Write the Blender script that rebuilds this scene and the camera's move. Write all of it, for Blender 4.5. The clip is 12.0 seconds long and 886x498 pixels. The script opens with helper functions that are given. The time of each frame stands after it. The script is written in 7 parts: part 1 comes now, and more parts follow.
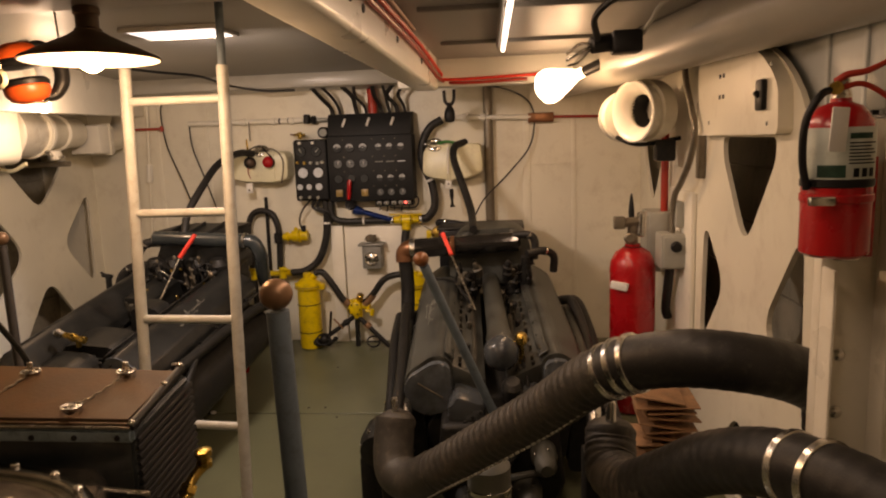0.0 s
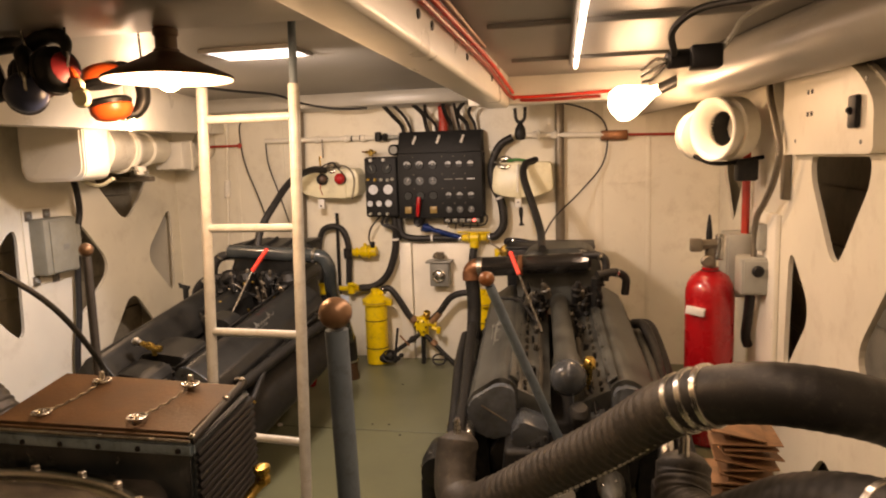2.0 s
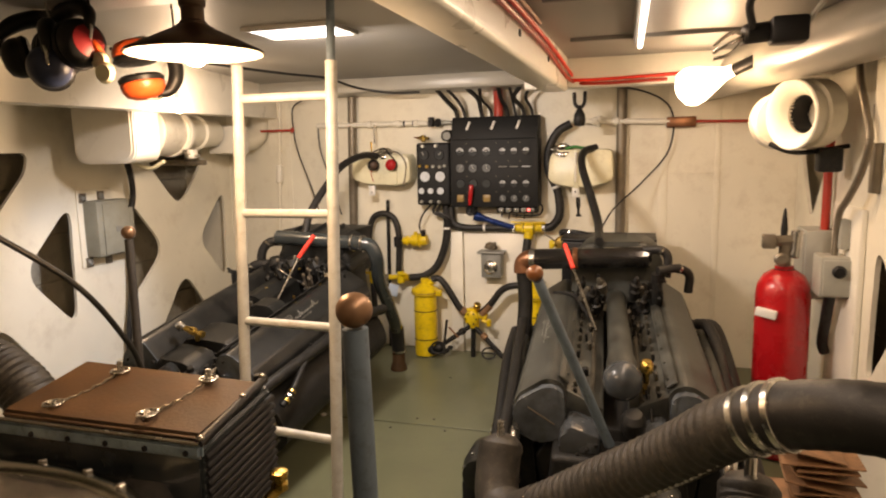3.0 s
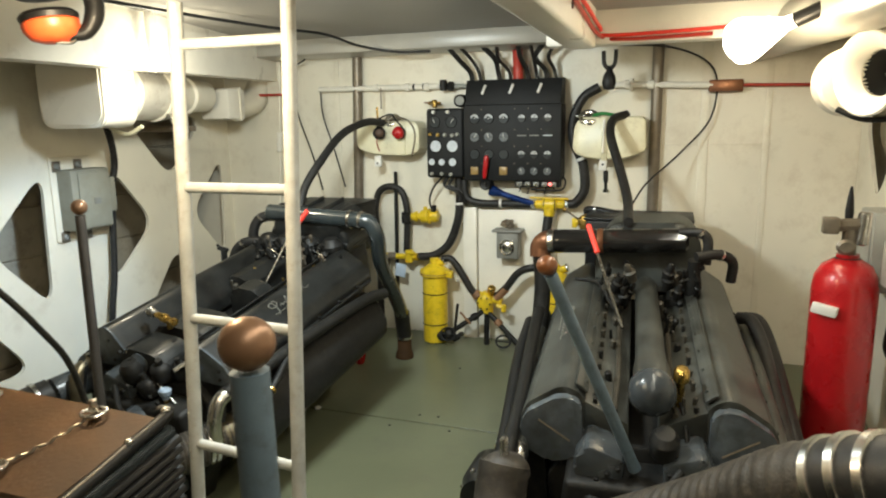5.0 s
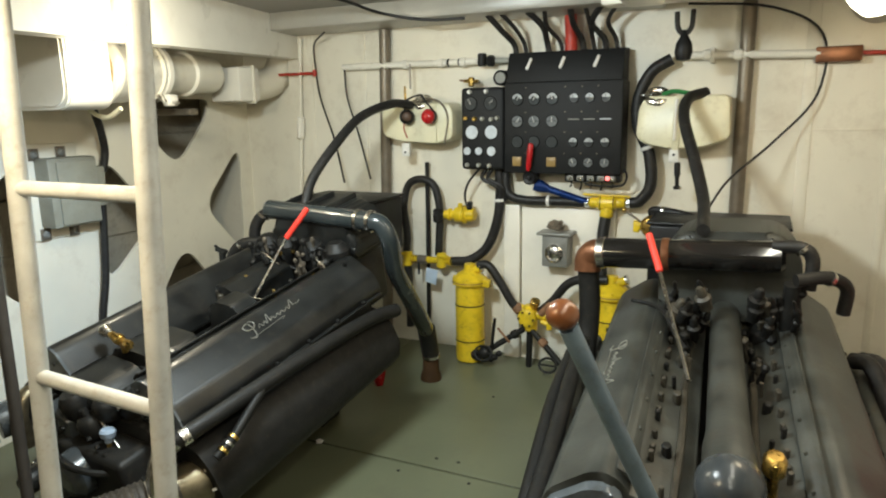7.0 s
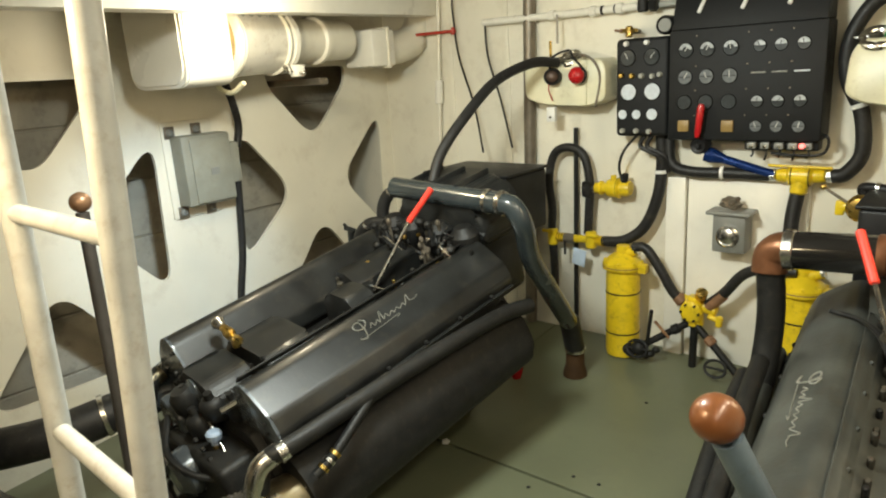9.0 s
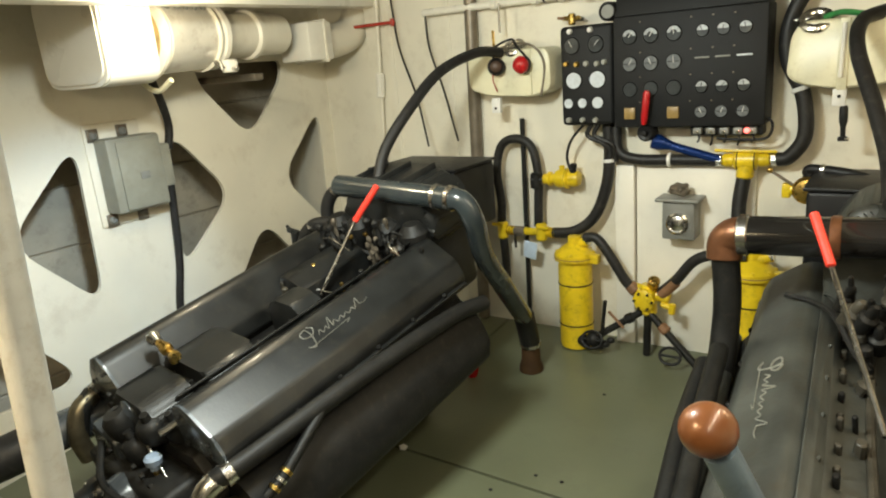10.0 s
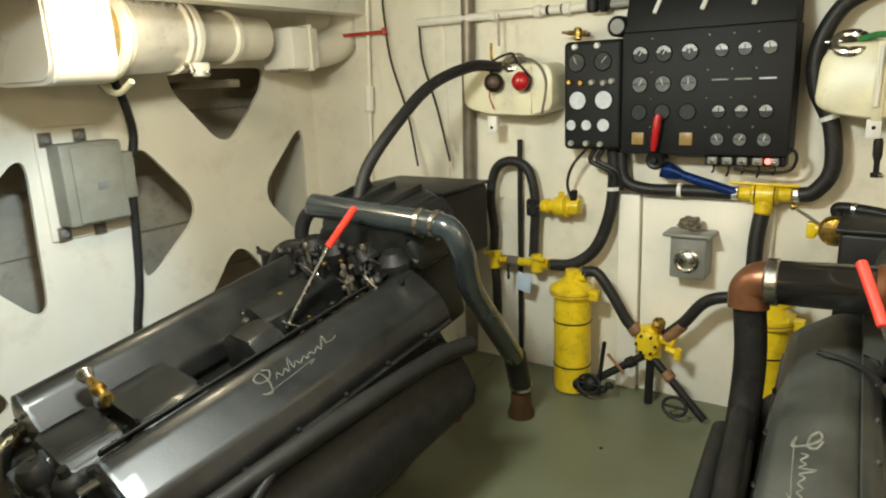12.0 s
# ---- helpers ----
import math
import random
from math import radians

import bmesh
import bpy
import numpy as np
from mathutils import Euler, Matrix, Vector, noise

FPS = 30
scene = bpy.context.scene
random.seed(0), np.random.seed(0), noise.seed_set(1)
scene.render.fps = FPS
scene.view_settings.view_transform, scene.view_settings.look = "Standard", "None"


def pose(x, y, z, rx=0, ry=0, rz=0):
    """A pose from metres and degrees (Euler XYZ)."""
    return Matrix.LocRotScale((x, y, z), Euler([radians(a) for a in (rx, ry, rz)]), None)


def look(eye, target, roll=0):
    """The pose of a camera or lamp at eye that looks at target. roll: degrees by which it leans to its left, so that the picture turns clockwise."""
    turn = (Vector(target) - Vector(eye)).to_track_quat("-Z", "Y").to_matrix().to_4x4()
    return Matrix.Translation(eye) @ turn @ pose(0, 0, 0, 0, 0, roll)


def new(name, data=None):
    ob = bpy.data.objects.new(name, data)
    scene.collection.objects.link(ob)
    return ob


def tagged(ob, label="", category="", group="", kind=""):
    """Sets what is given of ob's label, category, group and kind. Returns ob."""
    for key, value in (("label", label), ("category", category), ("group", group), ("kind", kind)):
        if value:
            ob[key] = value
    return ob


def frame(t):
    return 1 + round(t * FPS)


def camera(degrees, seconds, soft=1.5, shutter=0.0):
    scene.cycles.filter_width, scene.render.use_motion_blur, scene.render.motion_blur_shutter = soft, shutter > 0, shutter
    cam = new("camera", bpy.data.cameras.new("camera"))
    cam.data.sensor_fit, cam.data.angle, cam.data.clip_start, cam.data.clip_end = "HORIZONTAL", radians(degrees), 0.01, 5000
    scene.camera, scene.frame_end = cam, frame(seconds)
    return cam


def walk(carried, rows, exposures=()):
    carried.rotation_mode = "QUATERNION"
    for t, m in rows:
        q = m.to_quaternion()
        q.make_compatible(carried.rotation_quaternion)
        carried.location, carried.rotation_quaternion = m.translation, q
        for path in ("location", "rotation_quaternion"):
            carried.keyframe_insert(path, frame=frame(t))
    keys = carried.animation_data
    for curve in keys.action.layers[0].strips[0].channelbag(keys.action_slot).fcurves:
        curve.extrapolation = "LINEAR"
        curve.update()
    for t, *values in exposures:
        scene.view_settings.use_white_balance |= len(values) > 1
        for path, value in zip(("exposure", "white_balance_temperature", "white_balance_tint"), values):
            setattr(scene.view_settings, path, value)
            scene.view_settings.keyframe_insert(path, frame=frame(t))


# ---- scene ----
cam = camera(66.7, 12.0, soft=2.0, shutter=0.4)
PATH = [
    (0, (0.285, 0.428, 1.369), (0.09, 2.392, 1.051), -2.1),
    (0.5, (0.288, 0.427, 1.368), (0.114, 2.396, 1.068), -2.1),
    (1, (0.284, 0.433, 1.37), (-0.021, 2.388, 1.078), -1.8),
    (1.5, (0.287, 0.446, 1.373), (-0.079, 2.391, 1.083), -2.0),
    (2, (0.294, 0.467, 1.37), (-0.106, 2.409, 1.109), -1.8),
    (2.5, (0.294, 0.517, 1.367), (-0.184, 2.441, 1.104), -1.4),
    (3, (0.305, 0.616, 1.355), (-0.264, 2.511, 1.066), -1.2),
    (3.5, (0.309, 0.688, 1.352), (-0.343, 2.553, 1.045), 1.3),
    (3.7, (0.297, 0.713, 1.357), (-0.37, 2.57, 1.031), -0.3),
    (5.3, (0.271, 1.108, 1.326), (-0.37, 2.964, 0.949), -0.9),
    (5.5, (0.259, 1.175, 1.324), (-0.403, 3.027, 0.948), -1.9),
    (6, (0.238, 1.325, 1.316), (-0.389, 3.194, 0.968), -4.0),
    (6.5, (0.260, 1.507, 1.311), (-0.480, 3.332, 0.936), -2.5),
    (6.7, (0.263, 1.553, 1.295), (-0.527, 3.35, 0.912), -1.5),
    (8.3, (0.231, 1.913, 1.325), (-0.802, 3.547, 0.814), -3.4),
    (8.5, (0.225, 1.928, 1.327), (-0.891, 3.5, 0.794), -2.4),
    (9, (0.179, 1.992, 1.336), (-1.063, 3.472, 0.819), -3.7),
    (9.5, (0.142, 2.036, 1.328), (-1.013, 3.588, 0.82), -5.2),
    (10, (0.12, 2.056, 1.322), (-0.996, 3.625, 0.781), -4.9),
    (10.5, (0.098, 2.061, 1.318), (-0.996, 3.649, 0.789), -3.7),
    (11, (0.08, 2.096, 1.31), (-1.074, 3.654, 0.818), -3.3),
    (11.5, (0.054, 2.177, 1.301), (-1.095, 3.739, 0.811), -3.1),
    (12, (-0.002, 2.278, 1.29), (-1.106, 3.873, 0.804), -2.6),
]
# the phone's exposure and white balance drift on the way
EXPOSE = [
    (0.0, -0.92, 9300, 32), (0.5, -0.36, 9300, 32), (2.0, -0.22, 9300, 32), (3.0, -0.10, 8200, 24), (3.7, 0.03, 6800, 10), (5.3, 0.04, 6200, 2),
    (6.7, -0.01, 6050, 2), (8.5, 0.14, 6700, 1), (12.0, 0.08, 6700, 1),
]
walk(cam, [(t, look(eye, target, roll)) for t, eye, target, roll in PATH], EXPOSE)

# ---- world and lights ----
world = bpy.data.worlds.new("world")
world.use_nodes = True
world.node_tree.nodes["Background"].inputs[0].default_value = (0.8, 0.8, 0.8, 1)
world.node_tree.nodes["Background"].inputs[1].default_value = 0.006
scene.world = world


def lamp(name, kind, where, watts, colour, size=0.05, aim=None):
    data = bpy.data.lights.new(name, kind)
    data.energy, data.color = watts, colour
    if kind == "AREA":
        data.size = size
    else:
        data.shadow_soft_size = size
    ob = new(name, data)
    ob.matrix_world = look(where, aim) if aim else Matrix.Translation(where)
    return ob


WARM, COOL = (1.0, 0.76, 0.49), (0.93, 0.96, 0.95)
lamp("shade_bulb_light", "POINT", (-0.665, 1.95, 1.520), 20.5, WARM, 0.03)
lamp("caged_bulb_light", "POINT", (0.60, 3.68, 1.560), 7, WARM, 0.03)
lamp("bare_bulb_light", "POINT", (-1.745, 3.40, 1.525), 11, (1.0, 0.86, 0.66), 0.04)
hatch = lamp("hatch_daylight", "AREA", (-0.87, 2.90, 1.775), 52, COOL, 0.28, (-0.80, 3.85, 0.2))
beam = lamp("hatch_beam", "SPOT", (-0.87, 2.85, 1.765), 130, (0.52, 0.72, 1.0), 0.06, (-2.53, 3.40, 0.66))
beam.data.spot_size, beam.data.spot_blend = radians(34), 0.8
tube_light = lamp("strip_light", "AREA", (0.305, 2.25, 1.744), 16, (1.0, 0.88, 0.72), 0.05)
tube_light.data.shape, tube_light.data.size_y = "RECTANGLE", 2.8

# ---- materials ----


def material(name, colour, rough=0.5, metal=0.0, vary=0.15, scale=6.0, bump=0.1, grime=None, grime_amount=0.3, coat=0.0, gloss=0.5):
    """A painted, bare or rubber surface: tint at two scales, stains, fine relief."""
    m = bpy.data.materials.new(name)
    m.use_nodes = True
    nt = m.node_tree
    bsdf = nt.nodes["Principled BSDF"]
    tc = nt.nodes.new("ShaderNodeTexCoord")
    geo = nt.nodes.new("ShaderNodeNewGeometry")
    big = nt.nodes.new("ShaderNodeTexNoise")
    big.inputs["Scale"].default_value, big.inputs["Detail"].default_value = scale, 4
    fine = nt.nodes.new("ShaderNodeTexNoise")
    fine.inputs["Scale"].default_value, fine.inputs["Detail"].default_value = scale * 14, 3
    nt.links.new(geo.outputs["Position"], big.inputs["Vector"])
    nt.links.new(geo.outputs["Position"], fine.inputs["Vector"])
    ramp = nt.nodes.new("ShaderNodeMapRange")
    ramp.inputs["From Min"].default_value, ramp.inputs["From Max"].default_value = 0.3, 0.7
    ramp.inputs["To Min"].default_value, ramp.inputs["To Max"].default_value = 1 - vary, 1 + vary
    nt.links.new(big.outputs["Fac"], ramp.inputs["Value"])
    mul = nt.nodes.new("ShaderNodeMix")
    mul.data_type, mul.blend_type = "RGBA", "MULTIPLY"
    mul.inputs["Factor"].default_value = 1.0
    mul.inputs["A"].default_value = (*colour, 1)
    nt.links.new(ramp.outputs["Result"], mul.inputs["B"])
    out = mul.outputs["Result"]
    if grime:
        spots = nt.nodes.new("ShaderNodeMapRange")
        spots.inputs["From Min"].default_value, spots.inputs["From Max"].default_value = 0.52, 0.74
        spots.inputs["To Max"].default_value = grime_amount
        mixn = nt.nodes.new("ShaderNodeTexNoise")
        mixn.inputs["Scale"].default_value, mixn.inputs["Detail"].default_value = scale * 2.3, 6
        mixn.inputs["Roughness"].default_value = 0.7
        nt.links.new(geo.outputs["Position"], mixn.inputs["Vector"])
        nt.links.new(mixn.outputs["Fac"], spots.inputs["Value"])
        mix = nt.nodes.new("ShaderNodeMix")
        mix.data_type = "RGBA"
        mix.inputs["B"].default_value = (*grime, 1)
        nt.links.new(spots.outputs["Result"], mix.inputs["Factor"])
        nt.links.new(out, mix.inputs["A"])
        out = mix.outputs["Result"]
    nt.links.new(out, bsdf.inputs["Base Color"])
    rr = nt.nodes.new("ShaderNodeMapRange")
    rr.inputs["To Min"].default_value, rr.inputs["To Max"].default_value = max(0.02, rough - 0.10), min(1, rough + 0.10)
    nt.links.new(big.outputs["Fac"], rr.inputs["Value"])
    nt.links.new(rr.outputs["Result"], bsdf.inputs["Roughness"])
    bsdf.inputs["Metallic"].default_value = metal
    bsdf.inputs["Coat Weight"].default_value = coat
    bsdf.inputs["Specular IOR Level"].default_value = gloss
    if bump:
        bn = nt.nodes.new("ShaderNodeBump")
        bn.inputs["Strength"].default_value, bn.inputs["Distance"].default_value = bump, 0.004
        add = nt.nodes.new("ShaderNodeMath")
        nt.links.new(big.outputs["Fac"], add.inputs[0])
        nt.links.new(fine.outputs["Fac"], add.inputs[1])
        nt.links.new(add.outputs[0], bn.inputs["Height"])
        nt.links.new(bn.outputs["Normal"], bsdf.inputs["Normal"])
    return m


def glow(name, colour, strength):
    m = bpy.data.materials.new(name)
    m.use_nodes = True
    b = m.node_tree.nodes["Principled BSDF"]
    b.inputs["Base Color"].default_value = (*colour, 1)
    b.inputs["Emission Color"].default_value = (*colour, 1)
    b.inputs["Emission Strength"].default_value = strength
    return m


WHITE = material("white_paint", (0.80, 0.755, 0.63), 0.42, vary=0.06, scale=2.5, bump=0.12, grime=(0.42, 0.34, 0.23), grime_amount=0.33)
WHITE_CLEAN = material("white_gloss_paint", (0.83, 0.795, 0.70), 0.3, vary=0.04, scale=5, bump=0.06, grime=(0.5, 0.45, 0.36), grime_amount=0.15)
LADDER_WHITE = material("chipped_white_paint", (0.52, 0.54, 0.53), 0.4, vary=0.12, scale=20, bump=0.1, grime=(0.3, 0.26, 0.2), grime_amount=0.5)
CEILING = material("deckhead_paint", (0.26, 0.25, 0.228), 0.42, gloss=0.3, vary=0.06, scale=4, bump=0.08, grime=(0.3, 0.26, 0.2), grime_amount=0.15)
CREAM = material("cream_tank_paint", (0.74, 0.70, 0.50), 0.35, vary=0.06, scale=10, bump=0.08, grime=(0.4, 0.32, 0.16), grime_amount=0.35)
ENGINE = material("dark_grey_enamel", (0.0125, 0.0132, 0.0128), 0.37, vary=0.45, scale=9, bump=0.08, grime=(0.036, 0.031, 0.023), grime_amount=0.6, coat=0.1, gloss=0.42)
ENGINE_BLUE = material("blue_grey_enamel", (0.052, 0.060, 0.067), 0.25, vary=0.25, scale=12, bump=0.1, grime=(0.07, 0.06, 0.05), grime_amount=0.5)
ENGINE_DARK = material("oily_black_iron", (0.011, 0.011, 0.0105), 0.5, gloss=0.3, vary=0.3, scale=20, bump=0.2, grime=(0.042, 0.035, 0.025), grime_amount=0.5)
RUBBER = material("black_rubber", (0.014, 0.0135, 0.013), 0.5, gloss=0.4, vary=0.15, scale=16, bump=0.12, grime=(0.09, 0.08, 0.065), grime_amount=0.35)
CLOTH_HOSE = material("brown_black_wrapped_hose", (0.036, 0.031, 0.025), 0.52, vary=0.4, scale=16, bump=0.35, grime=(0.15, 0.125, 0.09), grime_amount=0.5)
FLOOR = material("grey_green_deck_paint", (0.134, 0.143, 0.088), 0.33, vary=0.12, scale=2.2, bump=0.06, grime=(0.10, 0.095, 0.07), grime_amount=0.4)
FLOOR_DARK = material("bilge_shadow_steel", (0.03, 0.03, 0.028), 0.7, vary=0.2, scale=8)
YELLOW = material("yellow_enamel", (0.74, 0.53, 0.020), 0.33, vary=0.15, scale=14, bump=0.1, grime=(0.16, 0.09, 0.02), grime_amount=0.5)
RED = material("red_enamel", (0.43, 0.010, 0.014), 0.28, vary=0.08, scale=12, bump=0.04, coat=0.3)
DARK_RED = material("dull_dark_red_plastic", (0.17, 0.010, 0.014), 0.4, vary=0.12, scale=18, bump=0.04)
RED_PIPE = material("red_pipe_paint", (0.42, 0.035, 0.02), 0.4, vary=0.15, scale=18, bump=0.08)
RED_TAPE = material("bright_red_sleeve", (0.85, 0.05, 0.03), 0.45, vary=0.08, scale=30, bump=0.1)
COPPER = material("dull_copper", (0.20, 0.085, 0.04), 0.36, 0.6, vary=0.2, scale=30, bump=0.08, grime=(0.2, 0.1, 0.06), grime_amount=0.5)
WOOD_KNOB = material("varnished_knob", (0.18, 0.065, 0.022), 0.30, 0.1, vary=0.12, scale=14, bump=0.01, coat=0.4)
BRASS = material("brass", (0.62, 0.42, 0.12), 0.28, 1.0, vary=0.15, scale=40, bump=0.08)
STEEL = material("bright_clamp_steel", (0.62, 0.60, 0.56), 0.25, 1.0, vary=0.12, scale=40, bump=0.05)
GREY_STEEL = material("painted_grey_steel", (0.22, 0.22, 0.20), 0.42, 0.1, vary=0.1, scale=14, bump=0.1, grime=(0.18, 0.16, 0.12), grime_amount=0.3)
PALE_GREY = material("pale_grey_box_paint", (0.36, 0.36, 0.32), 0.4, 0.0, vary=0.08, scale=12, bump=0.08, grime=(0.3, 0.27, 0.2), grime_amount=0.25)
JUNCTION_GREY = material("dusty_grey_box_paint", (0.27, 0.265, 0.215), 0.42, 0.0, vary=0.1, scale=12, bump=0.1, grime=(0.2, 0.17, 0.12), grime_amount=0.35)
# base colour raised to pale blue in place of the edge's gloss reflection
SHEEN_EDGE = material("pale_sheen_edge_metal", (0.25, 0.34, 0.39), 0.22, 0.2, vary=0.35, scale=14, bump=0.12, grime=(0.05, 0.06, 0.065), grime_amount=0.6)
GLOSS_BLUE = material("gloss_blue_black_enamel", (0.028, 0.035, 0.037), 0.24, vary=0.3, scale=8, bump=0.06, coat=0.5, grime=(0.05, 0.055, 0.05), grime_amount=0.5)
DUCT_METAL = material("pale_polished_sleeve", (0.80, 0.77, 0.69), 0.24, 0.4, vary=0.1, scale=8, bump=0.06, grime=(0.30, 0.20, 0.12), grime_amount=0.4)
LEVER = material("worn_lever_paint", (0.135, 0.185, 0.23), 0.42, 0.1, vary=0.15, scale=18, bump=0.1, grime=(0.05, 0.045, 0.04), grime_amount=0.4)
PANEL = material("black_crackle_paint", (0.0095, 0.010, 0.0105), 0.55, gloss=0.3, vary=0.15, scale=40, bump=0.25)
DIAL = material("dial_face", (0.045, 0.05, 0.052), 0.2, vary=0.2, scale=60, bump=0.0)
DIAL_MID = material("glazed_dial_face", (0.16, 0.17, 0.175), 0.22, vary=0.25, scale=60, bump=0.0)
DIAL_BRIGHT = material("pale_dial_face", (0.60, 0.64, 0.68), 0.2, vary=0.1, scale=60, bump=0.0)
BLACK = material("black_plastic", (0.009, 0.009, 0.0095), 0.45, gloss=0.3, vary=0.1, scale=20, bump=0.1)
SCRIPT = material("faded_silver_paint", (0.155, 0.15, 0.13), 0.4, 0.2, vary=0.3, scale=60, bump=0.0)
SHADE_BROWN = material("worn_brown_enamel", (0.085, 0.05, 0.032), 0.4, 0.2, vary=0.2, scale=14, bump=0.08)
SCRIPT_PALE = material("pale_silver_paint", (0.25, 0.25, 0.22), 0.35, 0.2, vary=0.3, scale=60, bump=0.0)
DIAL_SCALE = material("dial_scale_print", (0.40, 0.42, 0.43), 0.35, vary=0.35, scale=90, bump=0.0)
GREEN = material("green_cord", (0.03, 0.20, 0.05), 0.6, vary=0.2, scale=40)
PALE_BLUE = material("pale_blue_tag", (0.55, 0.66, 0.80), 0.5, vary=0.08, scale=20)
# the blue-grey tint stands in for cool daylight on the lining
PALE_LINING = material("daylight_tinted_lining_paint", (0.56, 0.59, 0.58), 0.4, vary=0.06, scale=4, bump=0.08, grime=(0.36, 0.30, 0.22), grime_amount=0.3)
# lighter ENGINE_BLUE: the light these plates catch is in the colour
END_PLATE = material("lightened_worn_blue_grey", (0.085, 0.100, 0.115), 0.24, vary=0.35, scale=14, bump=0.12, grime=(0.05, 0.045, 0.04), grime_amount=0.5, coat=0.2)
CUP_BLUE = material("pale_blue_cap", (0.30, 0.38, 0.50), 0.35, vary=0.1, scale=30, bump=0.05)
VALLEY = material("greasy_brown_casting", (0.052, 0.046, 0.034), 0.45, vary=0.4, scale=16, bump=0.25, grime=(0.018, 0.014, 0.010), grime_amount=0.6)
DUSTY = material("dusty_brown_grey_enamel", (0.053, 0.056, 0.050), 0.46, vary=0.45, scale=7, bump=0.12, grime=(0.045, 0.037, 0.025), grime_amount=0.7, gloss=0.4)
KNOB_TAN = material("rubbed_copper_ball", (0.27, 0.155, 0.09), 0.36, 0.5, vary=0.15, scale=14, bump=0.02)
GLOSS_BLACK = material("gloss_black_enamel", (0.014, 0.013, 0.012), 0.14, 0.2, vary=0.2, scale=6, bump=0.03, coat=0.8)
BURNISHED = material("burnished_dark_metal", (0.42, 0.42, 0.40), 0.20, 1.0, vary=0.3, scale=10, bump=0.05)
# girder cream taken well down, so the colour carries the shade overhead
GIRDER = material("shade_darkened_girder_cream", (0.36, 0.345, 0.30), 0.32, vary=0.08, scale=4, bump=0.10, grime=(0.35, 0.30, 0.22), grime_amount=0.3)
LEVER_DARK = material("bare_dark_lever_steel", (0.055, 0.050, 0.046), 0.45, 0.2, vary=0.2, scale=16, bump=0.08)
OCHRE = material("ochre_sealing_ring", (0.30, 0.21, 0.07), 0.5, vary=0.3, scale=30, bump=0.1)
AMBER = material("amber_lens", (0.30, 0.20, 0.07), 0.35, vary=0.15, scale=60)
NEAR_METAL = material("oily_pinkish_steel", (0.42, 0.385, 0.35), 0.24, 0.85, vary=0.35, scale=9, bump=0.06, grime=(0.12, 0.09, 0.07), grime_amount=0.5)
TARNISHED = material("tarnished_bronze_grey", (0.20, 0.17, 0.11), 0.34, 0.8, vary=0.35, scale=18, bump=0.1, grime=(0.08, 0.07, 0.05), grime_amount=0.5)
BLUE = material("anodised_blue", (0.008, 0.035, 0.17), 0.25, 0.5, vary=0.1, scale=30)
BROWN_TOP = material("rusty_brown_lid", (0.056, 0.029, 0.012), 0.55, 0.0, gloss=0.25, vary=0.35, scale=9, bump=0.15, grime=(0.05, 0.03, 0.02), grime_amount=0.5)
HULL = material("hull_planking", (0.42, 0.38, 0.30), 0.6, vary=0.2, scale=5, bump=0.25, grime=(0.12, 0.1, 0.08), grime_amount=0.5)
PIPE_GREY = material("galvanised_pipe", (0.20, 0.17, 0.13), 0.4, 0.5, vary=0.15, scale=20, bump=0.1)
LABEL_WHITE = material("paper_label", (0.75, 0.74, 0.70), 0.5, vary=0.05, scale=30)
EXT_LABEL = material("worn_grey_green_label", (0.50, 0.55, 0.50), 0.4, vary=0.12, scale=30, bump=0.03, grime=(0.3, 0.33, 0.3), grime_amount=0.4)
GREEN_PRINT = material("faded_green_print", (0.03, 0.09, 0.06), 0.5, vary=0.3, scale=60, bump=0.0)
ORANGE = material("orange_red_plastic", (0.75, 0.11, 0.03), 0.4, vary=0.08, scale=30)
NAVY = material("navy_plastic", (0.02, 0.03, 0.07), 0.4, vary=0.1, scale=30)
RUST_FIN = material("rusty_fins", (0.27, 0.145, 0.075), 0.6, 0.2, vary=0.3, scale=18, bump=0.25, grime=(0.10, 0.06, 0.04), grime_amount=0.6)
BULB = glow("warm_bulb", (1.0, 0.80, 0.52), 45)
# weaker glow for the bulb mesh that also stands in for glare
BULB_GLARE = glow("warm_bulb_with_glare", (1.0, 0.84, 0.60), 14)
TUBE = glow("strip_tube", (1.0, 0.95, 0.86), 7)
DAY = glow("daylight_pane", (0.84, 0.91, 1.0), 3.5)
LED = glow("red_led", (1.0, 0.16, 0.14), 3)

# ---- modelling helpers ----


BASES = {}


def part(name, bm, mat, parent=None, label="", smooth=True):
    """Links a bmesh, made in world places, as one mesh object, under its thing if one is given."""
    base = BASES[parent.name] if parent else Vector()
    bmesh.ops.recalc_face_normals(bm, faces=bm.faces)
    bmesh.ops.translate(bm, verts=bm.verts, vec=-base)
    me = bpy.data.meshes.new(name)
    bm.to_mesh(me)
    bm.free()
    me.materials.append(mat)
    if smooth:
        me.shade_smooth()
        me.set_sharp_from_angle(angle=radians(38))
    ob = new(name, me)
    if parent:
        ob.parent = parent
    else:
        ob.location = base
    if label:
        ob["label"] = label
    BASES[ob.name] = base
    return ob


def thing(name, base, label, category, group="", kind=""):
    e = new(name)
    e.empty_display_size = 0.05
    e.location = base
    BASES[e.name] = Vector(base)
    return tagged(e, label, category, group, kind)


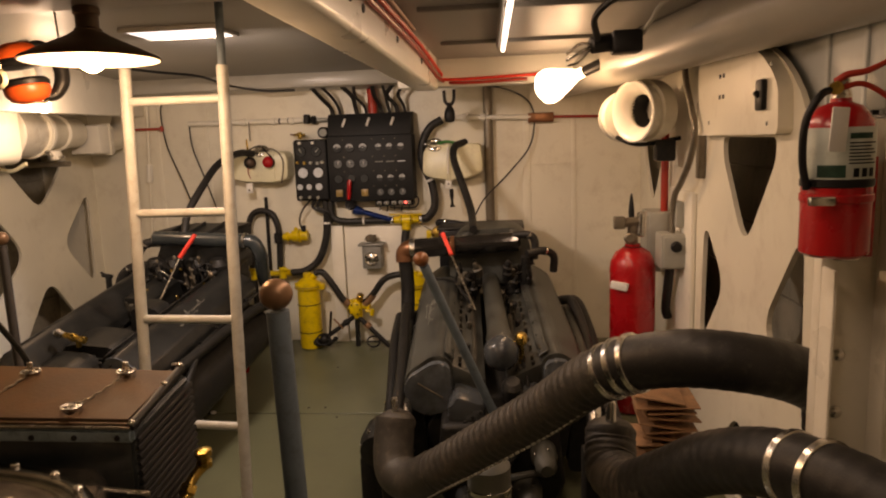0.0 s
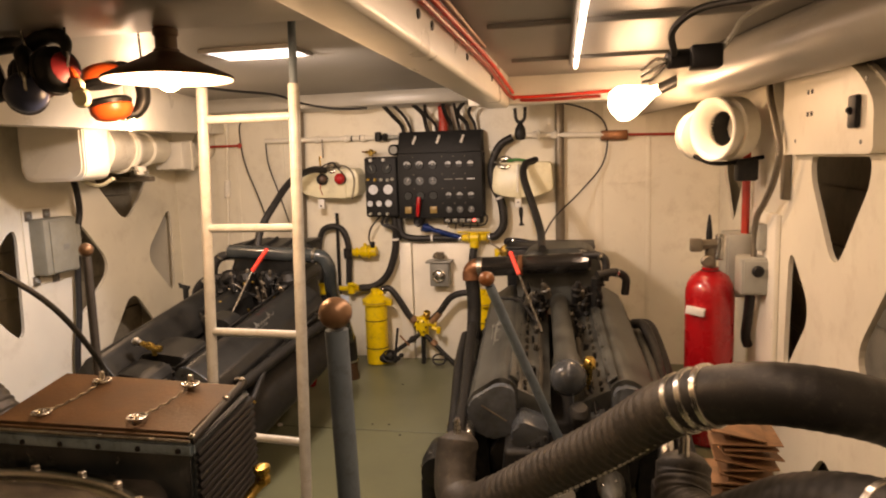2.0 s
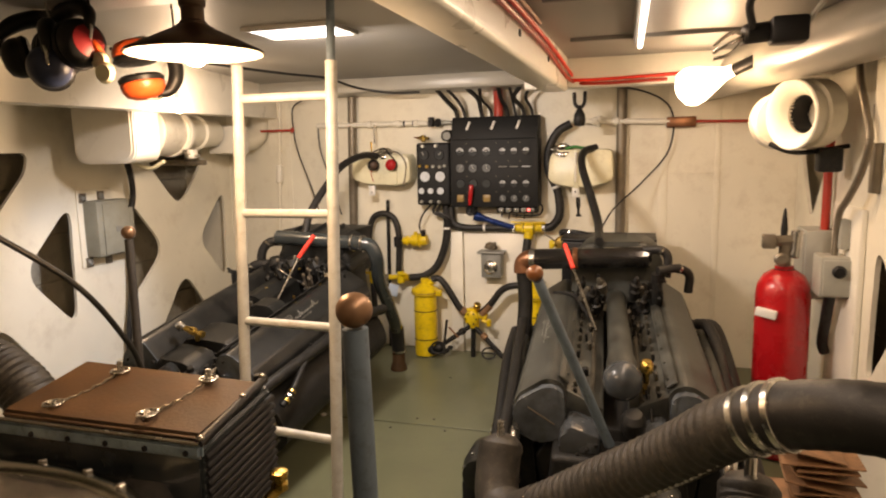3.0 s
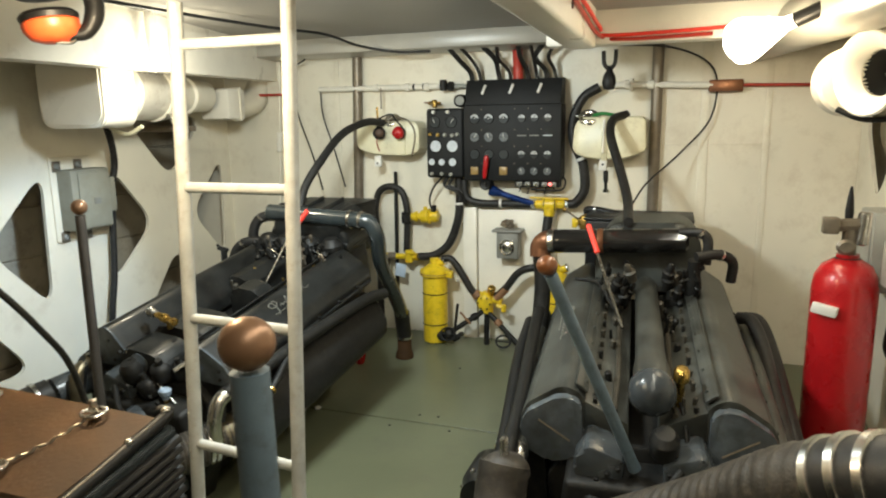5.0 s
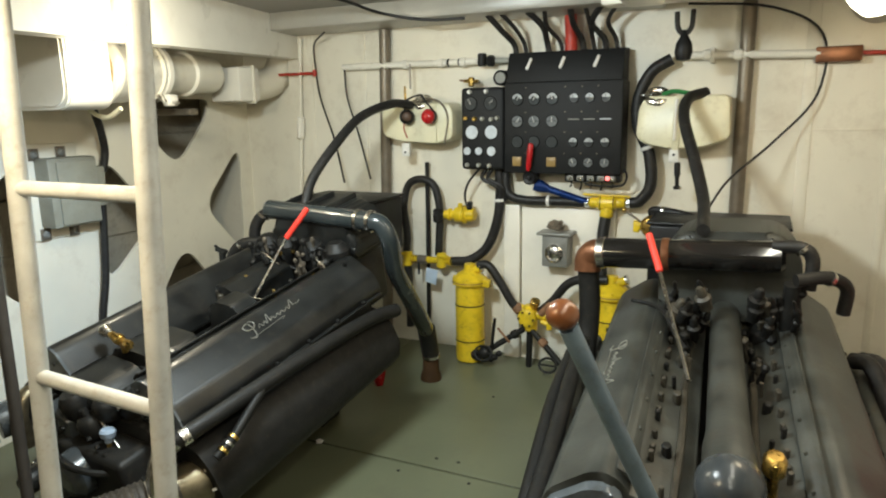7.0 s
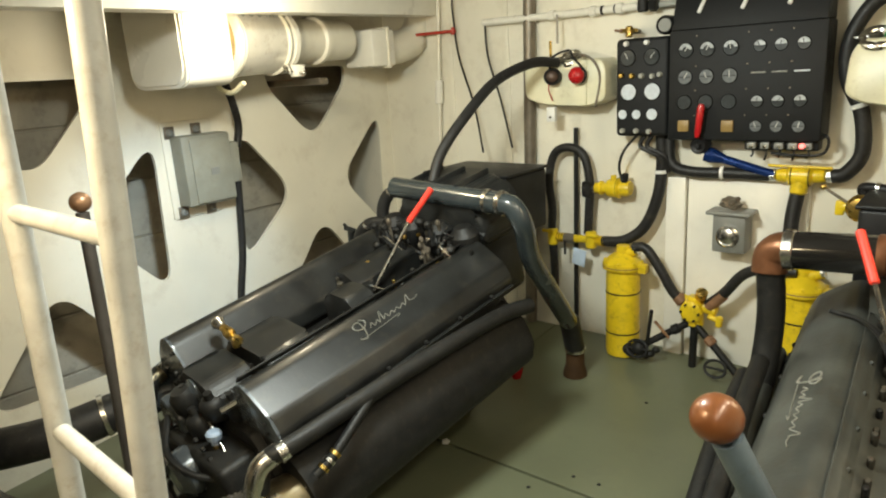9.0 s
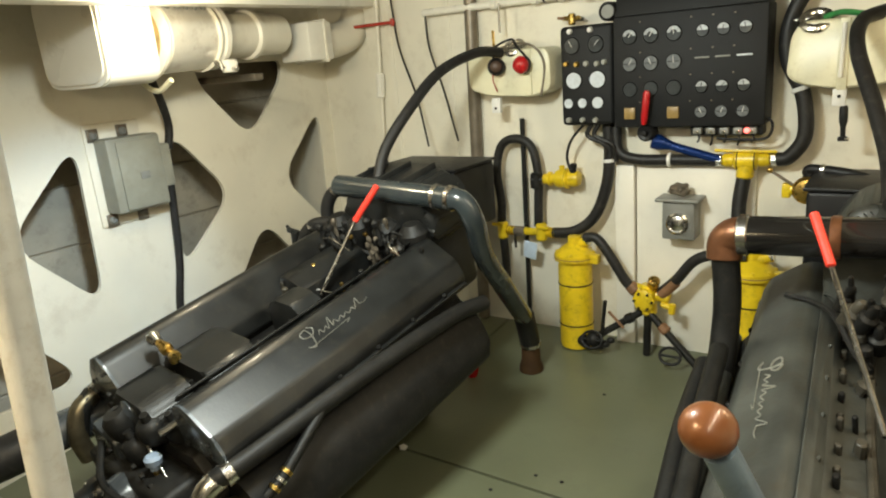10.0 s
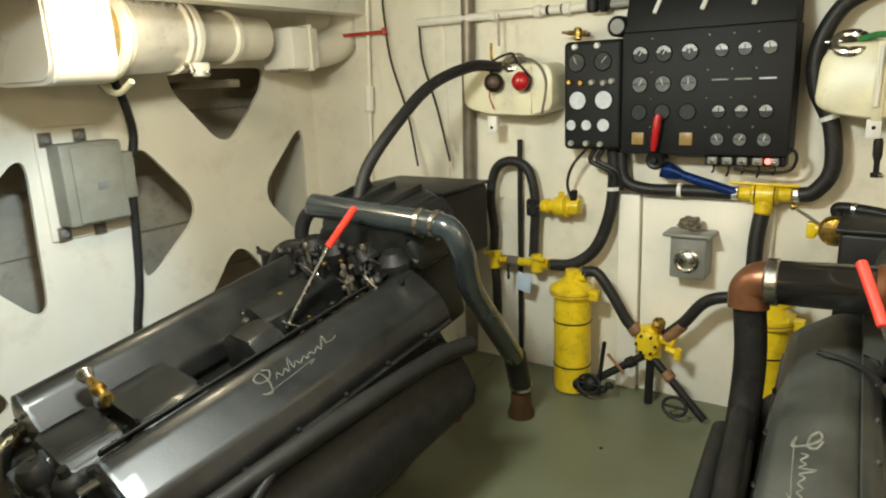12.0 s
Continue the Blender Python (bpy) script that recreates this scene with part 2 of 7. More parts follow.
def box(lo, hi, bevel=0.004, seg=2, m=None):
    bm = bmesh.new()
    bmesh.ops.create_cube(bm, size=1)
    c, d = (Vector(lo) + Vector(hi)) / 2, Vector(hi) - Vector(lo)
    for v in bm.verts:
        v.co = Vector((v.co.x * d.x, v.co.y * d.y, v.co.z * d.z)) + c
    if bevel:
        bmesh.ops.bevel(bm, geom=bm.edges[:], offset=min(bevel, min(abs(k) for k in d) * 0.45), segments=seg, affect="EDGES", profile=0.5)
    if m:
        bmesh.ops.transform(bm, matrix=m, verts=bm.verts)
    return bm


def merge(*parts):
    """Several closed forms of one part, in one bmesh."""
    out = bmesh.new()
    for bm in parts:
        me = bpy.data.meshes.new("tmp")
        bm.to_mesh(me)
        bm.free()
        out.from_mesh(me)
        bpy.data.meshes.remove(me)
    return out


def frame_of(a, b):
    """A pose at a whose z axis points to b."""
    d = Vector(b) - Vector(a)
    return Matrix.Translation(a) @ d.to_track_quat("Z", "Y").to_matrix().to_4x4()


def lathe(a, b, profile, n=20, m=None, caps=True):
    """Turns (radius, distance) pairs round the line from a towards b."""
    bm = bmesh.new()
    f = frame_of(a, b)
    rings = []
    for r, h in profile:
        if r < 1e-5:
            rings.append([bm.verts.new(f @ Vector((0, 0, h)))])
        else:
            rings.append([bm.verts.new(f @ Vector((r * math.cos(2 * math.pi * k / n), r * math.sin(2 * math.pi * k / n), h))) for k in range(n)])
    for p, q in zip(rings, rings[1:]):
        for k in range(n):
            j = (k + 1) % n
            if len(p) == 1 and len(q) > 1:
                bm.faces.new((p[0], q[k], q[j]))
            elif len(q) == 1 and len(p) > 1:
                bm.faces.new((p[k], p[j], q[0]))
            elif len(p) > 1:
                bm.faces.new((p[k], p[j], q[j], q[k]))
    for ring in (rings[0], rings[-1]):
        if caps and len(ring) > 1:
            bm.faces.new(ring)
    if m:
        bmesh.ops.transform(bm, matrix=m, verts=bm.verts)
    return bm


def rod(a, b, r, n=16, m=None, bevel=0.12):
    length = (Vector(b) - Vector(a)).length
    e = min(r * bevel * 2, length * 0.3)
    return lathe(a, b, [(r - e, 0), (r, e), (r, length - e), (r - e, length)], n, m)


def curve_points(pts, steps=6):
    """A smooth line through the given points."""
    p = [Vector(v) for v in pts]
    p = [p[0] * 2 - p[1], *p, p[-1] * 2 - p[-2]]
    out = []
    for k in range(1, len(p) - 2):
        a, b, c, d = p[k - 1 : k + 3]
        for s in range(steps):
            t = s / steps
            out.append(0.5 * (2 * b + (c - a) * t + (2 * a - 5 * b + 4 * c - d) * t * t + (3 * b - 3 * c + d - a) * t**3))
    return [*out, p[-2]]


def sweep(pts, r, n=12, steps=6, ribs=0.0, pitch=0.012, m=None):
    """A hose, pipe or wire along the points; r is one radius or one for each point; ribs: how far its rings stand out."""
    line = curve_points(pts, steps) if steps > 1 else [Vector(v) for v in pts]
    if ribs:
        fine, left = [line[0]], 0.0
        for a, b in zip(line, line[1:]):
            cuts = max(1, round((b - a).length / (pitch / 4)))
            fine += [a.lerp(b, (k + 1) / cuts) for k in range(cuts)]
        line = fine
    bm = bmesh.new()
    up = Vector((0, 0, 1))
    rings, prev = [], None
    gone = 0.0
    for k, c in enumerate(line):
        t = (line[min(k + 1, len(line) - 1)] - line[max(k - 1, 0)]).normalized()
        if prev is None:
            side = t.orthogonal().normalized()
        else:
            side = (prev - t * prev.dot(t)).normalized()
        prev = side
        other = t.cross(side)
        if k:
            gone += (c - line[k - 1]).length
        rad = r if isinstance(r, (int, float)) else float(np.interp(k / (len(line) - 1), np.linspace(0, 1, len(r)), r))
        if ribs:
            rad += ribs * math.sin(2 * math.pi * gone / pitch)
        rings.append([bm.verts.new(c + rad * (math.cos(2 * math.pi * j / n) * side + math.sin(2 * math.pi * j / n) * other)) for j in range(n)])
    for p, q in zip(rings, rings[1:]):
        for j in range(n):
            i = (j + 1) % n
            bm.faces.new((p[j], p[i], q[i], q[j]))
    bm.faces.new(rings[0])
    bm.faces.new(rings[-1])
    if m:
        bmesh.ops.transform(bm, matrix=m, verts=bm.verts)
    return bm


def ball(c, r, squash=1.0, n=20):
    bm = bmesh.new()
    bmesh.ops.create_uvsphere(bm, u_segments=n, v_segments=n // 2 + 2, radius=r)
    for v in bm.verts:
        v.co = Vector((v.co.x, v.co.y, v.co.z * squash)) + Vector(c)
    return bm


def prism(profile, axis_from, axis_to, to_world, bevel=0.0, seg=2):
    """Extrudes a closed outline of (u, w) pairs from v = axis_from to axis_to; to_world maps (u, v, w)."""
    bm = bmesh.new()
    a = [bm.verts.new(Vector((u, axis_from, w))) for u, w in profile]
    b = [bm.verts.new(Vector((u, axis_to, w))) for u, w in profile]
    n = len(profile)
    bm.faces.new(a)
    bm.faces.new(b)
    for k in range(n):
        bm.faces.new((a[k], a[(k + 1) % n], b[(k + 1) % n], b[k]))
    if bevel:
        bmesh.ops.bevel(bm, geom=bm.edges[:], offset=bevel, segments=seg, affect="EDGES", profile=0.5)
    bmesh.ops.transform(bm, matrix=to_world, verts=bm.verts)
    return bm


def rounded(poly, r, n=5):
    """A polygon with its corners rounded off."""
    out = []
    m = len(poly)
    for k in range(m):
        p, a, b = Vector(poly[k]), Vector(poly[k - 1]), Vector(poly[(k + 1) % m])
        da, db = (a - p), (b - p)
        cut = min(r, da.length * 0.45, db.length * 0.45)
        s, e = p + da.normalized() * cut, p + db.normalized() * cut
        for i in range(n + 1):
            t = i / n
            out.append((1 - t) ** 2 * s + 2 * t * (1 - t) * p + t * t * e)
    return out


def plate(outer, holes, thick, place):
    """A plate with openings right through it; place maps (u, v, depth) into the world."""
    bm = bmesh.new()
    edges = []
    for loop in (outer, *holes):
        vs = [bm.verts.new((p[0], p[1], 0)) for p in loop]
        edges += [bm.edges.new((vs[k], vs[(k + 1) % len(vs)])) for k in range(len(vs))]
    bmesh.ops.triangle_fill(bm, use_beauty=True, use_dissolve=False, edges=edges)
    faces = bm.faces[:]
    ext = bmesh.ops.extrude_face_region(bm, geom=faces)
    for v in [g for g in ext["geom"] if isinstance(g, bmesh.types.BMVert)]:
        v.co.z += thick
    for v in bm.verts:
        v.co = place(*v.co)
    return bm


def hexa(corners):
    bm = bmesh.new()
    v = [bm.verts.new(c) for c in corners]
    for f in ((0, 1, 2, 3), (7, 6, 5, 4), (0, 4, 5, 1), (1, 5, 6, 2), (2, 6, 7, 3), (3, 7, 4, 0)):
        bm.faces.new([v[k] for k in f])
    bmesh.ops.bevel(bm, geom=bm.edges[:], offset=0.006, segments=2, affect="EDGES")
    return bm


def floor_at(y):
    return 0.04 + 0.065 * (y - 4.65)

# ---- the room ----
Y_BULK, Y_BACK, X_LEFT, X_RIGHT, Z_CEIL = 4.80, -1.60, -2.51, 1.12, 1.80

# floor: a dark bilge pan with painted plates laid on it
pan = bmesh.new()
pan_v = [pan.verts.new((x, y, floor_at(y) - 0.05)) for x, y in ((-3.2, Y_BACK), (1.7, Y_BACK), (1.7, 5.7), (-3.2, 5.7))]
pan.faces.new(pan_v)
ret = bmesh.ops.extrude_face_region(pan, geom=pan.faces[:])
for v in [g for g in ret["geom"] if isinstance(g, bmesh.types.BMVert)]:
    v.co.z -= 0.06
floor = tagged(part("floor", pan, FLOOR_DARK, smooth=False), "dark steel bilge floor under painted plates", "floor", kind="structure")


def floor_plate(x0, x1, y0, y1):
    z0, z1 = floor_at(y0), floor_at(y1)
    bm = bmesh.new()
    top = [bm.verts.new(p) for p in ((x0, y0, z0), (x1, y0, z0), (x1, y1, z1), (x0, y1, z1))]
    low = [bm.verts.new((v.co.x, v.co.y, v.co.z - 0.048)) for v in top]
    bm.faces.new(top)
    bm.faces.new(low[::-1])
    for k in range(4):
        j = (k + 1) % 4
        bm.faces.new((top[k], low[k], low[j], top[j]))
    bmesh.ops.bevel(bm, geom=bm.edges[:], offset=0.0008, segments=1, affect="EDGES")
    return part("floor_plate", bm, FLOOR, floor, smooth=False)


for y0, y1 in ((3.704, 4.79), (2.60, 3.693), (1.45, 2.590), (0.30, 1.443), (-0.85, 0.293), (-1.59, -0.857)):
    floor_plate(-1.45, 0.03, y0, y1)
    floor_plate(-2.60, -1.456, y0, y1)
    floor_plate(0.036, 1.15, y0, y1)
for x, y in ((-0.80, 3.765), (-0.71, 3.77), (-0.775, 4.31), (-0.62, 3.66), (-0.90, 3.64)):
    z = floor_at(y)
    part("screw_head", lathe((x, y, z - 0.004), (x, y, z + 1), [(0.007, 0), (0.007, 0.005), (0.004, 0.007), (0, 0.007)], 10), ENGINE_DARK, floor)

# forward bulkhead, with its butt straps and a raised plate
bulk = tagged(part("wall_north", box((-2.195, Y_BULK, -0.25), (1.45, Y_BULK + 0.08, 2.1), 0), WHITE, smooth=False),
              "cream-white painted riveted bulkhead plate", "wall", kind="structure")
for x, w in ((0.41, 0.045), (0.705, 0.030), (-2.045, 0.035), (-1.70, 0.03)):
    part("butt_strap", box((x - w / 2, Y_BULK - 0.006, 0.03), (x + w / 2, Y_BULK + 0.002, 1.72), 0.002), WHITE, bulk)
part("raised_plate", box((-0.80, Y_BULK - 0.03, 0.03), (-0.345, Y_BULK + 0.002, 0.842), 0.006), WHITE_CLEAN, bulk)
part("raised_strip", box((-0.888, Y_BULK - 0.045, 0.03), (-0.806, Y_BULK + 0.002, 0.838), 0.006), WHITE_CLEAN, bulk)
part("horizontal_seam", box((0.18, Y_BULK - 0.004, 1.192), (0.70, Y_BULK + 0.002, 1.20), 0.001), WHITE, bulk)

tagged(part("wall_bay", box((-3.0, 4.85, -0.5), (-2.15, 4.93, 2.1), 0), WHITE, smooth=False), "cream-white painted end of the side bay", "wall", kind="structure")
tagged(part("wall_south", box((-3.0, Y_BACK - 0.08, -0.5), (1.6, Y_BACK, 2.1), 0), WHITE, smooth=False), "cream-white painted after bulkhead", "wall", kind="structure")

# hull planking outside the side trusses
for name, x0, x1 in (("wall_west", -3.02, -2.94), ("wall_east", 1.47, 1.55)):
    hull = tagged(part(name, box((x0, Y_BACK - 0.05, -0.5), (x1, 5.62, 2.1), 0), HULL, smooth=False), "weathered brown-grey hull planking behind the truss", "wall", kind="structure")
    for k in range(9):
        z = -0.42 + 0.27 * k
        a, b = (x1 - 0.005, x1 + 0.012) if x0 < 0 else (x0 - 0.012, x0 + 0.005)
        part("plank", box((a, Y_BACK, z), (b, 5.6, z + 0.262), 0.004, 1), HULL, hull)


def truss(name, place, end, centres, shapes, label, cut=None):
    """A white longitudinal web with rounded triangular lightening openings, bay after bay."""
    outer = [(Y_BACK + 0.02, -0.35), (end, -0.35), (end, 1.66), (Y_BACK + 0.02, 1.66)]
    holes = []
    for c in centres:
        for shape in shapes:
            if min(c + u for u, w in shape) > Y_BACK + 0.1 and max(c + u for u, w in shape) < end - 0.05:
                holes.append(rounded([(c + u, w) for u, w in shape], 0.125, 7))
    if cut:
        holes.append(cut)
    web = part(name, plate(outer, holes, 0.018, place), WHITE, smooth=False)
    return tagged(web, label, "truss web", kind="structure")


BAY_WEST = (
    ((-0.265, 1.385), (0.265, 1.385), (0.24, 1.29), (0.0, 1.025), (-0.24, 1.29)),
    ((0.485, 1.13), (0.465, 0.47), (0.165, 0.80)),
    ((-0.45, 1.125), (-0.165, 0.79), (-0.495, 0.50)),
    ((0.0, 0.61), (0.32, 0.20), (-0.32, 0.20)),
)
BAY_EAST = (
    ((-0.265, 1.342), (0.265, 1.342), (0.255, 1.26), (0.0, 0.945), (-0.255, 1.26)),
    ((0.49, 1.00), (0.52, 0.43), (0.20, 0.77)),
    ((-0.49, 1.09), (-0.19, 0.715), (-0.52, 0.52)),
    ((0.0, 0.335), (0.32, 0.0), (-0.32, 0.0)),
)
X_WEST = -2.555
truss("side_web_west", lambda y, z, d: Vector((X_WEST - d, y, z)), 4.85, [4.275 - 1.345 * k for k in range(5)], BAY_WEST, "cream-white painted plywood truss web with triangular openings")
truss("side_web_east", lambda y, z, d: Vector((X_RIGHT + d, y, z)), 4.79, [2.893 + 1.53 * k for k in (1, 0, -1, -2)], BAY_EAST, "cream-white painted plywood truss web with triangular openings",
      [(2.80, 1.640), (2.74, 1.628), (2.67, 1.602), (2.60, 1.566), (2.54, 1.525), (2.48, 1.472), (2.43, 1.41), (2.395, 1.34), (2.38, 1.26), (1.95, 1.24), (1.95, 1.640)])

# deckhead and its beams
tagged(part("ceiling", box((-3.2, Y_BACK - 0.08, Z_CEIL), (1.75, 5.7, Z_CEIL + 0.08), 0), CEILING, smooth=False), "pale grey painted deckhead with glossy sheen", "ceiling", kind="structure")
girder = tagged(part("ceiling_girder", box((-0.20, Y_BACK, 1.635), (-0.075, 4.12, Z_CEIL + 0.01), 0.016, 3), WHITE_CLEAN), "glossy cream-white fore-and-aft deck girder", "beam", kind="structure")
for y in (1.05, 1.45, 1.82, 2.05, 2.2, 2.75, 3.4):
    part("bolt_hole", lathe((-0.075, y, 1.71), (1, y, 1.71), [(0.012, -0.004), (0.012, 0.004), (0.006, 0.006), (0, 0.006)], 10), ENGINE_DARK, girder)
tagged(part("cross_beam", box((-0.30, 4.14, 1.655), (1.3, 4.24, Z_CEIL + 0.01), 0.012), WHITE_CLEAN), "cream-white painted transverse deck beam", "beam", kind="structure")
# darker than the other white beams: shade is put into its paint
tagged(part("cross_beam", box((-2.9, 4.50, 1.715), (-0.16, 4.79, Z_CEIL + 0.01), 0.012), GIRDER), "cream-white deck beam at the bulkhead, darkened for shade", "beam", kind="structure")
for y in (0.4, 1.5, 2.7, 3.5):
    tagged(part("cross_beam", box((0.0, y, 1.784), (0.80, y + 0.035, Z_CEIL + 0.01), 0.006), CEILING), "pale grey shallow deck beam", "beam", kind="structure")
tagged(part("side_girder", sweep([(1.62, Y_BACK, 1.70), (1.23, 1.5, 1.705), (0.62, 4.79, 1.705)], 0.105, 24, 4), GIRDER), "glossy cream-white rounded side girder, darkened for shade", "beam", kind="structure")
sv = bmesh.new()
rings = []
for y, x, z in ((-1.0, -1.05, 1.46), (3.92, -1.95, 1.578), (5.60, -2.27, 1.618)):
    rings.append([sv.verts.new(p) for p in ((x - 0.10, y, z), (x, y, z), (x, y, Z_CEIL + 0.01), (x - 0.10, y, Z_CEIL + 0.01))])
for a, b in zip(rings, rings[1:]):
    for k in range(4):
        j = (k + 1) % 4
        sv.faces.new((a[k], a[j], b[j], b[k]))
sv.faces.new(rings[0])
sv.faces.new(rings[-1])
tagged(part("side_beam", sv, WHITE_CLEAN, smooth=False), "cream-white side deck stringer over the ducting", "beam", kind="structure")

SOFFIT = 1.70
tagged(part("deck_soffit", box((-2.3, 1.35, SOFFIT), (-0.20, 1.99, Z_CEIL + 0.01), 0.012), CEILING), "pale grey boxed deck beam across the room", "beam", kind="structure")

# daylight hatch pane in the deckhead, and a strip light
hatch = thing("ceiling_hatch", (-0.87, 2.90, Z_CEIL), "flush white-glowing daylight pane in the deckhead", "hatch")
part("pane", box((-1.06, 2.79, Z_CEIL - 0.012), (-0.73, 2.98, Z_CEIL - 0.004), 0.002), DAY, hatch)
part("frame", merge(box((-1.075, 2.775, Z_CEIL - 0.016), (-0.715, 2.79, Z_CEIL), 0.003), box((-1.075, 2.98, Z_CEIL - 0.016), (-0.715, 2.995, Z_CEIL), 0.003),
                    box((-1.075, 2.79, Z_CEIL - 0.016), (-1.06, 2.98, Z_CEIL), 0.003), box((-0.73, 2.79, Z_CEIL - 0.016), (-0.715, 2.98, Z_CEIL), 0.003)), CEILING, hatch)
strip = thing("strip_light", (0.29, 2.6, Z_CEIL), "slim white strip light fixed under the deckhead", "ceiling light")
part("tube", rod((0.345, 0.90, Z_CEIL - 0.040), (0.276, 3.57, Z_CEIL - 0.040), 0.0095, 12), TUBE, strip)
part("housing", hexa([(0.315, 0.88, Z_CEIL - 0.036), (0.331, 0.88, Z_CEIL - 0.036), (0.262, 3.59, Z_CEIL - 0.036), (0.246, 3.59, Z_CEIL - 0.036), (0.315, 0.88, Z_CEIL), (0.331, 0.88, Z_CEIL), (0.262, 3.59, Z_CEIL), (0.246, 3.59, Z_CEIL)]), CEILING, strip)

# ---- the bulkhead's fittings ----
# upright pipes, horizontal conduit
for x, xt in ((0.17, 0.17), (-1.587, -1.545)):
    tagged(part("upright_pipe", rod((x, Y_BULK - 0.03, floor_at(4.78)), (xt, Y_BULK - 0.03, 1.72), 0.029), PIPE_GREY), "bare galvanised upright pipe against the bulkhead", "pipe")
cond = thing("conduit", (-0.9, 4.76, 1.53), "white painted horizontal conduit with unions along the bulkhead", "conduit")
part("run", rod((-1.80, 4.755, 1.535), (-1.02, 4.755, 1.53), 0.016), WHITE_CLEAN, cond)
part("run", rod((-0.10, 4.755, 1.512), (0.44, 4.755, 1.495), 0.016), WHITE_CLEAN, cond)
for x, z in ((-1.42, 1.533), (-1.22, 1.531), (-1.10, 1.53), (0.02, 1.509), (0.14, 1.505)):
    part("union", rod((x - 0.018, 4.755, z), (x + 0.018, 4.755, z), 0.023, 8), WHITE_CLEAN, cond)
for x in (-1.178, -1.118):
    part("tape_band", rod((x - 0.008, 4.755, 1.531), (x + 0.008, 4.755, 1.531), 0.0185, 12), BLACK, cond)
part("end_run", rod((-1.02, 4.755, 1.53), (-0.86, 4.755, 1.528), 0.013), PALE_GREY, cond)
part("end_valve", merge(rod((-0.99, 4.73, 1.505), (-0.99, 4.73, 1.565), 0.022, 10), rod((-0.965, 4.735, 1.53), (-0.93, 4.735, 1.528), 0.026, 8)), ENGINE_DARK, cond, "dark greasy stop valve")
part("bracket", box((0.03, 4.74, 1.475), (0.05, 4.80, 1.54), 0.004), WHITE_CLEAN, cond)
red_run = thing("red_pipe", (0.7, 4.77, 1.49), "thin red pipe leading from a junction block", "pipe")
part("run", rod((0.53, 4.77, 1.493), (1.10, 4.77, 1.478), 0.008), RED_PIPE, red_run)
part("block", box((0.42, 4.74, 1.46), (0.58, 4.80, 1.52), 0.006), COPPER, red_run)
red_l = thing("red_pipe", (-2.1, 4.75, 1.51), "short red pipe with a pull end at the bulkhead", "pipe")
part("run", rod((-2.30, 4.755, 1.512), (-1.97, 4.755, 1.512), 0.008), RED_PIPE, red_l)
part("end_knob", rod((-1.985, 4.755, 1.495), (-1.985, 4.755, 1.53), 0.010), RED_PIPE, red_l)
corner = thing("conduit", (-2.10, 4.77, 1.3), "thin white painted conduit down the bulkhead corner", "conduit")
part("run", rod((-2.075, 4.765, 1.70), (-2.13, 4.765, 0.80), 0.010), WHITE, corner)
part("coupling", rod((-2.098, 4.762, 1.28), (-2.108, 4.762, 1.16), 0.022, 8), WHITE_CLEAN, corner)
for pts in ([(-1.80, 4.60, 1.70), (-1.95, 4.72, 1.66), (-1.98, 4.76, 1.55), (-1.95, 4.75, 1.38), (-1.85, 4.72, 1.15), (-1.72, 4.60, 0.94)],
            [(-1.80, 4.77, 1.55), (-1.79, 4.77, 1.38), (-1.72, 4.76, 1.18), (-1.62, 4.70, 0.95)],
            [(-0.05, 4.60, 1.70), (0.25, 4.72, 1.68), (0.44, 4.76, 1.57), (0.44, 4.76, 1.34), (0.30, 4.68, 1.16), (0.15, 4.50, 1.02), (0.09, 4.25, 0.93)]):
    tagged(part("cable", sweep(pts, 0.005, 8), RUBBER), "thin dark cable hanging down the bulkhead", "cable")

# instrument board
board = thing("instrument_panel", (-0.7, 4.80, 1.27), "black crackle-finish engine instrument board with rows of dials", "instrument panel")
main = part("main_box", box((-0.850, 4.655, 1.005), (-0.305, 4.80, 1.42), 0.008), PANEL, board)
hood = prism([(4.655, 1.42), (4.80, 1.42), (4.80, 1.56), (4.705, 1.555)], -0.845, -0.31, Matrix(((0, 1, 0, 0), (1, 0, 0, 0), (0, 0, 1, 0), (0, 0, 0, 1))), 0.005)
part("cable_hood", hood, PANEL, board)
sub = part("side_box", box((-1.078, 4.668, 1.015), (-0.856, 4.80, 1.405), 0.018, 3), PANEL, board)


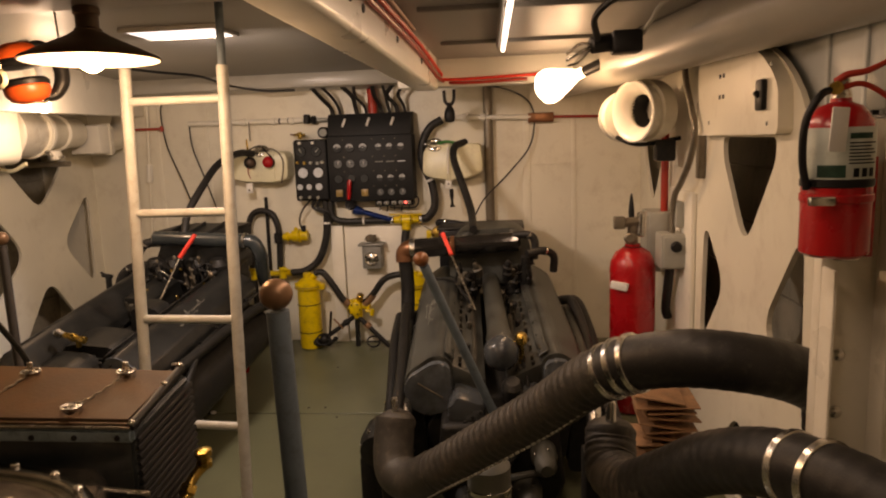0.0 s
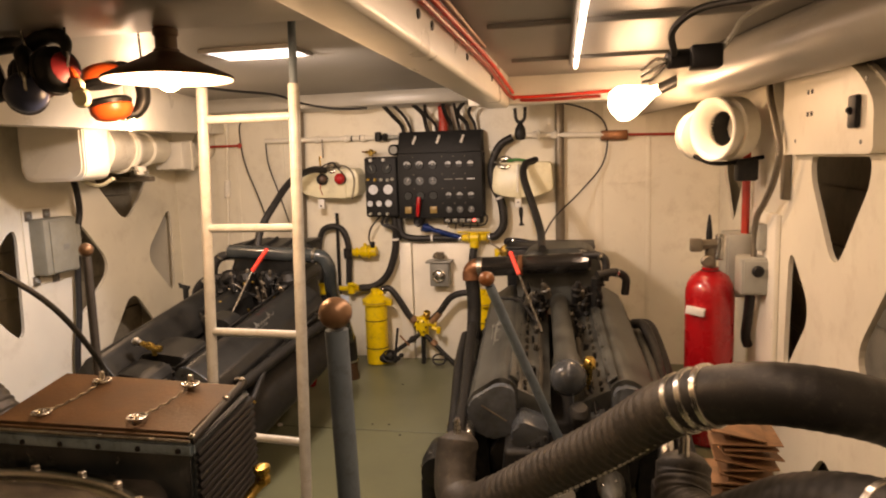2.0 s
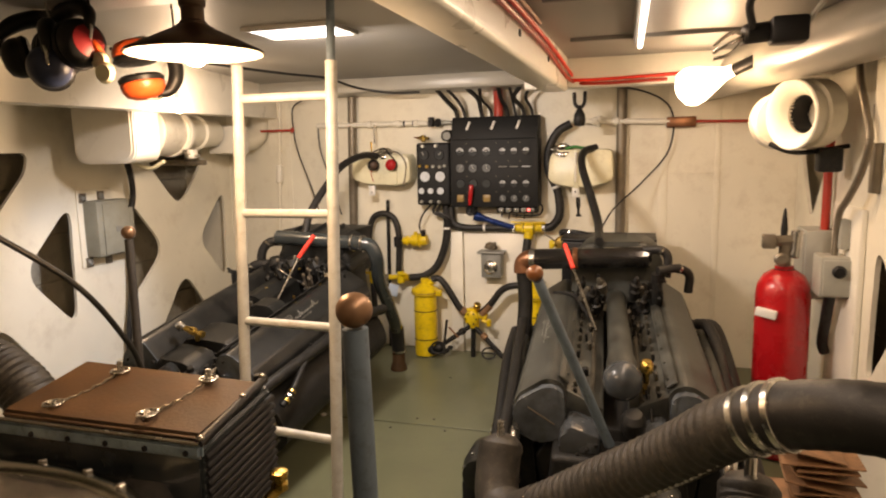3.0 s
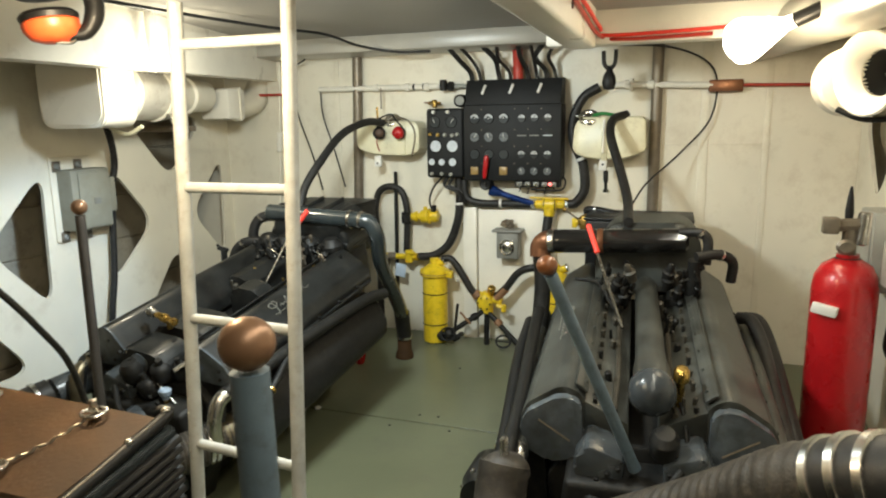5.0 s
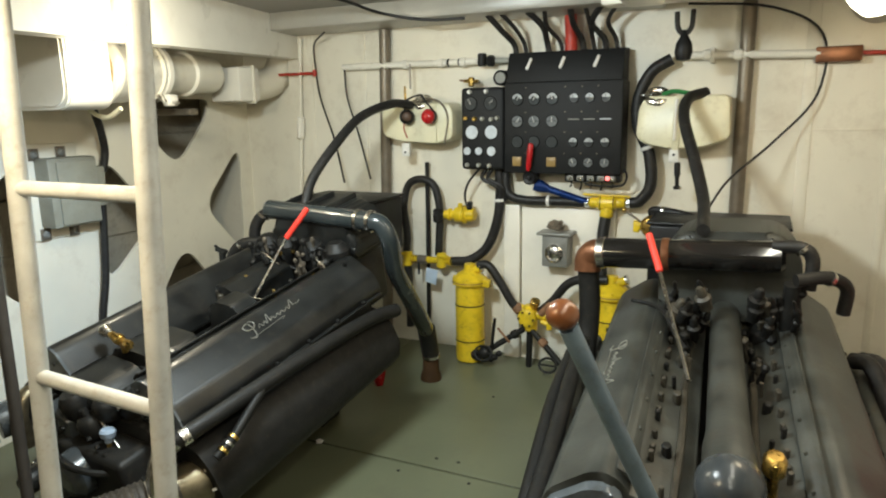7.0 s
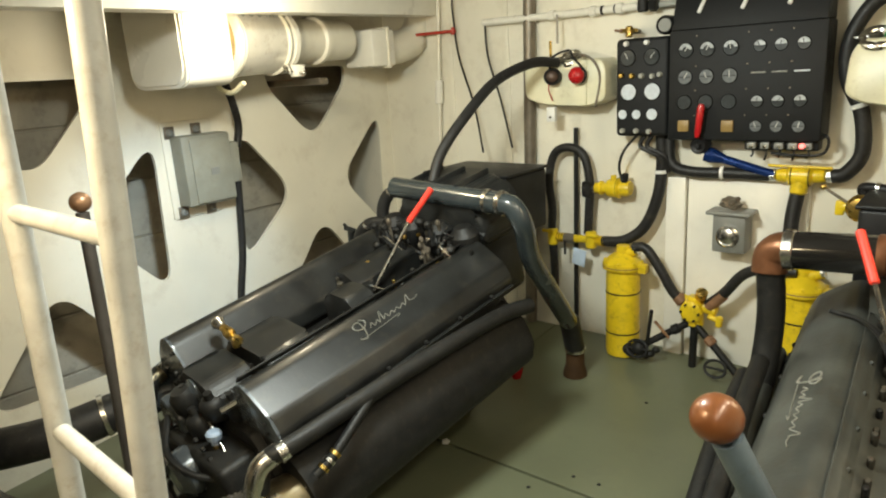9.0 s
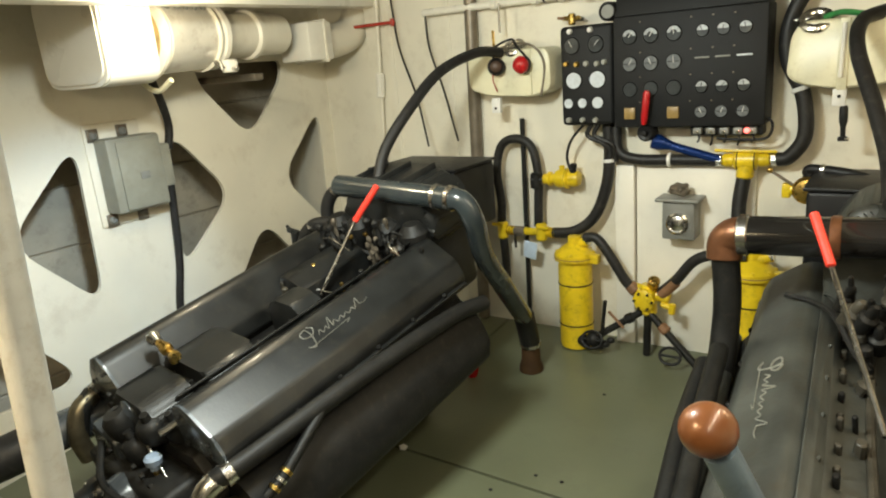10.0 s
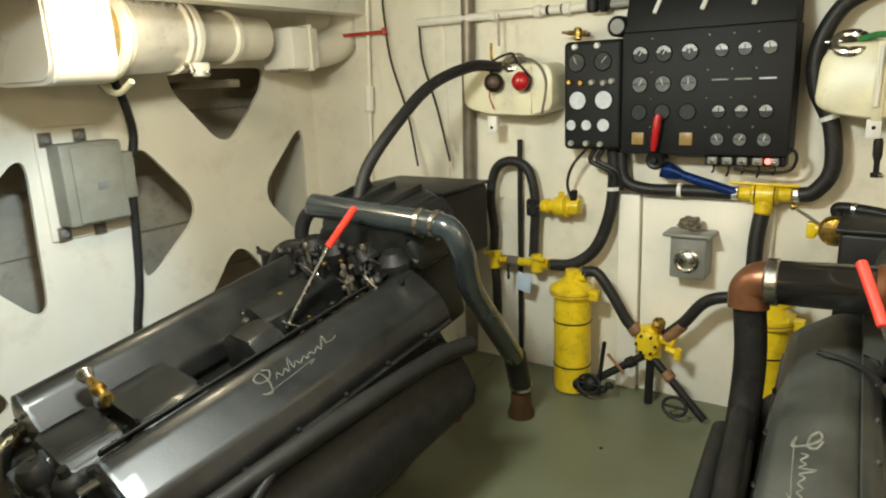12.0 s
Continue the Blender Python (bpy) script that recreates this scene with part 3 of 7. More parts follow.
def dial(parent, x, z, r, y, face=DIAL, style="plain"):
    """A flush round instrument: black rim, dark face and, by style, a pale upper scale with its needle."""
    d = part("dial", lathe((x, y + 0.006, z), (x, y - 1, z), [(r * 1.06, 0), (r * 1.07, 0.008), (r * 0.98, 0.011), (r * 0.96, 0.008), (0, 0.008)], 20), PANEL, parent)
    part("face", lathe((x, y - 0.002, z), (x, y - 1, z), [(r * 0.93, 0), (r * 0.93, 0.002), (0, 0.002)], 20), face, d)
    if style in ("arc", "half"):
        r0 = r * (0.48 if style == "arc" else 0.0)
        ring = [(math.cos(q), math.sin(q)) for q in np.linspace(0.12, math.pi - 0.12, 11)]
        outer = [(x + r * 0.90 * c, z + r * 0.90 * s) for c, s in ring]
        inner = [(x + max(r0, 0.1 * r) * c, z + max(r0, 0.1 * r) * s) for c, s in ring[::-1]]
        part("scale", plate(outer + inner, [], 0.001, lambda u, w, k: Vector((u, y - 0.0055 - k, w))), DIAL_SCALE, d)
    if style in ("arc", "full", "half"):
        q = random.uniform(-0.9, 0.9)
        s = Vector((math.sin(q), 0, math.cos(q)))
        c = Vector((x, y - 0.0075, z))
        part("needle", rod(c - s * r * 0.15, c + s * r * 0.7, 0.0014, 6), BLACK if style == "half" else LABEL_WHITE, d)
    if style == "full":
        part("cross_line", box((x - r * 0.8, y - 0.0075, z - 0.001), (x + r * 0.8, y - 0.0055, z + 0.002), 0), BLACK, d)


for row, z in enumerate((1.345, 1.245, 1.15, 1.06)):
    for col, x in enumerate((-0.785, -0.705, -0.62, -0.52, -0.45, -0.377)):
        if row == 1 and col > 2:
            part("name_strip", box((x - 0.025, 4.648, z + 0.004), (x + 0.025, 4.657, z + 0.010), 0.001), GREY_STEEL if col < 5 else DIAL_BRIGHT, main)
            continue
        if row == 3 and col < 3:
            if col != 1:
                part("amber_lens", box((x - 0.022, 4.645, z - 0.022), (x + 0.022, 4.657, z + 0.022), 0.004), AMBER, main)
            continue
        big = col < 3 and row < 3
        style = "arc" if big and row == 0 else "full" if big and row == 1 else "plain" if big else "half" if row < 3 else "full"
        dial(main, x, z, 0.0275 if big else 0.0215, 4.655, DIAL_MID if style == "full" else DIAL, style)
for row, z in enumerate((1.395, 1.285, 1.195, 1.100)):
    for x in (-0.745, -0.56, -0.485, -0.413):
        part("screw", rod((x, 4.658, z), (x, 4.652, z), 0.0035, 6), PIPE_GREY, main)
for x, z in ((-1.03, 1.385), (-0.945, 1.385), (-1.05, 1.262), (-1.005, 1.258), (-0.965, 1.258), (-0.92, 1.255), (-1.045, 1.038), (-0.985, 1.038), (-0.93, 1.036), (-0.89, 1.26)):
    part("knob", lathe((x, 4.672, z), (x, 0, z), [(0.011, 0), (0.011, 0.014), (0.008, 0.020), (0, 0.020)], 12), (LABEL_WHITE if z > 1.3 else BRASS if x < -1.0 else PALE_GREY) if z > 1.2 else PALE_GREY, sub)
for x, z, r, f in ((-1.025, 1.33, 0.032, DIAL), (-0.925, 1.33, 0.032, DIAL), (-1.02, 1.195, 0.034, DIAL_BRIGHT), (-0.92, 1.195, 0.034, DIAL_BRIGHT),
                   (-1.045, 1.105, 0.020, DIAL_BRIGHT), (-0.985, 1.105, 0.020, DIAL_BRIGHT), (-0.92, 1.105, 0.024, DIAL_BRIGHT)):
    dial(sub, x, z, r, 4.668, f, "full" if r > 0.03 and f is DIAL else "plain")
ug = part("upper_gauge", lathe((-0.873, 4.665, 1.445), (-0.873, 0, 1.445), [(0.036, -0.12), (0.036, 0.0), (0.030, 0.008), (0.027, 0.003), (0, 0.003)], 20), BLACK, board)
part("face", lathe((-0.873, 4.664, 1.445), (-0.873, 0, 1.445), [(0.025, 0), (0.025, 0.003), (0, 0.003)], 18), GREY_STEEL, ug)
handle = part("red_handle", lathe((-0.722, 4.625, 1.02), (-0.706, 4.62, 1.16), [(0.008, 0), (0.012, 0.02), (0.0135, 0.06), (0.0135, 0.115), (0.009, 0.126), (0, 0.128)], 14), RED, board, "bright red pull handle")
part("handle_hub", lathe((-0.722, 4.70, 0.985), (-0.722, 0, 0.985), [(0.034, 0), (0.034, 0.05), (0.026, 0.062), (0.012, 0.058), (0.010, 0.075), (0, 0.076)], 18), BLACK, board)
rail = part("switch_strip", box((-0.565, 4.69, 0.968), (-0.315, 4.76, 1.004), 0.004), PANEL, board)
for k in range(5):
    x = -0.535 + 0.047 * k
    sw_ = part("clear_cover", box((x - 0.016, 4.664, 0.975), (x + 0.016, 4.692, 0.999), 0.004), GREY_STEEL, rail)
    part("toggle", rod((x, 4.660, 0.983), (x, 4.672, 0.987), 0.007, 8), STEEL, sw_)
    part("lead", sweep([(x, 4.69, 0.975), (x + 0.004, 4.68, 0.955), (x - 0.003, 4.685, 0.945 - 0.012 * (k % 2))], 0.004, 6), BLACK, rail)
part("loop_lead", sweep([(-0.33, 4.70, 1.03), (-0.29, 4.69, 1.02), (-0.285, 4.69, 0.985), (-0.31, 4.69, 0.955), (-0.40, 4.69, 0.952), (-0.47, 4.69, 0.958)], 0.005, 8), BLACK, rail)
part("warning_lamp", ball((-0.362, 4.655, 0.990), 0.010, n=12), LED, rail, "lit red warning lamp")
for x in (-0.74, -0.585, -0.43):
    part("tag", box((x - 0.007, 4.675, 1.475), (x + 0.007, 4.695, 1.53), 0.002, m=Matrix.Translation((x, 4.68, 1.5)) @ pose(0, 0, 0, -20, 18, 0) @ Matrix.Translation((-x, -4.68, -1.5))), LABEL_WHITE, board)
for k, x in enumerate((-0.82, -0.77, -0.66, -0.60, -0.50, -0.45, -0.40, -0.35)):
    part("supply_cable", sweep([(x, 4.74, 1.545), (x - 0.01, 4.73, 1.60), (x - 0.05 + 0.02 * (k % 3), 4.66, 1.66), (x - 0.09 + 0.015 * k, 4.60, 1.72)], 0.010 if k % 2 else 0.014, 8), RUBBER, board)
part("red_conduit", sweep([(-0.56, 4.74, 1.55), (-0.56, 4.74, 1.62), (-0.56, 4.72, 1.71)], 0.028, 12), RED_PIPE, board, "dull red conduit stub")

# expansion tanks each side of the board
def tank(outline, front, label):
    """A flat-fronted welded tank with softly rounded edges."""
    xs = [p[0] for p in outline]
    cx = (min(xs) + max(xs)) / 2
    t = thing("expansion_tank", (cx, 4.80, 1.24), label, "tank", "expansion tanks")
    out = rounded(outline, 0.035, 5)
    bm = bmesh.new()
    rings = []
    for d, sc in ((4.797, 1.0), (front + 0.018, 1.0), (front + 0.006, 0.985), (front, 0.94)):
        rings.append([bm.verts.new((cx + (p.x - cx) * sc, d, 1.24 + (p.y - 1.24) * sc)) for p in out])
    for p, q in zip(rings, rings[1:]):
        for k in range(len(out)):
            j = (k + 1) % len(out)
            bm.faces.new((p[k], p[j], q[j], q[k]))
    bm.faces.new(rings[0])
    bm.faces.new(rings[-1])
    return t, part("shell", bm, CREAM, t)


def filler(t, x, y, z, r):
    o, d = Vector((x, y, z)), Vector((0.05, -0.62, 0.78))
    f = part("filler_cap", lathe(o, o + d, [(r * 0.8, -0.05), (r * 0.8, 0.0), (r, 0.004), (r, 0.016), (r * 0.90, 0.022), (r * 0.60, 0.022), (r * 0.50, 0.016), (r * 0.25, 0.024), (0, 0.025)], 24), STEEL, t, "dull chrome filler cap")
    part("cap_ear", box((x - r * 1.2, y - 0.014, z + 0.010), (x + r * 1.2, y - 0.004, z + 0.018), 0.003), STEEL, f)


tr, shell_r = tank([(-0.205, 1.345), (0.125, 1.345), (0.135, 1.165), (0.03, 1.128), (-0.10, 1.122), (-0.20, 1.140), (-0.245, 1.170), (-0.235, 1.30)], 4.635, "cream-painted welded expansion tank with chrome cap")
filler(tr, -0.165, 4.672, 1.336, 0.056)
part("strap", box((-0.092, 4.626, 1.12), (-0.064, 4.637, 1.345), 0.003), CREAM, tr)
part("level_tube", rod((-0.082, 4.622, 1.16), (-0.078, 4.622, 1.33), 0.007, 10), WHITE_CLEAN, tr)
part("green_strap", sweep([(-0.14, 4.66, 1.352), (-0.09, 4.63, 1.362), (-0.03, 4.64, 1.352), (0.02, 4.66, 1.350)], 0.009, 8), GREEN, tr, "green cord tied over the tank")
part("mounting_tab", box((-0.102, 4.630, 1.068), (-0.062, 4.655, 1.124), 0.004), LABEL_WHITE, tr)
part("tab_hole", rod((-0.082, 4.632, 1.10), (-0.082, 4.628, 1.10), 0.006, 8), ENGINE_DARK, tr)
tl, shell_l = tank([(-1.49, 1.338), (-1.14, 1.338), (-1.115, 1.30), (-1.115, 1.165), (-1.20, 1.138), (-1.42, 1.150), (-1.51, 1.180), (-1.512, 1.31)], 4.650, "cream-painted welded expansion tank with ear muffs hung on it")
filler(tl, -1.292, 4.690, 1.336, 0.050)
part("mounting_tab", box((-1.394, 4.640, 1.078), (-1.352, 4.662, 1.142), 0.004), LABEL_WHITE, tl)
part("tab_hole", rod((-1.374, 4.642, 1.098), (-1.374, 4.637, 1.098), 0.006, 8), ENGINE_DARK, tl)
part("overflow_line", sweep([(-1.30, 4.66, 1.345), (-1.25, 4.63, 1.36), (-1.18, 4.63, 1.345), (-1.145, 4.64, 1.30), (-1.14, 4.65, 1.24), (-1.16, 4.65, 1.14)], 0.005, 8), PIPE_GREY, tl)
part("hanger_chain", sweep([(-1.366, 4.64, 1.42), (-1.362, 4.635, 1.36), (-1.350, 4.63, 1.31)], 0.006, 6), BRASS, tl)
part("hanger", rod((-1.366, 4.70, 1.41), (-1.366, 4.70, 1.53), 0.005, 8), PIPE_GREY, tl)
part("seam", box((-1.205, 4.6435, 1.15), (-1.199, 4.652, 1.33), 0.001), CREAM, tl)
drain = thing("drain_valve", (-0.064, 4.655, 1.0), "small dark drain cock hanging below the tank tab", "valve")
part("stem", lathe((-0.067, 4.648, 1.068), (-0.064, 4.648, 0.955), [(0.010, 0), (0.013, 0.01), (0.013, 0.05), (0.008, 0.07), (0.008, 0.10), (0.015, 0.102), (0.015, 0.115), (0, 0.116)], 12), ENGINE_DARK, drain)
part("lever", rod((-0.064, 4.645, 0.962), (-0.045, 4.63, 0.958), 0.006, 8), STEEL, drain)
bv = thing("bleed_valve", (-1.04, 4.72, 1.435), "small brass bleed valve above the side box", "valve")
part("body", merge(rod((-1.075, 4.70, 1.438), (-1.00, 4.70, 1.435), 0.009, 8), rod((-1.035, 4.70, 1.41), (-1.035, 4.70, 1.455), 0.015, 8)), BRASS, bv)
part("tail", rod((-1.035, 4.70, 1.435), (-1.035, 4.80, 1.435), 0.010, 8), PIPE_GREY, bv)
part("handle", rod((-1.095, 4.695, 1.442), (-1.06, 4.695, 1.437), 0.005, 8), RUST_FIN, bv)

# red ear muffs on the left-hand tank
muffs = thing("ear_muffs", (-1.28, 4.60, 1.30), "red and black ear muffs hanging on the cream tank", "ear muffs")
part("headband", sweep([(-1.352, 4.615, 1.29), (-1.347, 4.60, 1.345), (-1.285, 4.645, 1.378), (-1.235, 4.60, 1.345), (-1.200, 4.61, 1.30), (-1.215, 4.615, 1.275)], 0.005, 8), BLACK, muffs)
for x, turn in ((-1.352, 0.5), (-1.222, -0.35)):
    d = Vector((turn, -1, 0.05)).normalized()
    o = Vector((x, 4.628, 1.272))
    c = part("cup", lathe(o, o + d, [(0.030, 0), (0.036, 0.008), (0.037, 0.022), (0.028, 0.036), (0.020, 0.040), (0, 0.041)], 20), RED if x > -1.3 else BLACK, muffs)
    part("badge", lathe(o + d * 0.037, o + d, [(0.022, 0), (0.024, 0.004), (0.015, 0.010), (0, 0.011)], 16), RED if x > -1.3 else SHADE_BROWN, c, "worn cap of the ear cup")
    part("cushion", lathe(o - d * 0.008, o + d, [(0.020, -0.004), (0.034, -0.002), (0.037, 0.006), (0.032, 0.012)], 20), BLACK, c)
part("lead", sweep([(-1.355, 4.60, 1.24), (-1.36, 4.61, 1.21), (-1.355, 4.63, 1.17)], 0.003, 6), RED_PIPE, muffs)

# hanging pull bulb near the board
bulb = thing("pendant_lamp_holder", (-0.06, 4.50, 1.53), "black unlit pendant lamp holder on a looped flex", "lamp holder")
part("holder", lathe((-0.05, 4.50, 1.59), (-0.05, 4.50, 0), [(0.010, 0), (0.014, 0.02), (0.030, 0.05), (0.034, 0.085), (0.026, 0.112), (0, 0.118)], 16), BLACK, bulb)
part("flex", sweep([(-0.08, 4.50, 1.66), (-0.075, 4.50, 1.60), (-0.05, 4.50, 1.575), (-0.025, 4.50, 1.60), (-0.02, 4.50, 1.665)], 0.010, 8), RUBBER, bulb)

# yellow strainers, manifold cross and their hoses
def strainer(x, label):
    s = thing("strainer", (x, 4.66, 0.06), label, "strainer", "yellow strainers")
    part("body", lathe((x, 4.66, 0.045), (x, 4.66, 2), [(0.070, 0), (0.074, 0.02), (0.074, 0.37), (0.070, 0.395), (0.088, 0.40), (0.088, 0.425), (0.060, 0.45), (0.030, 0.47), (0.028, 0.50), (0, 0.505)], 24), YELLOW, s)
    for z in (0.15, 0.335):
        part("band", lathe((x, 4.66, z), (x, 4.66, 2), [(0.0755, 0), (0.0765, 0.003), (0.0755, 0.006)], 24), ENGINE_DARK, s)
    for k in range(8):
        q = 2 * math.pi * k / 8 + 0.2
        part("flange_nut", rod((x + 0.079 * math.cos(q), 4.66 + 0.079 * math.sin(q), 0.465), (x + 0.079 * math.cos(q), 4.66 + 0.079 * math.sin(q), 0.482), 0.008, 6), YELLOW, s)
    part("flange_seam", lathe((x, 4.66, 0.455), (x, 4.66, 2), [(0.0885, 0), (0.0895, 0.002), (0.0885, 0.004)], 24), RUST_FIN, s)
    part("drain_plug", rod((x + 0.07, 4.64, 0.12), (x + 0.105, 4.63, 0.12), 0.010, 8), ENGINE_DARK, s)
    part("outlet", rod((x, 4.66, 0.50), (x + 0.07, 4.65, 0.535), 0.020), YELLOW, s)
    part("outlet_clip", lathe((x + 0.062, 4.651, 0.532), (x + 0.12, 4.65, 0.555), [(0.024, 0), (0.024, 0.010)], 14), STEEL, s)
    part("clamp_lug", box((x + 0.075, 4.63, 0.435), (x + 0.115, 4.67, 0.475), 0.006), YELLOW, s)


strainer(-1.035, "tall yellow enamelled strainer standing on the floor")
strainer(-0.325, "yellow enamelled strainer behind the copper pipe")
cross = thing("pipe_cross", (-0.715, 4.66, 0.30), "yellow painted pipe cross joining black hoses", "pipe fitting")
part("body", merge(rod((-0.715, 4.66, 0.235), (-0.715, 4.66, 0.365), 0.036), rod((-0.80, 4.67, 0.34), (-0.63, 4.67, 0.31), 0.026)), YELLOW, cross)
part("bonnet", rod((-0.70, 4.66, 0.345), (-0.68, 4.63, 0.40), 0.024, 10), BRASS, cross)
part("octagon", lathe((-0.722, 4.64, 0.305), (-0.722, 0, 0.30), [(0.040, 0), (0.046, 0.004), (0.046, 0.022), (0.030, 0.030), (0, 0.030)], 8), YELLOW, cross)
part("rusty_tail", rod((-0.795, 4.662, 0.355), (-0.765, 4.66, 0.325), 0.026, 12), RUST_FIN, cross)
part("rusty_tail", rod((-0.665, 4.66, 0.325), (-0.60, 4.652, 0.395), 0.024, 12), RUST_FIN, cross)
part("side_cock", merge(rod((-0.66, 4.65, 0.29), (-0.60, 4.645, 0.275), 0.012, 8), rod((-0.615, 4.64, 0.255), (-0.61, 4.64, 0.30), 0.014, 8)), YELLOW, cross)
for k in range(6):
    q = math.pi * k / 3
    part("cross_bolt", rod((-0.722 + 0.036 * math.cos(q), 4.615, 0.305 + 0.036 * math.sin(q)), (-0.722 + 0.036 * math.cos(q), 4.600, 0.305 + 0.036 * math.sin(q)), 0.005, 6), ENGINE_DARK, cross)
part("drop_pipe", rod((-0.725, 4.67, floor_at(4.67)), (-0.72, 4.67, 0.25), 0.016), ENGINE_DARK, cross)
for pts in ([(-0.985, 4.65, 0.545), (-0.93, 4.65, 0.545), (-0.87, 4.65, 0.47), (-0.81, 4.655, 0.37), (-0.77, 4.66, 0.335)],
            [(-0.665, 4.66, 0.335), (-0.60, 4.65, 0.40), (-0.53, 4.64, 0.49), (-0.45, 4.63, 0.525), (-0.34, 4.63, 0.53)]):
    tagged(part("hose", sweep(pts, 0.021, 12), RUBBER), "black rubber hose joining strainer and pipe cross", "hose")
legs = thing("valve_rods", (-0.72, 4.66, 0.1), "dark greasy valve rods with small handwheels under the cross", "valve")
for x1, z1 in ((-0.95, 0.10), (-0.50, 0.06)):
    part("rod", rod((-0.72, 4.645, 0.26), (x1, 4.60, z1), 0.015), ENGINE_DARK, legs)
for c, rr in (((-0.93, 4.575, 0.115), 0.045), ((-0.60, 4.575, 0.10), 0.042)):
    wheel = part("handwheel", sweep([(c[0] + rr * math.cos(a), c[1] + 0.3 * rr * math.sin(a), c[2] + rr * 0.75 * math.sin(a)) for a in np.linspace(0, 2 * math.pi, 13)], 0.006, 8, 2), ENGINE_DARK, legs)
    part("spoke", rod((c[0] - rr, c[1], c[2]), (c[0] + rr, c[1], c[2]), 0.005), ENGINE_DARK, wheel)
part("lever", rod((-0.90, 4.60, 0.10), (-0.87, 4.58, 0.30), 0.008), ENGINE_DARK, legs)
part("lever", rod((-0.86, 4.59, 0.25), (-0.80, 4.60, 0.18), 0.006), RUST_FIN, legs)
part("packing", merge(*[ball((-0.97 + 0.022 * k, 4.60 + 0.01 * (k % 2), 0.075 + 0.018 * (k % 3)), 0.020 - 0.002 * (k % 2), 0.8, 10) for k in range(6)]), ENGINE_DARK, legs)
part("collar", rod((-0.655, 4.63, 0.205), (-0.625, 4.625, 0.18), 0.022, 8), RUST_FIN, legs)
part("collar", rod((-0.77, 4.635, 0.225), (-0.80, 4.63, 0.205), 0.022, 8), ENGINE_DARK, legs)
part("hub", merge(ball((-0.93, 4.60, 0.11), 0.035, n=12), ball((-0.985, 4.61, 0.09), 0.028, n=12)), ENGINE_DARK, legs)

# upper hoses: from the left manifold round the white plate to the yellow tee
tee = thing("pipe_tee", (-0.375, 4.74, 0.86), "yellow painted three-way valve on the bulkhead", "pipe fitting")
part("body", merge(lathe((-0.455, 4.74, 0.868), (-0.29, 4.74, 0.872), [(0.022, 0), (0.026, 0.01), (0.026, 0.035), (0.038, 0.045), (0.038, 0.115), (0.026, 0.125), (0.026, 0.15), (0.022, 0.16)], 16), rod((-0.375, 4.74, 0.86), (-0.378, 4.735, 0.800), 0.032, 14)), YELLOW, tee)
part("top_plate", box((-0.485, 4.715, 0.898), (-0.27, 4.745, 0.908), 0.003, m=Matrix.Translation((-0.37, 4.73, 0.9)) @ pose(0, 0, 0, -15, 1, 0) @ Matrix.Translation((0.37, -4.73, -0.9))), YELLOW, tee)
for x in (-0.405, -0.345):
    part("collar", lathe((x, 4.74, 0.87), (x + 1, 4.74, 0.87), [(0.039, 0), (0.040, 0.002), (0.039, 0.004)], 16), ENGINE_DARK, tee)
part("nut", rod((-0.485, 4.74, 0.867), (-0.455, 4.74, 0.868), 0.024, 8), STEEL, tee)
part("nut", rod((-0.295, 4.74, 0.872), (-0.265, 4.74, 0.873), 0.024, 8), STEEL, tee)
tagged(part("hose", sweep([(-0.27, 4.74, 0.873), (-0.23, 4.735, 0.885), (-0.185, 4.73, 0.96), (-0.198, 4.73, 1.10), (-0.250, 4.73, 1.22), (-0.252, 4.73, 1.34), (-0.20, 4.735, 1.45), (-0.12, 4.74, 1.50)], 0.026, 14), RUBBER), "thick black hose curving up beside the board", "hose")
tagged(part("hose_clip", lathe((-0.210, 4.73, 1.130), (-0.199, 4.73, 1.10), [(0.027, 0), (0.030, 0.002), (0.030, 0.014), (0.027, 0.016)], 14), LABEL_WHITE), "pale band round the black hose", "hose clip")
tagged(part("hose", sweep([(-0.48, 4.74, 0.867), (-0.62, 4.74, 0.868), (-0.78, 4.735, 0.868), (-0.86, 4.735, 0.90), (-0.875, 4.74, 1.0)], 0.022, 12), RUBBER), "black hose running along the top of the white plate", "hose")
tagged(part("hose", sweep([(-0.378, 4.738, 0.825), (-0.39, 4.72, 0.70), (-0.385, 4.70, 0.55), (-0.37, 4.68, 0.42)], 0.026, 12), RUBBER), "black hose dropping from the yellow tee", "hose")
torch = thing("torch", (-0.60, 4.72, 0.90), "blue anodised torch tucked behind the hose", "torch")
part("head", lathe((-0.712, 4.695, 0.950), (-0.46, 4.735, 0.868), [(0.022, 0), (0.030, 0.003), (0.030, 0.03), (0.024, 0.05), (0.017, 0.075)], 18), BLUE, torch)
part("barrel", rod((-0.65, 4.708, 0.929), (-0.46, 4.735, 0.868), 0.017), BLUE, torch)
down = [(-0.905, 4.735, 1.02), (-0.90, 4.735, 0.90), (-0.915, 4.735, 0.76), (-0.97, 4.73, 0.62), (-1.06, 4.72, 0.55), (-1.16, 4.72, 0.535)]
tagged(part("hose", sweep(down, 0.024, 12), RUBBER), "thick black hose curving down to the manifold", "hose")
for x in (-0.96, -0.93):
    tagged(part("cable", sweep([(x, 4.70, 1.02), (x - 0.02, 4.70, 0.97), (x + 0.05, 4.71, 0.93), (x + 0.06, 4.73, 0.86)], 0.010, 8), RUBBER), "black cable from the side box", "cable")
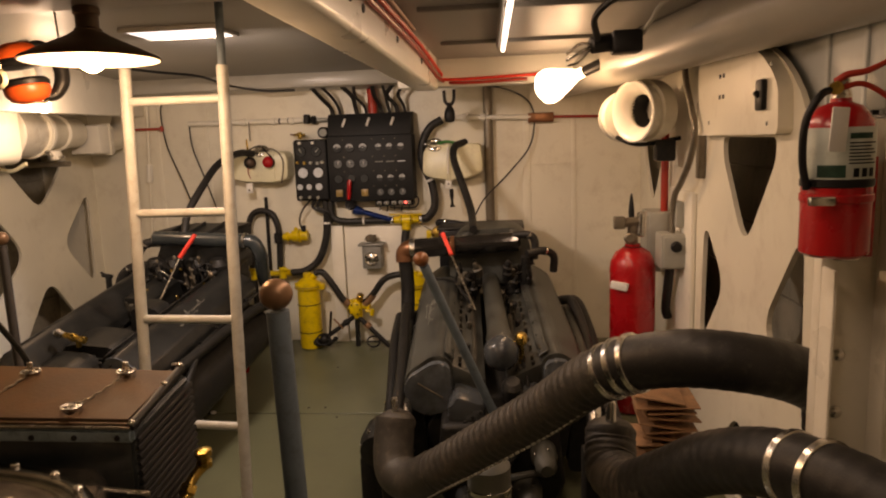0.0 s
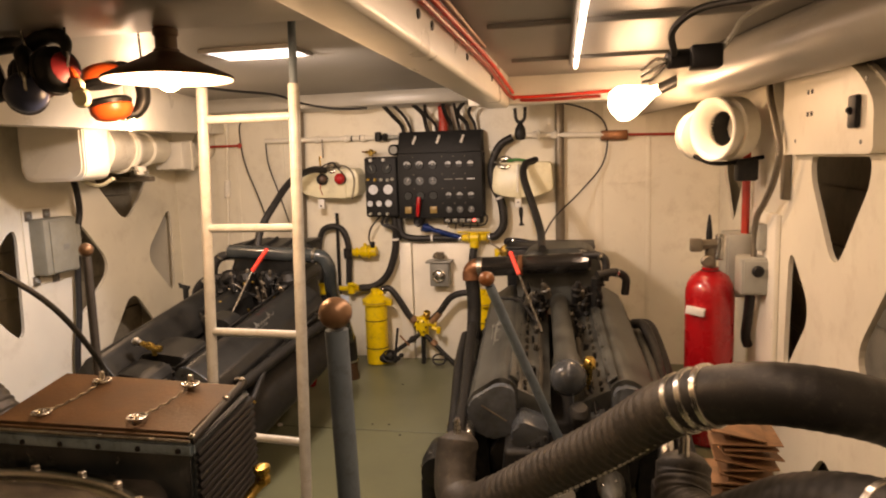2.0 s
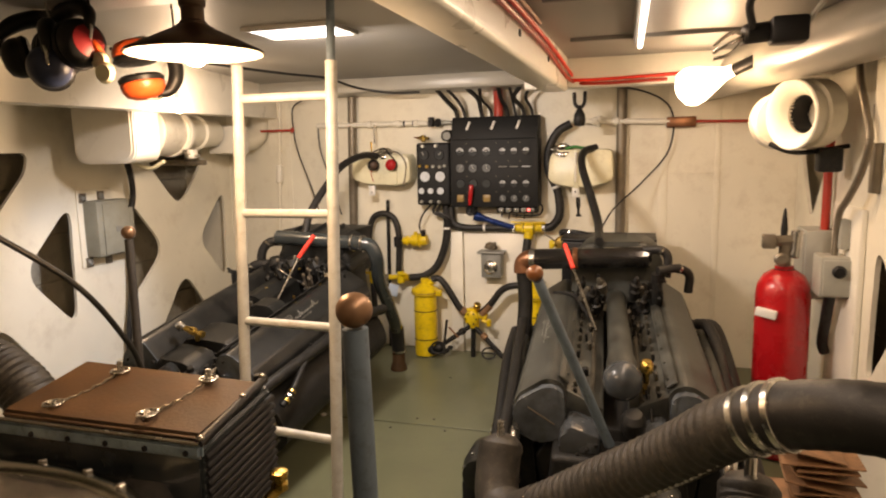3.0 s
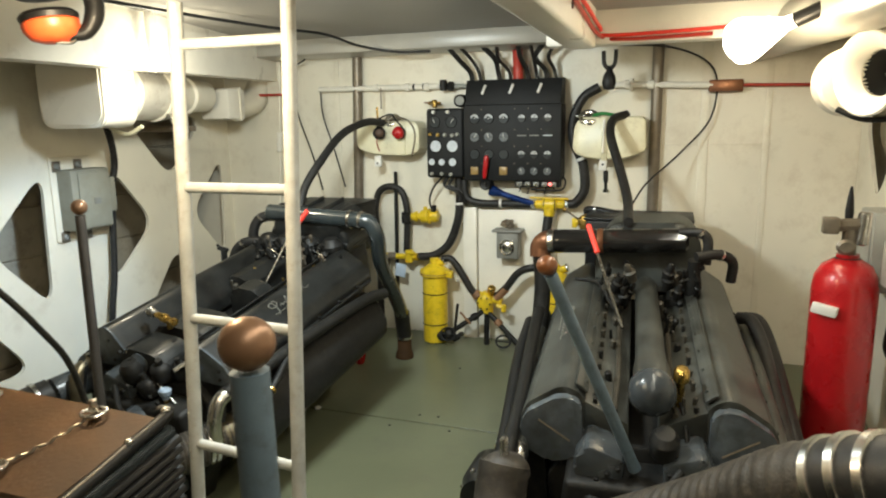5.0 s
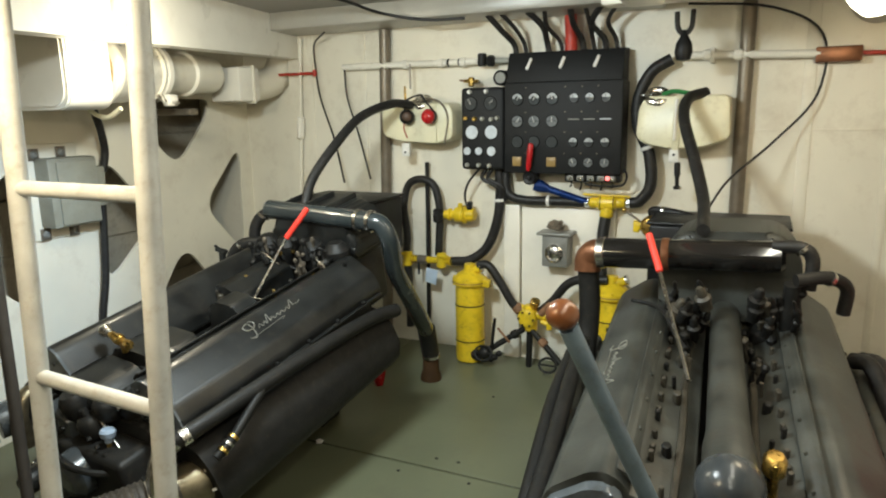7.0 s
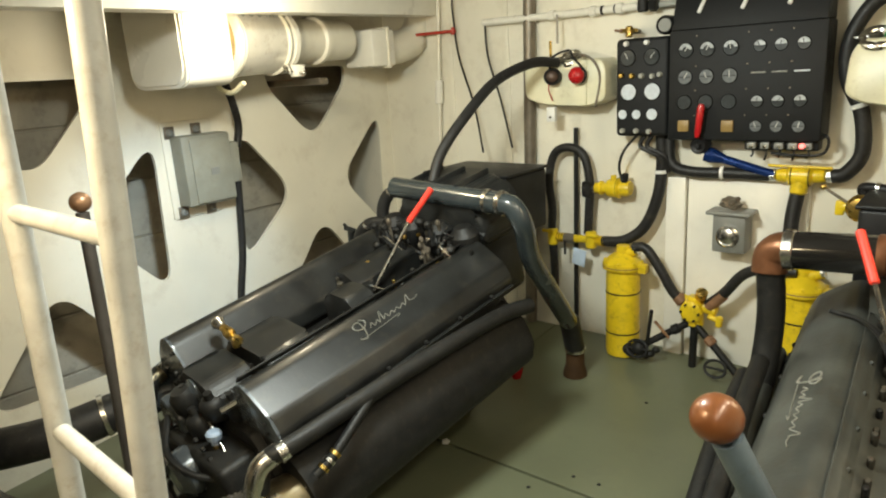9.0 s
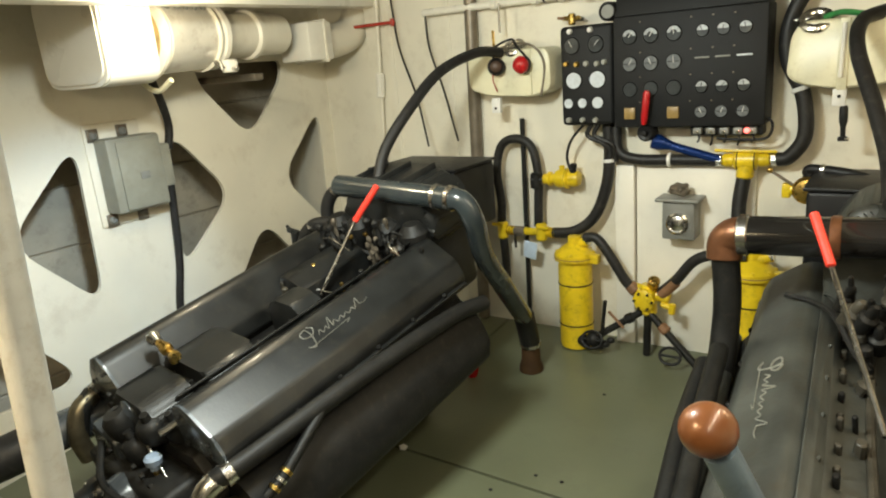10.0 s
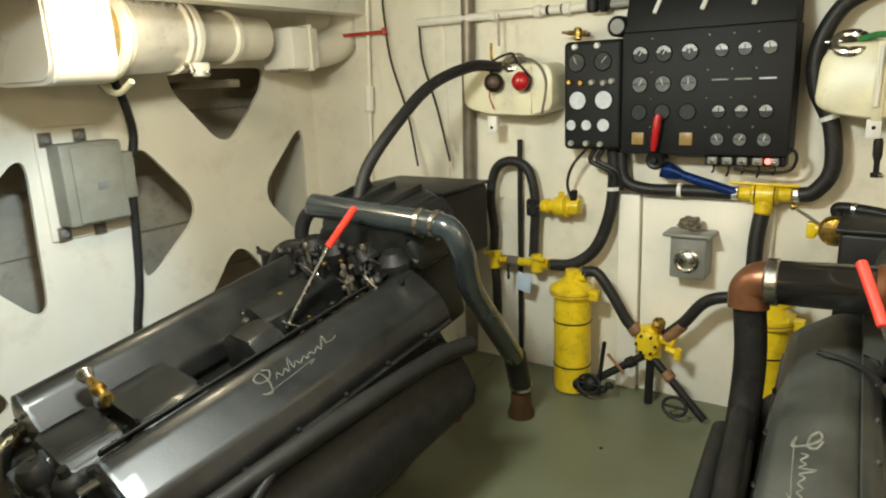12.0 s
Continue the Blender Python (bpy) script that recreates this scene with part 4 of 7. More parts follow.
tagged(part("cable", sweep([(-0.99, 4.69, 1.02), (-1.05, 4.69, 0.95), (-1.075, 4.70, 0.88), (-1.06, 4.70, 0.82)], 0.006, 8), RUBBER), "thin black cable to the yellow valve", "cable")
for o, d in (((-0.902, 4.735, 0.862), (0.05, 0, -1)), ((-0.655, 4.738, 0.868), (1, 0, 0))):
    tagged(part("cable_tie", lathe(o, Vector(o) + Vector(d), [(0.026, -0.007), (0.028, -0.006), (0.028, 0.006), (0.026, 0.007)], 14), LABEL_WHITE), "pale cable tie round a black hose", "cable tie")
mani = thing("manifold", (-1.30, 4.72, 0.53), "yellow painted valve manifold with hose tails", "manifold")
part("body", merge(rod((-1.43, 4.72, 0.53), (-1.17, 4.72, 0.535), 0.018), rod((-1.42, 4.72, 0.49), (-1.42, 4.72, 0.57), 0.026, 10), rod((-1.22, 4.72, 0.495), (-1.22, 4.72, 0.575), 0.026, 10)), YELLOW, mani)
for x in (-1.43, -1.20):
    part("handle", box((x - 0.03, 4.685, 0.555), (x + 0.03, 4.70, 0.57), 0.003), YELLOW, mani)
for k in range(5):
    part("spring", lathe((-1.395 + 0.012 * k, 4.72, 0.53), (1, 4.72, 0.53), [(0.018, 0), (0.024, 0.003), (0.018, 0.006)], 12), BRASS, mani)
    part("spring", lathe((-1.195 + 0.010 * k, 4.72, 0.535), (1, 4.72, 0.535), [(0.018, 0), (0.025, 0.003), (0.018, 0.006)], 12), YELLOW, mani)
part("tag", box((-1.30, 4.690, 0.41), (-1.235, 4.694, 0.495), 0.001, m=Matrix.Translation((-1.27, 4.69, 0.45)) @ pose(0, 0, 0, 10, 12, 0) @ Matrix.Translation((1.27, -4.69, -0.45))), PALE_BLUE, mani, "pale blue paper tag")
part("peg", rod((-1.345, 4.70, 0.52), (-1.345, 4.70, 0.455), 0.006, 8), ENGINE_DARK, mani)
part("union", rod((-1.36, 4.72, 0.53), (-1.30, 4.72, 0.53), 0.024, 8), PIPE_GREY, mani)
valve = thing("solenoid_valve", (-1.10, 4.74, 0.78), "yellow painted solenoid valve on the bulkhead", "valve")
part("body", merge(lathe((-1.205, 4.735, 0.775), (-1.0, 4.73, 0.785), [(0.018, 0), (0.024, 0.004), (0.024, 0.022), (0.032, 0.026), (0.032, 0.036), (0.022, 0.042), (0.022, 0.058), (0.036, 0.064), (0.040, 0.075), (0.040, 0.105), (0.046, 0.110), (0.046, 0.120), (0.034, 0.126), (0.038, 0.150), (0.030, 0.170), (0, 0.176)], 16), rod((-1.115, 4.732, 0.80), (-1.115, 4.732, 0.838), 0.013, 8)), YELLOW, valve)
part("bonnet_seam", lathe((-1.090, 4.733, 0.781), (-1.0, 4.73, 0.785), [(0.0465, 0), (0.0472, 0.001), (0.0465, 0.002)], 16), ENGINE_DARK, valve)
part("hose_cock", merge(rod((-1.236, 4.72, 0.735), (-1.236, 4.72, 0.805), 0.026, 10), rod((-1.255, 4.70, 0.775), (-1.205, 4.725, 0.775), 0.014, 8)), ENGINE_DARK, valve)
part("plug", rod((-1.06, 4.72, 0.80), (-1.055, 4.72, 0.85), 0.014), BLACK, valve)
part("inlet", rod((-1.24, 4.735, 0.76), (-1.20, 4.735, 0.765), 0.018), PIPE_GREY, valve)
tagged(part("hose", sweep([(-1.24, 4.73, 0.56), (-1.235, 4.73, 0.66), (-1.23, 4.73, 0.80), (-1.26, 4.73, 0.92), (-1.335, 4.73, 0.955), (-1.41, 4.73, 0.92), (-1.44, 4.73, 0.80), (-1.425, 4.73, 0.66), (-1.43, 4.73, 0.56), (-1.42, 4.73, 0.40), (-1.42, 4.73, 0.15)], 0.020, 12), RUBBER), "black hose looped over the upright rod", "hose")
tagged(part("upright_rod", rod((-1.325, 4.765, floor_at(4.77)), (-1.315, 4.765, 1.04), 0.011), ENGINE_DARK), "thin black upright rod on the bulkhead", "rod")

# meter box on the white plate
meter = thing("meter_box", (-0.62, 4.75, 0.63), "small grey switch box with a round bright face", "switch box")
part("body", box((-0.665, 4.67, 0.560), (-0.540, 4.77, 0.715), 0.008), GREY_STEEL, meter)
part("lid", box((-0.690, 4.655, 0.712), (-0.522, 4.77, 0.726), 0.005), GREY_STEEL, meter)
part("hasp", sweep([(-0.605 + 0.036 * math.sin(2.3 * k), 4.70 + 0.02 * math.cos(3.1 * k), 0.742 + 0.026 * (1 + math.sin(1.7 * k)) * math.cos(0.9 * math.sin(2.3 * k)) / 1.4) for k in range(16)], 0.0085, 7, 4), PIPE_GREY, meter, "crumpled grey sealing wire")
part("rim", lathe((-0.604, 4.672, 0.628), (-0.604, 0, 0.622), [(0.052, 0), (0.052, 0.004), (0.045, 0.006)], 20), GREY_STEEL, meter)
part("face", lathe((-0.604, 4.673, 0.628), (-0.604, 0, 0.622), [(0.044, 0), (0.044, 0.010), (0.036, 0.016), (0.030, 0.012), (0.015, 0.018), (0, 0.018)], 20), STEEL, meter)

# brass tap group by the right-hand engine's rear
tap = thing("tap", (-0.15, 4.79, 0.80), "yellow and brass strainer tap with a round cap", "valve")
part("tail_pipe", rod((-0.147, 4.56, 0.805), (-0.14, 4.80, 0.805), 0.018, 12), PIPE_GREY, tap)
part("cap", lathe((-0.147, 4.56, 0.803), (-0.16, 3, 0.83), [(0.042, -0.02), (0.046, 0), (0.046, 0.022), (0.036, 0.034), (0.014, 0.038), (0, 0.038)], 20), BRASS, tap)
part("body", merge(rod((-0.222, 4.57, 0.796), (-0.07, 4.56, 0.826), 0.020, 12), box((-0.225, 4.55, 0.772), (-0.198, 4.58, 0.822), 0.005), box((-0.105, 4.54, 0.80), (-0.065, 4.58, 0.855), 0.006)), YELLOW, tap)
part("lever", rod((-0.262, 4.55, 0.866), (-0.18, 4.55, 0.812), 0.005), PIPE_GREY, tap)
part("lever_ball", ball((-0.264, 4.55, 0.868), 0.011, n=10), BRASS, tap)
part("upper_pipe", sweep([(-0.14, 4.56, 0.84), (-0.15, 4.56, 0.868), (-0.11, 4.55, 0.872), (-0.02, 4.53, 0.862), (0.06, 4.50, 0.84)], 0.017, 10), BLACK, tap)
part("clip", rod((-0.115, 4.552, 0.872), (-0.095, 4.549, 0.871), 0.020, 12), STEEL, tap)
part("hose_loop", sweep([(-0.10, 4.50, 0.70), (-0.07, 4.49, 0.745), (-0.01, 4.48, 0.755), (0.04, 4.47, 0.72), (0.05, 4.45, 0.62)], 0.020, 12), RUBBER, tap)

# ---- the engines ----


def engine(name, front, yaw, side, paint, label, pitch, stretch, rear_front):
    """A V-twelve marine engine; side = 1 or -1 mirrors it. Local u across, v along, w up, from the front middle of the covers; its rear group has a front of its own."""
    M = Matrix.Translation(front) @ pose(0, 0, 0, 0, 0, yaw) @ pose(0, 0, 0, pitch, 0, 0) @ Matrix.Diagonal((side, stretch, 1, 1))
    M_REAR = Matrix.Translation(rear_front) @ pose(0, 0, 0, 0, 0, yaw) @ pose(0, 0, 0, 11.3, 0, 0) @ Matrix.Diagonal((side, 1, 1, 1))
    e = thing(name, (front[0], front[1] + 0.6, floor_at(front[1] + 0.6)), label, "engine", "V-twelve engines")

    def P(u, v, w):
        return M @ Vector((u, v, w))

    def add(nm, bm, mat, parent=None, lab=""):
        bmesh.ops.transform(bm, matrix=M, verts=bm.verts)
        return part(nm, bm, mat, parent or e, lab)

    def aft(nm, bm, mat, parent=None, lab=""):
        bmesh.ops.transform(bm, matrix=M_REAR, verts=bm.verts)
        return part(nm, bm, mat, parent or e, lab)

    ID = Matrix.Identity(4)
    # crankcase, sump and bearers down to the floor
    left = front[0] < -0.7
    add("crankcase", prism([(-0.29, 0.26), (-0.20, 0.40), (0.20, 0.40), (0.29, 0.26), (0.27, 0.13), (0.11, -0.06), (-0.11, -0.06), (-0.27, 0.13)], -0.02, 1.02, ID, 0.012), ENGINE_DARK)
    for v in (0.12, 0.78):
        c, d = P(0, v, -0.05), P(0, v + 0.14, -0.05)
        part("foot", box((c.x - 0.08, c.y, floor_at(c.y) - 0.002), (c.x + 0.08, d.y, c.z + 0.02), 0.006), ENGINE_DARK, e)
    # cylinder banks and the two rocker covers over them
    for s in (-1, 1):
        add("cylinder_bank", prism([(0.155 * s, 0.30), (0.16 * s, 0.425), (0.355 * s, 0.415), (0.335 * s, 0.30)], 0.01, 0.90, ID, 0.006), ENGINE_DARK)
        prof = rounded([(0.168 * s, 0.425), (0.174 * s, 0.532), (0.198 * s, 0.558), (0.232 * s, 0.571), (0.264 * s, 0.562), (0.348 * s, 0.505), (0.372 * s, 0.455), (0.366 * s, 0.415)], 0.011, 3)
        far = left and s > 0
        if far:
            prof = rounded([(0.128, 0.425), (0.142, 0.480), (0.205, 0.572), (0.238, 0.590), (0.282, 0.572), (0.348, 0.505), (0.372, 0.455), (0.366, 0.415)], 0.016, 4)
        back = 0.95 if left else 1.02
        cov = add("rocker_cover", prism([(p.x, p.y) for p in prof], 0.0, back, ID, 0.003, 2), paint)
        # parting flange and its studs
        far or add("cover_flange", prism([(0.172 * s, 0.545), (0.186 * s, 0.560), (0.204 * s, 0.571), (0.203 * s, 0.578), (0.182 * s, 0.568), (0.165 * s, 0.550)], 0.012, back - 0.01, ID, 0.002, 1), paint, cov)
        add("lower_lip", prism([(0.355 * s, 0.412), (0.378 * s, 0.418), (0.380 * s, 0.428), (0.370 * s, 0.432)], 0.004, back - 0.005, ID, 0.002, 1), paint, cov)
        for k in range(0 if far else 8):
            v = 0.05 + 0.115 * k
            add("stud", lathe((0.178 * s, v, 0.556), (0.158 * s, v, 0.60), [(0.005, 0), (0.005, 0.008), (0.003, 0.013), (0, 0.013)], 6), paint, cov)
        for k in range(6):
            v = 0.06 + 0.155 * k
            add("side_bolt", lathe((0.369 * s, v, 0.437), (0.50 * s, v, 0.46), [(0.007, 0), (0.007, 0.009), (0.004, 0.013), (0, 0.013)], 6), ENGINE_DARK, cov)
        left or add("front_cover", prism([(p.x, p.y) for p in rounded([(0.170 * s, 0.35), (0.182 * s, 0.532), (0.214 * s, 0.556), (0.260 * s, 0.551), (0.344 * s, 0.497), (0.368 * s, 0.452), (0.355 * s, 0.375), (0.28 * s, 0.335)], 0.012, 3)], -0.036, -0.010, ID, 0.007, 2), END_PLATE, cov, "blue-grey end plate lightened for caught light, with worn bright edges")
        if left:
            add("end_cap", prism([(p.x, p.y) for p in prof], -0.008, 0.001, ID, 0.005), END_PLATE, cov, "blue-grey worn end plate, lightened for caught light")
        else:
            add("cap_rib", rod((0.215 * s, -0.036, 0.412), (0.310 * s, -0.036, 0.475), 0.003, 6), PIPE_GREY, cov)
        for u, w in ((0.215, 0.45), (0.32, 0.45), (0.22, 0.535), (0.325, 0.485)):
            add("cap_screw", rod((u * s, -0.010, w), (u * s, -0.018, w), 0.006, 6), ENGINE_DARK if left else STEEL, cov)
        # script-like flourish on the cover: plain strokes
        if (front[0] < -0.7 and side * s > 0) or (front[0] > -0.7 and side * s < 0):
            mid = 0.475 if front[0] < -0.7 else 0.44
            flip = 1 if front[0] < -0.7 else -1

            def on(a, b):
                # a along the cover, b across its sloping top, downwards
                b *= 0.78
                return Vector(((0.283 + 0.0245 * b / 0.03) * s, mid + flip * a, 0.5512 - 0.0168 * b / 0.03))

            ink, fat = (SCRIPT, 1.0) if left else (SCRIPT_PALE, 1.25)
            loops = [(-0.130, 0.040), (-0.108, 0.050), (-0.096, 0.010), (-0.100, -0.026), (-0.122, -0.020), (-0.118, 0.002), (-0.092, 0.006), (-0.078, -0.016), (-0.092, -0.032)]
            add("flourish", sweep([on(a, b) for a, b in loops], 0.0021 * fat, 6, 5), ink, cov, "faded silver painted flourish")
            wave = [(-0.078, 0.022), (-0.066, 0.004), (-0.060, 0.022), (-0.044, 0.006), (-0.040, 0.022), (-0.020, -0.022), (-0.024, 0.020), (-0.010, 0.004), (-0.002, 0.020), (0.016, 0.006), (0.020, 0.020), (0.036, 0.006), (0.044, 0.018), (0.062, 0.004), (0.068, 0.018), (0.092, -0.020), (0.090, 0.010)]
            add("flourish", sweep([on(a, b) for a, b in wave], 0.0014 * fat, 6, 5), ink, cov)
            add("flourish", sweep([on(0.090, 0.010), on(0.108, 0.014), on(0.125, 0.006)], 0.0013 * fat, 6, 4), ink, cov)
            add("flourish", sweep([on(-0.125, 0.046), on(-0.04, 0.040), on(0.03, 0.034), on(0.015, 0.044)], 0.0012 * fat, 6, 4), ink, cov)
    # induction trunk down the middle of the vee
    if left:
        trunk = add("induction_block", prism([(p.x, p.y) for p in rounded([(-0.152, 0.43), (-0.150, 0.495), (-0.112, 0.535), (0.05, 0.546), (0.130, 0.530), (0.160, 0.43)], 0.024, 4)], 0.130, 0.300, ID, 0.014), paint)
        add("block_flange", prism([(-0.158, 0.476), (-0.156, 0.488), (0.150, 0.488), (0.150, 0.476)], 0.115, 0.314, ID, 0.003, 1), paint, trunk)
        front_block = add("front_block", prism([(p.x, p.y) for p in rounded([(-0.085, 0.40), (-0.085, 0.480), (-0.03, 0.520), (0.12, 0.530), (0.170, 0.40)], 0.030, 5)], -0.035, 0.105, ID, 0.018, 3), paint)
        add("front_boss", lathe((0.045, -0.030, 0.475), (0.045, -1, 0.49), [(0.042, 0), (0.042, 0.012), (0.030, 0.018), (0.022, 0.030), (0, 0.031)], 16), ENGINE_BLUE, front_block)
        for u, w in ((-0.06, 0.425), (-0.06, 0.495), (0.14, 0.425), (0.14, 0.510), (0.04, 0.418)):
            add("block_bolt", rod((u, -0.034, w), (u, -0.046, w), 0.008, 6), ENGINE_DARK, front_block)
        rear_block = add("induction_block", prism([(p.x, p.y) for p in rounded([(-0.150, 0.43), (-0.146, 0.530), (-0.11, 0.568), (-0.02, 0.572), (0.02, 0.540), (0.03, 0.43)], 0.014, 4)], 0.450, 0.545, ID, 0.008), paint)
        add("inner_cover", prism([(p.x, p.y) for p in rounded([(0.03, 0.43), (0.04, 0.515), (0.10, 0.545), (0.155, 0.548), (0.165, 0.43)], 0.012, 3)], 0.60, 0.90, ID, 0.006), paint)
        for k, (u, v, w, r) in enumerate(((-0.05, -0.03, 0.465, 0.040), (-0.105, 0.01, 0.455, 0.032), (-0.115, 0.06, 0.465, 0.026), (0.06, -0.05, 0.46, 0.036), (-0.02, -0.07, 0.42, 0.040))):
            add("front_fitting", lathe((u, v, w - 0.03), (u + 0.02 * (k - 2), v - 0.03, w + 0.2), [(r * 0.8, -0.02), (r, 0.0), (r, 0.035), (r * 0.7, 0.05), (r * 0.35, 0.054), (r * 0.3, 0.075), (0, 0.076)], 12), ENGINE_DARK)
        # pipe coloured black to deepen the shade in the gap between blocks
        add("valley_pipe", sweep([(-0.04, 0.28, 0.432), (-0.045, 0.45, 0.430), (-0.04, 0.70, 0.432), (-0.05, 0.92, 0.45)], 0.020, 12), BLACK)
        for k in range(6):
            add("block_bolt", rod((-0.13 + 0.05 * k, 0.122 + 0.185 * (k % 2), 0.484), (-0.13 + 0.05 * k, 0.122 + 0.185 * (k % 2), 0.500), 0.006, 6), ENGINE_DARK, trunk)
        add("bright_bar", rod((-0.135, -0.045, 0.475), (-0.165, 0.03, 0.490), 0.010, 8), STEEL)
    else:
        trunk = add("induction_pipe", lathe((0.02, 0.02, 0.575), (0.01, 1, 0.545), [(0.050, 0), (0.056, 0.03), (0.056, 0.10), (0.049, 0.16), (0.046, 0.60), (0.045, 0.78), (0.053, 0.79), (0.053, 0.83), (0.045, 0.85), (0.045, 0.95)], 28), paint)
        add("nose", lathe((0.02, -0.035, 0.562), (0.02, 1, 0.575), [(0, 0), (0.034, 0.006), (0.058, 0.022), (0.069, 0.045), (0.070, 0.07), (0.056, 0.10)], 28), ENGINE_BLUE, trunk)
    for s in (-1, 1):
        for k in range(12) if not left else range(8, 12):
            v = 0.04 + 0.068 * k + 0.014 * math.sin(5.3 * k + s)
            if (k * 7 + (s > 0) * 3) % 5 == 1 or (not left and k % 3 == 1):
                continue
            cap = add("plug_cap", rod((0.112 * s, v, 0.45), (0.112 * s + 0.01 * math.sin(3 * k), v, 0.535 + 0.012 * math.sin(2.1 * k)), 0.006 + 0.003 * (k % 3), 8), (RUBBER, VALLEY, ENGINE_DARK, BRASS if left or k > 8 else VALLEY)[(k * 3 + (s > 0)) % 4] if s > 0 or k % 4 else VALLEY)
        for k in range(18) if not left else range(12, 18):
            v = 0.02 + 0.049 * k + 0.012 * math.sin(4.1 * k)
            add("head_nut", rod((0.145 * s, v, 0.46), (0.145 * s, v, 0.527 + 0.006 * (k % 3)), 0.007, 6), VALLEY if k % 5 else ENGINE_DARK)
        left or add("ignition_harness", sweep([(0.088 * s, 0.02, 0.488), (0.084 * s, 0.25, 0.490), (0.090 * s, 0.5, 0.488), (0.086 * s, 0.8, 0.492)], 0.010, 8), VALLEY if not left else ENGINE_DARK)
        # left engine's floor is blackened to stand for shade down in the vee
        add("valley_floor", prism([(0.0, 0.36), (0.0, 0.405), (0.150 * s, 0.405), (0.150 * s, 0.36)] if left else [(0.045 * s, 0.38), (0.045 * s, 0.462), (0.178 * s, 0.528), (0.178 * s, 0.38)], 0.0, 0.93, ID, 0.004), ENGINE_DARK if left else paint)
    # brass fitting in the valley
    if front[0] > -0.7:
        stub = add("primer_cock", lathe((0.103, 0.078, 0.48), (0.105, 0.078, 0.64), [(0.012, 0), (0.012, 0.09), (0.024, 0.095), (0.024, 0.125), (0.017, 0.135), (0, 0.136)], 12), BRASS, None, "polished brass priming cock")
        add("cock_pipe", sweep([(0.103, 0.08, 0.50), (0.11, 0.04, 0.50), (0.12, -0.02, 0.45), (0.115, -0.06, 0.40)], 0.007, 8), ENGINE_DARK, stub)
    cock = left and add("primer_cock", lathe((0.095, 0.126, 0.594), (-0.02, 0.117, 0.572), [(0.010, 0), (0.013, 0.01), (0.013, 0.035), (0.018, 0.04), (0.018, 0.058), (0.012, 0.062), (0.012, 0.085), (0.016, 0.09), (0.016, 0.108), (0, 0.11)], 10), BRASS, None, "polished brass priming cock")
    if cock:
        add("cock_stem", rod((0.03, 0.122, 0.54), (0.03, 0.122, 0.582), 0.011, 10), BRASS, cock)
        add("cock_head", lathe((0.135, 0.128, 0.602), (0.09, 0.126, 0.593), [(0, 0), (0.018, 0.003), (0.022, 0.012), (0.018, 0.026), (0.010, 0.045)], 12), STEEL, cock)
    # front end: gear case, pumps, elbows
    add("front_case", prism([(-0.22, 0.36), (0.22, 0.36), (0.25, 0.1), (0.12, -0.16), (-0.12, -0.16), (-0.25, 0.1)], -0.14, -0.015, ID, 0.02, 3), ENGINE_DARK)
    add("governor", lathe((0.0, -0.20, 0.28), (0.0, 1, 0.28), [(0, 0), (0.05, 0.005), (0.075, 0.03), (0.08, 0.10), (0.06, 0.16)], 20), ENGINE_BLUE)
    for u, w, r in ((-0.17, 0.24, 0.045), (0.16, 0.25, 0.05), (0.10, 0.10, 0.055), (-0.13, 0.06, 0.05)):
        if left and u == -0.17:
            continue
        pump = add("front_pump", lathe((u, -0.13, w), (u, -1, w), [(r, 0), (r, 0.05), (r * 0.8, 0.07), (r * 0.8, 0.10), (r * 0.45, 0.12), (0, 0.12)], 16), ENGINE_BLUE if u < 0 else paint)
        for k in range(5):
            a = 2 * math.pi * k / 5
            add("nut", rod((u + 0.8 * r * math.cos(a), -0.178, w + 0.8 * r * math.sin(a)), (u + 0.8 * r * math.cos(a), -0.193, w + 0.8 * r * math.sin(a)), 0.007, 6), STEEL, pump)
    add("linkage", rod((0.30, -0.02, 0.34), (0.12, -0.05, 0.40), 0.006), STEEL)
    add("linkage", rod((-0.05, -0.06, 0.42), (-0.16, -0.08, 0.34), 0.005), STEEL)
    for s in (-1, 1):
        (left and s < 0) or add("cam_drive", prism([(p.x, p.y) for p in rounded([(0.05 * s, 0.42), (0.16 * s, 0.46), (0.20 * s, 0.40), (0.17 * s, 0.28), (0.06 * s, 0.30)], 0.02, 3)], -0.11, 0.0, ID, 0.012), ENGINE_BLUE)
        for k in range(4):
            add("bolt", rod((0.07 * s + 0.03 * k * s, -0.112, 0.40 - 0.02 * k), (0.07 * s + 0.03 * k * s, -0.124, 0.40 - 0.02 * k), 0.008, 6), ENGINE_DARK)
    add("distributor", lathe((0.055, -0.06, 0.42), (0.055, -0.09, 0.6), [(0.035, 0), (0.042, 0.02), (0.042, 0.06), (0.028, 0.08), (0, 0.082)], 16), ENGINE_DARK)
    add("oil_line", sweep([(-0.20, -0.10, 0.30), (-0.10, -0.17, 0.33), (0.02, -0.18, 0.36), (0.10, -0.12, 0.42)], 0.010, 8), ENGINE_DARK)
    add("oil_line", sweep([(-0.12, -0.18, 0.12), (-0.02, -0.21, 0.18), (0.10, -0.20, 0.20), (0.20, -0.14, 0.16)], 0.012, 8), paint)
    # aisle-side and outboard exhaust boxes with the pipe along them
    for s in (-1, 1):
        low, tip = (0.065, 0.90) if left else (0, 0.93)
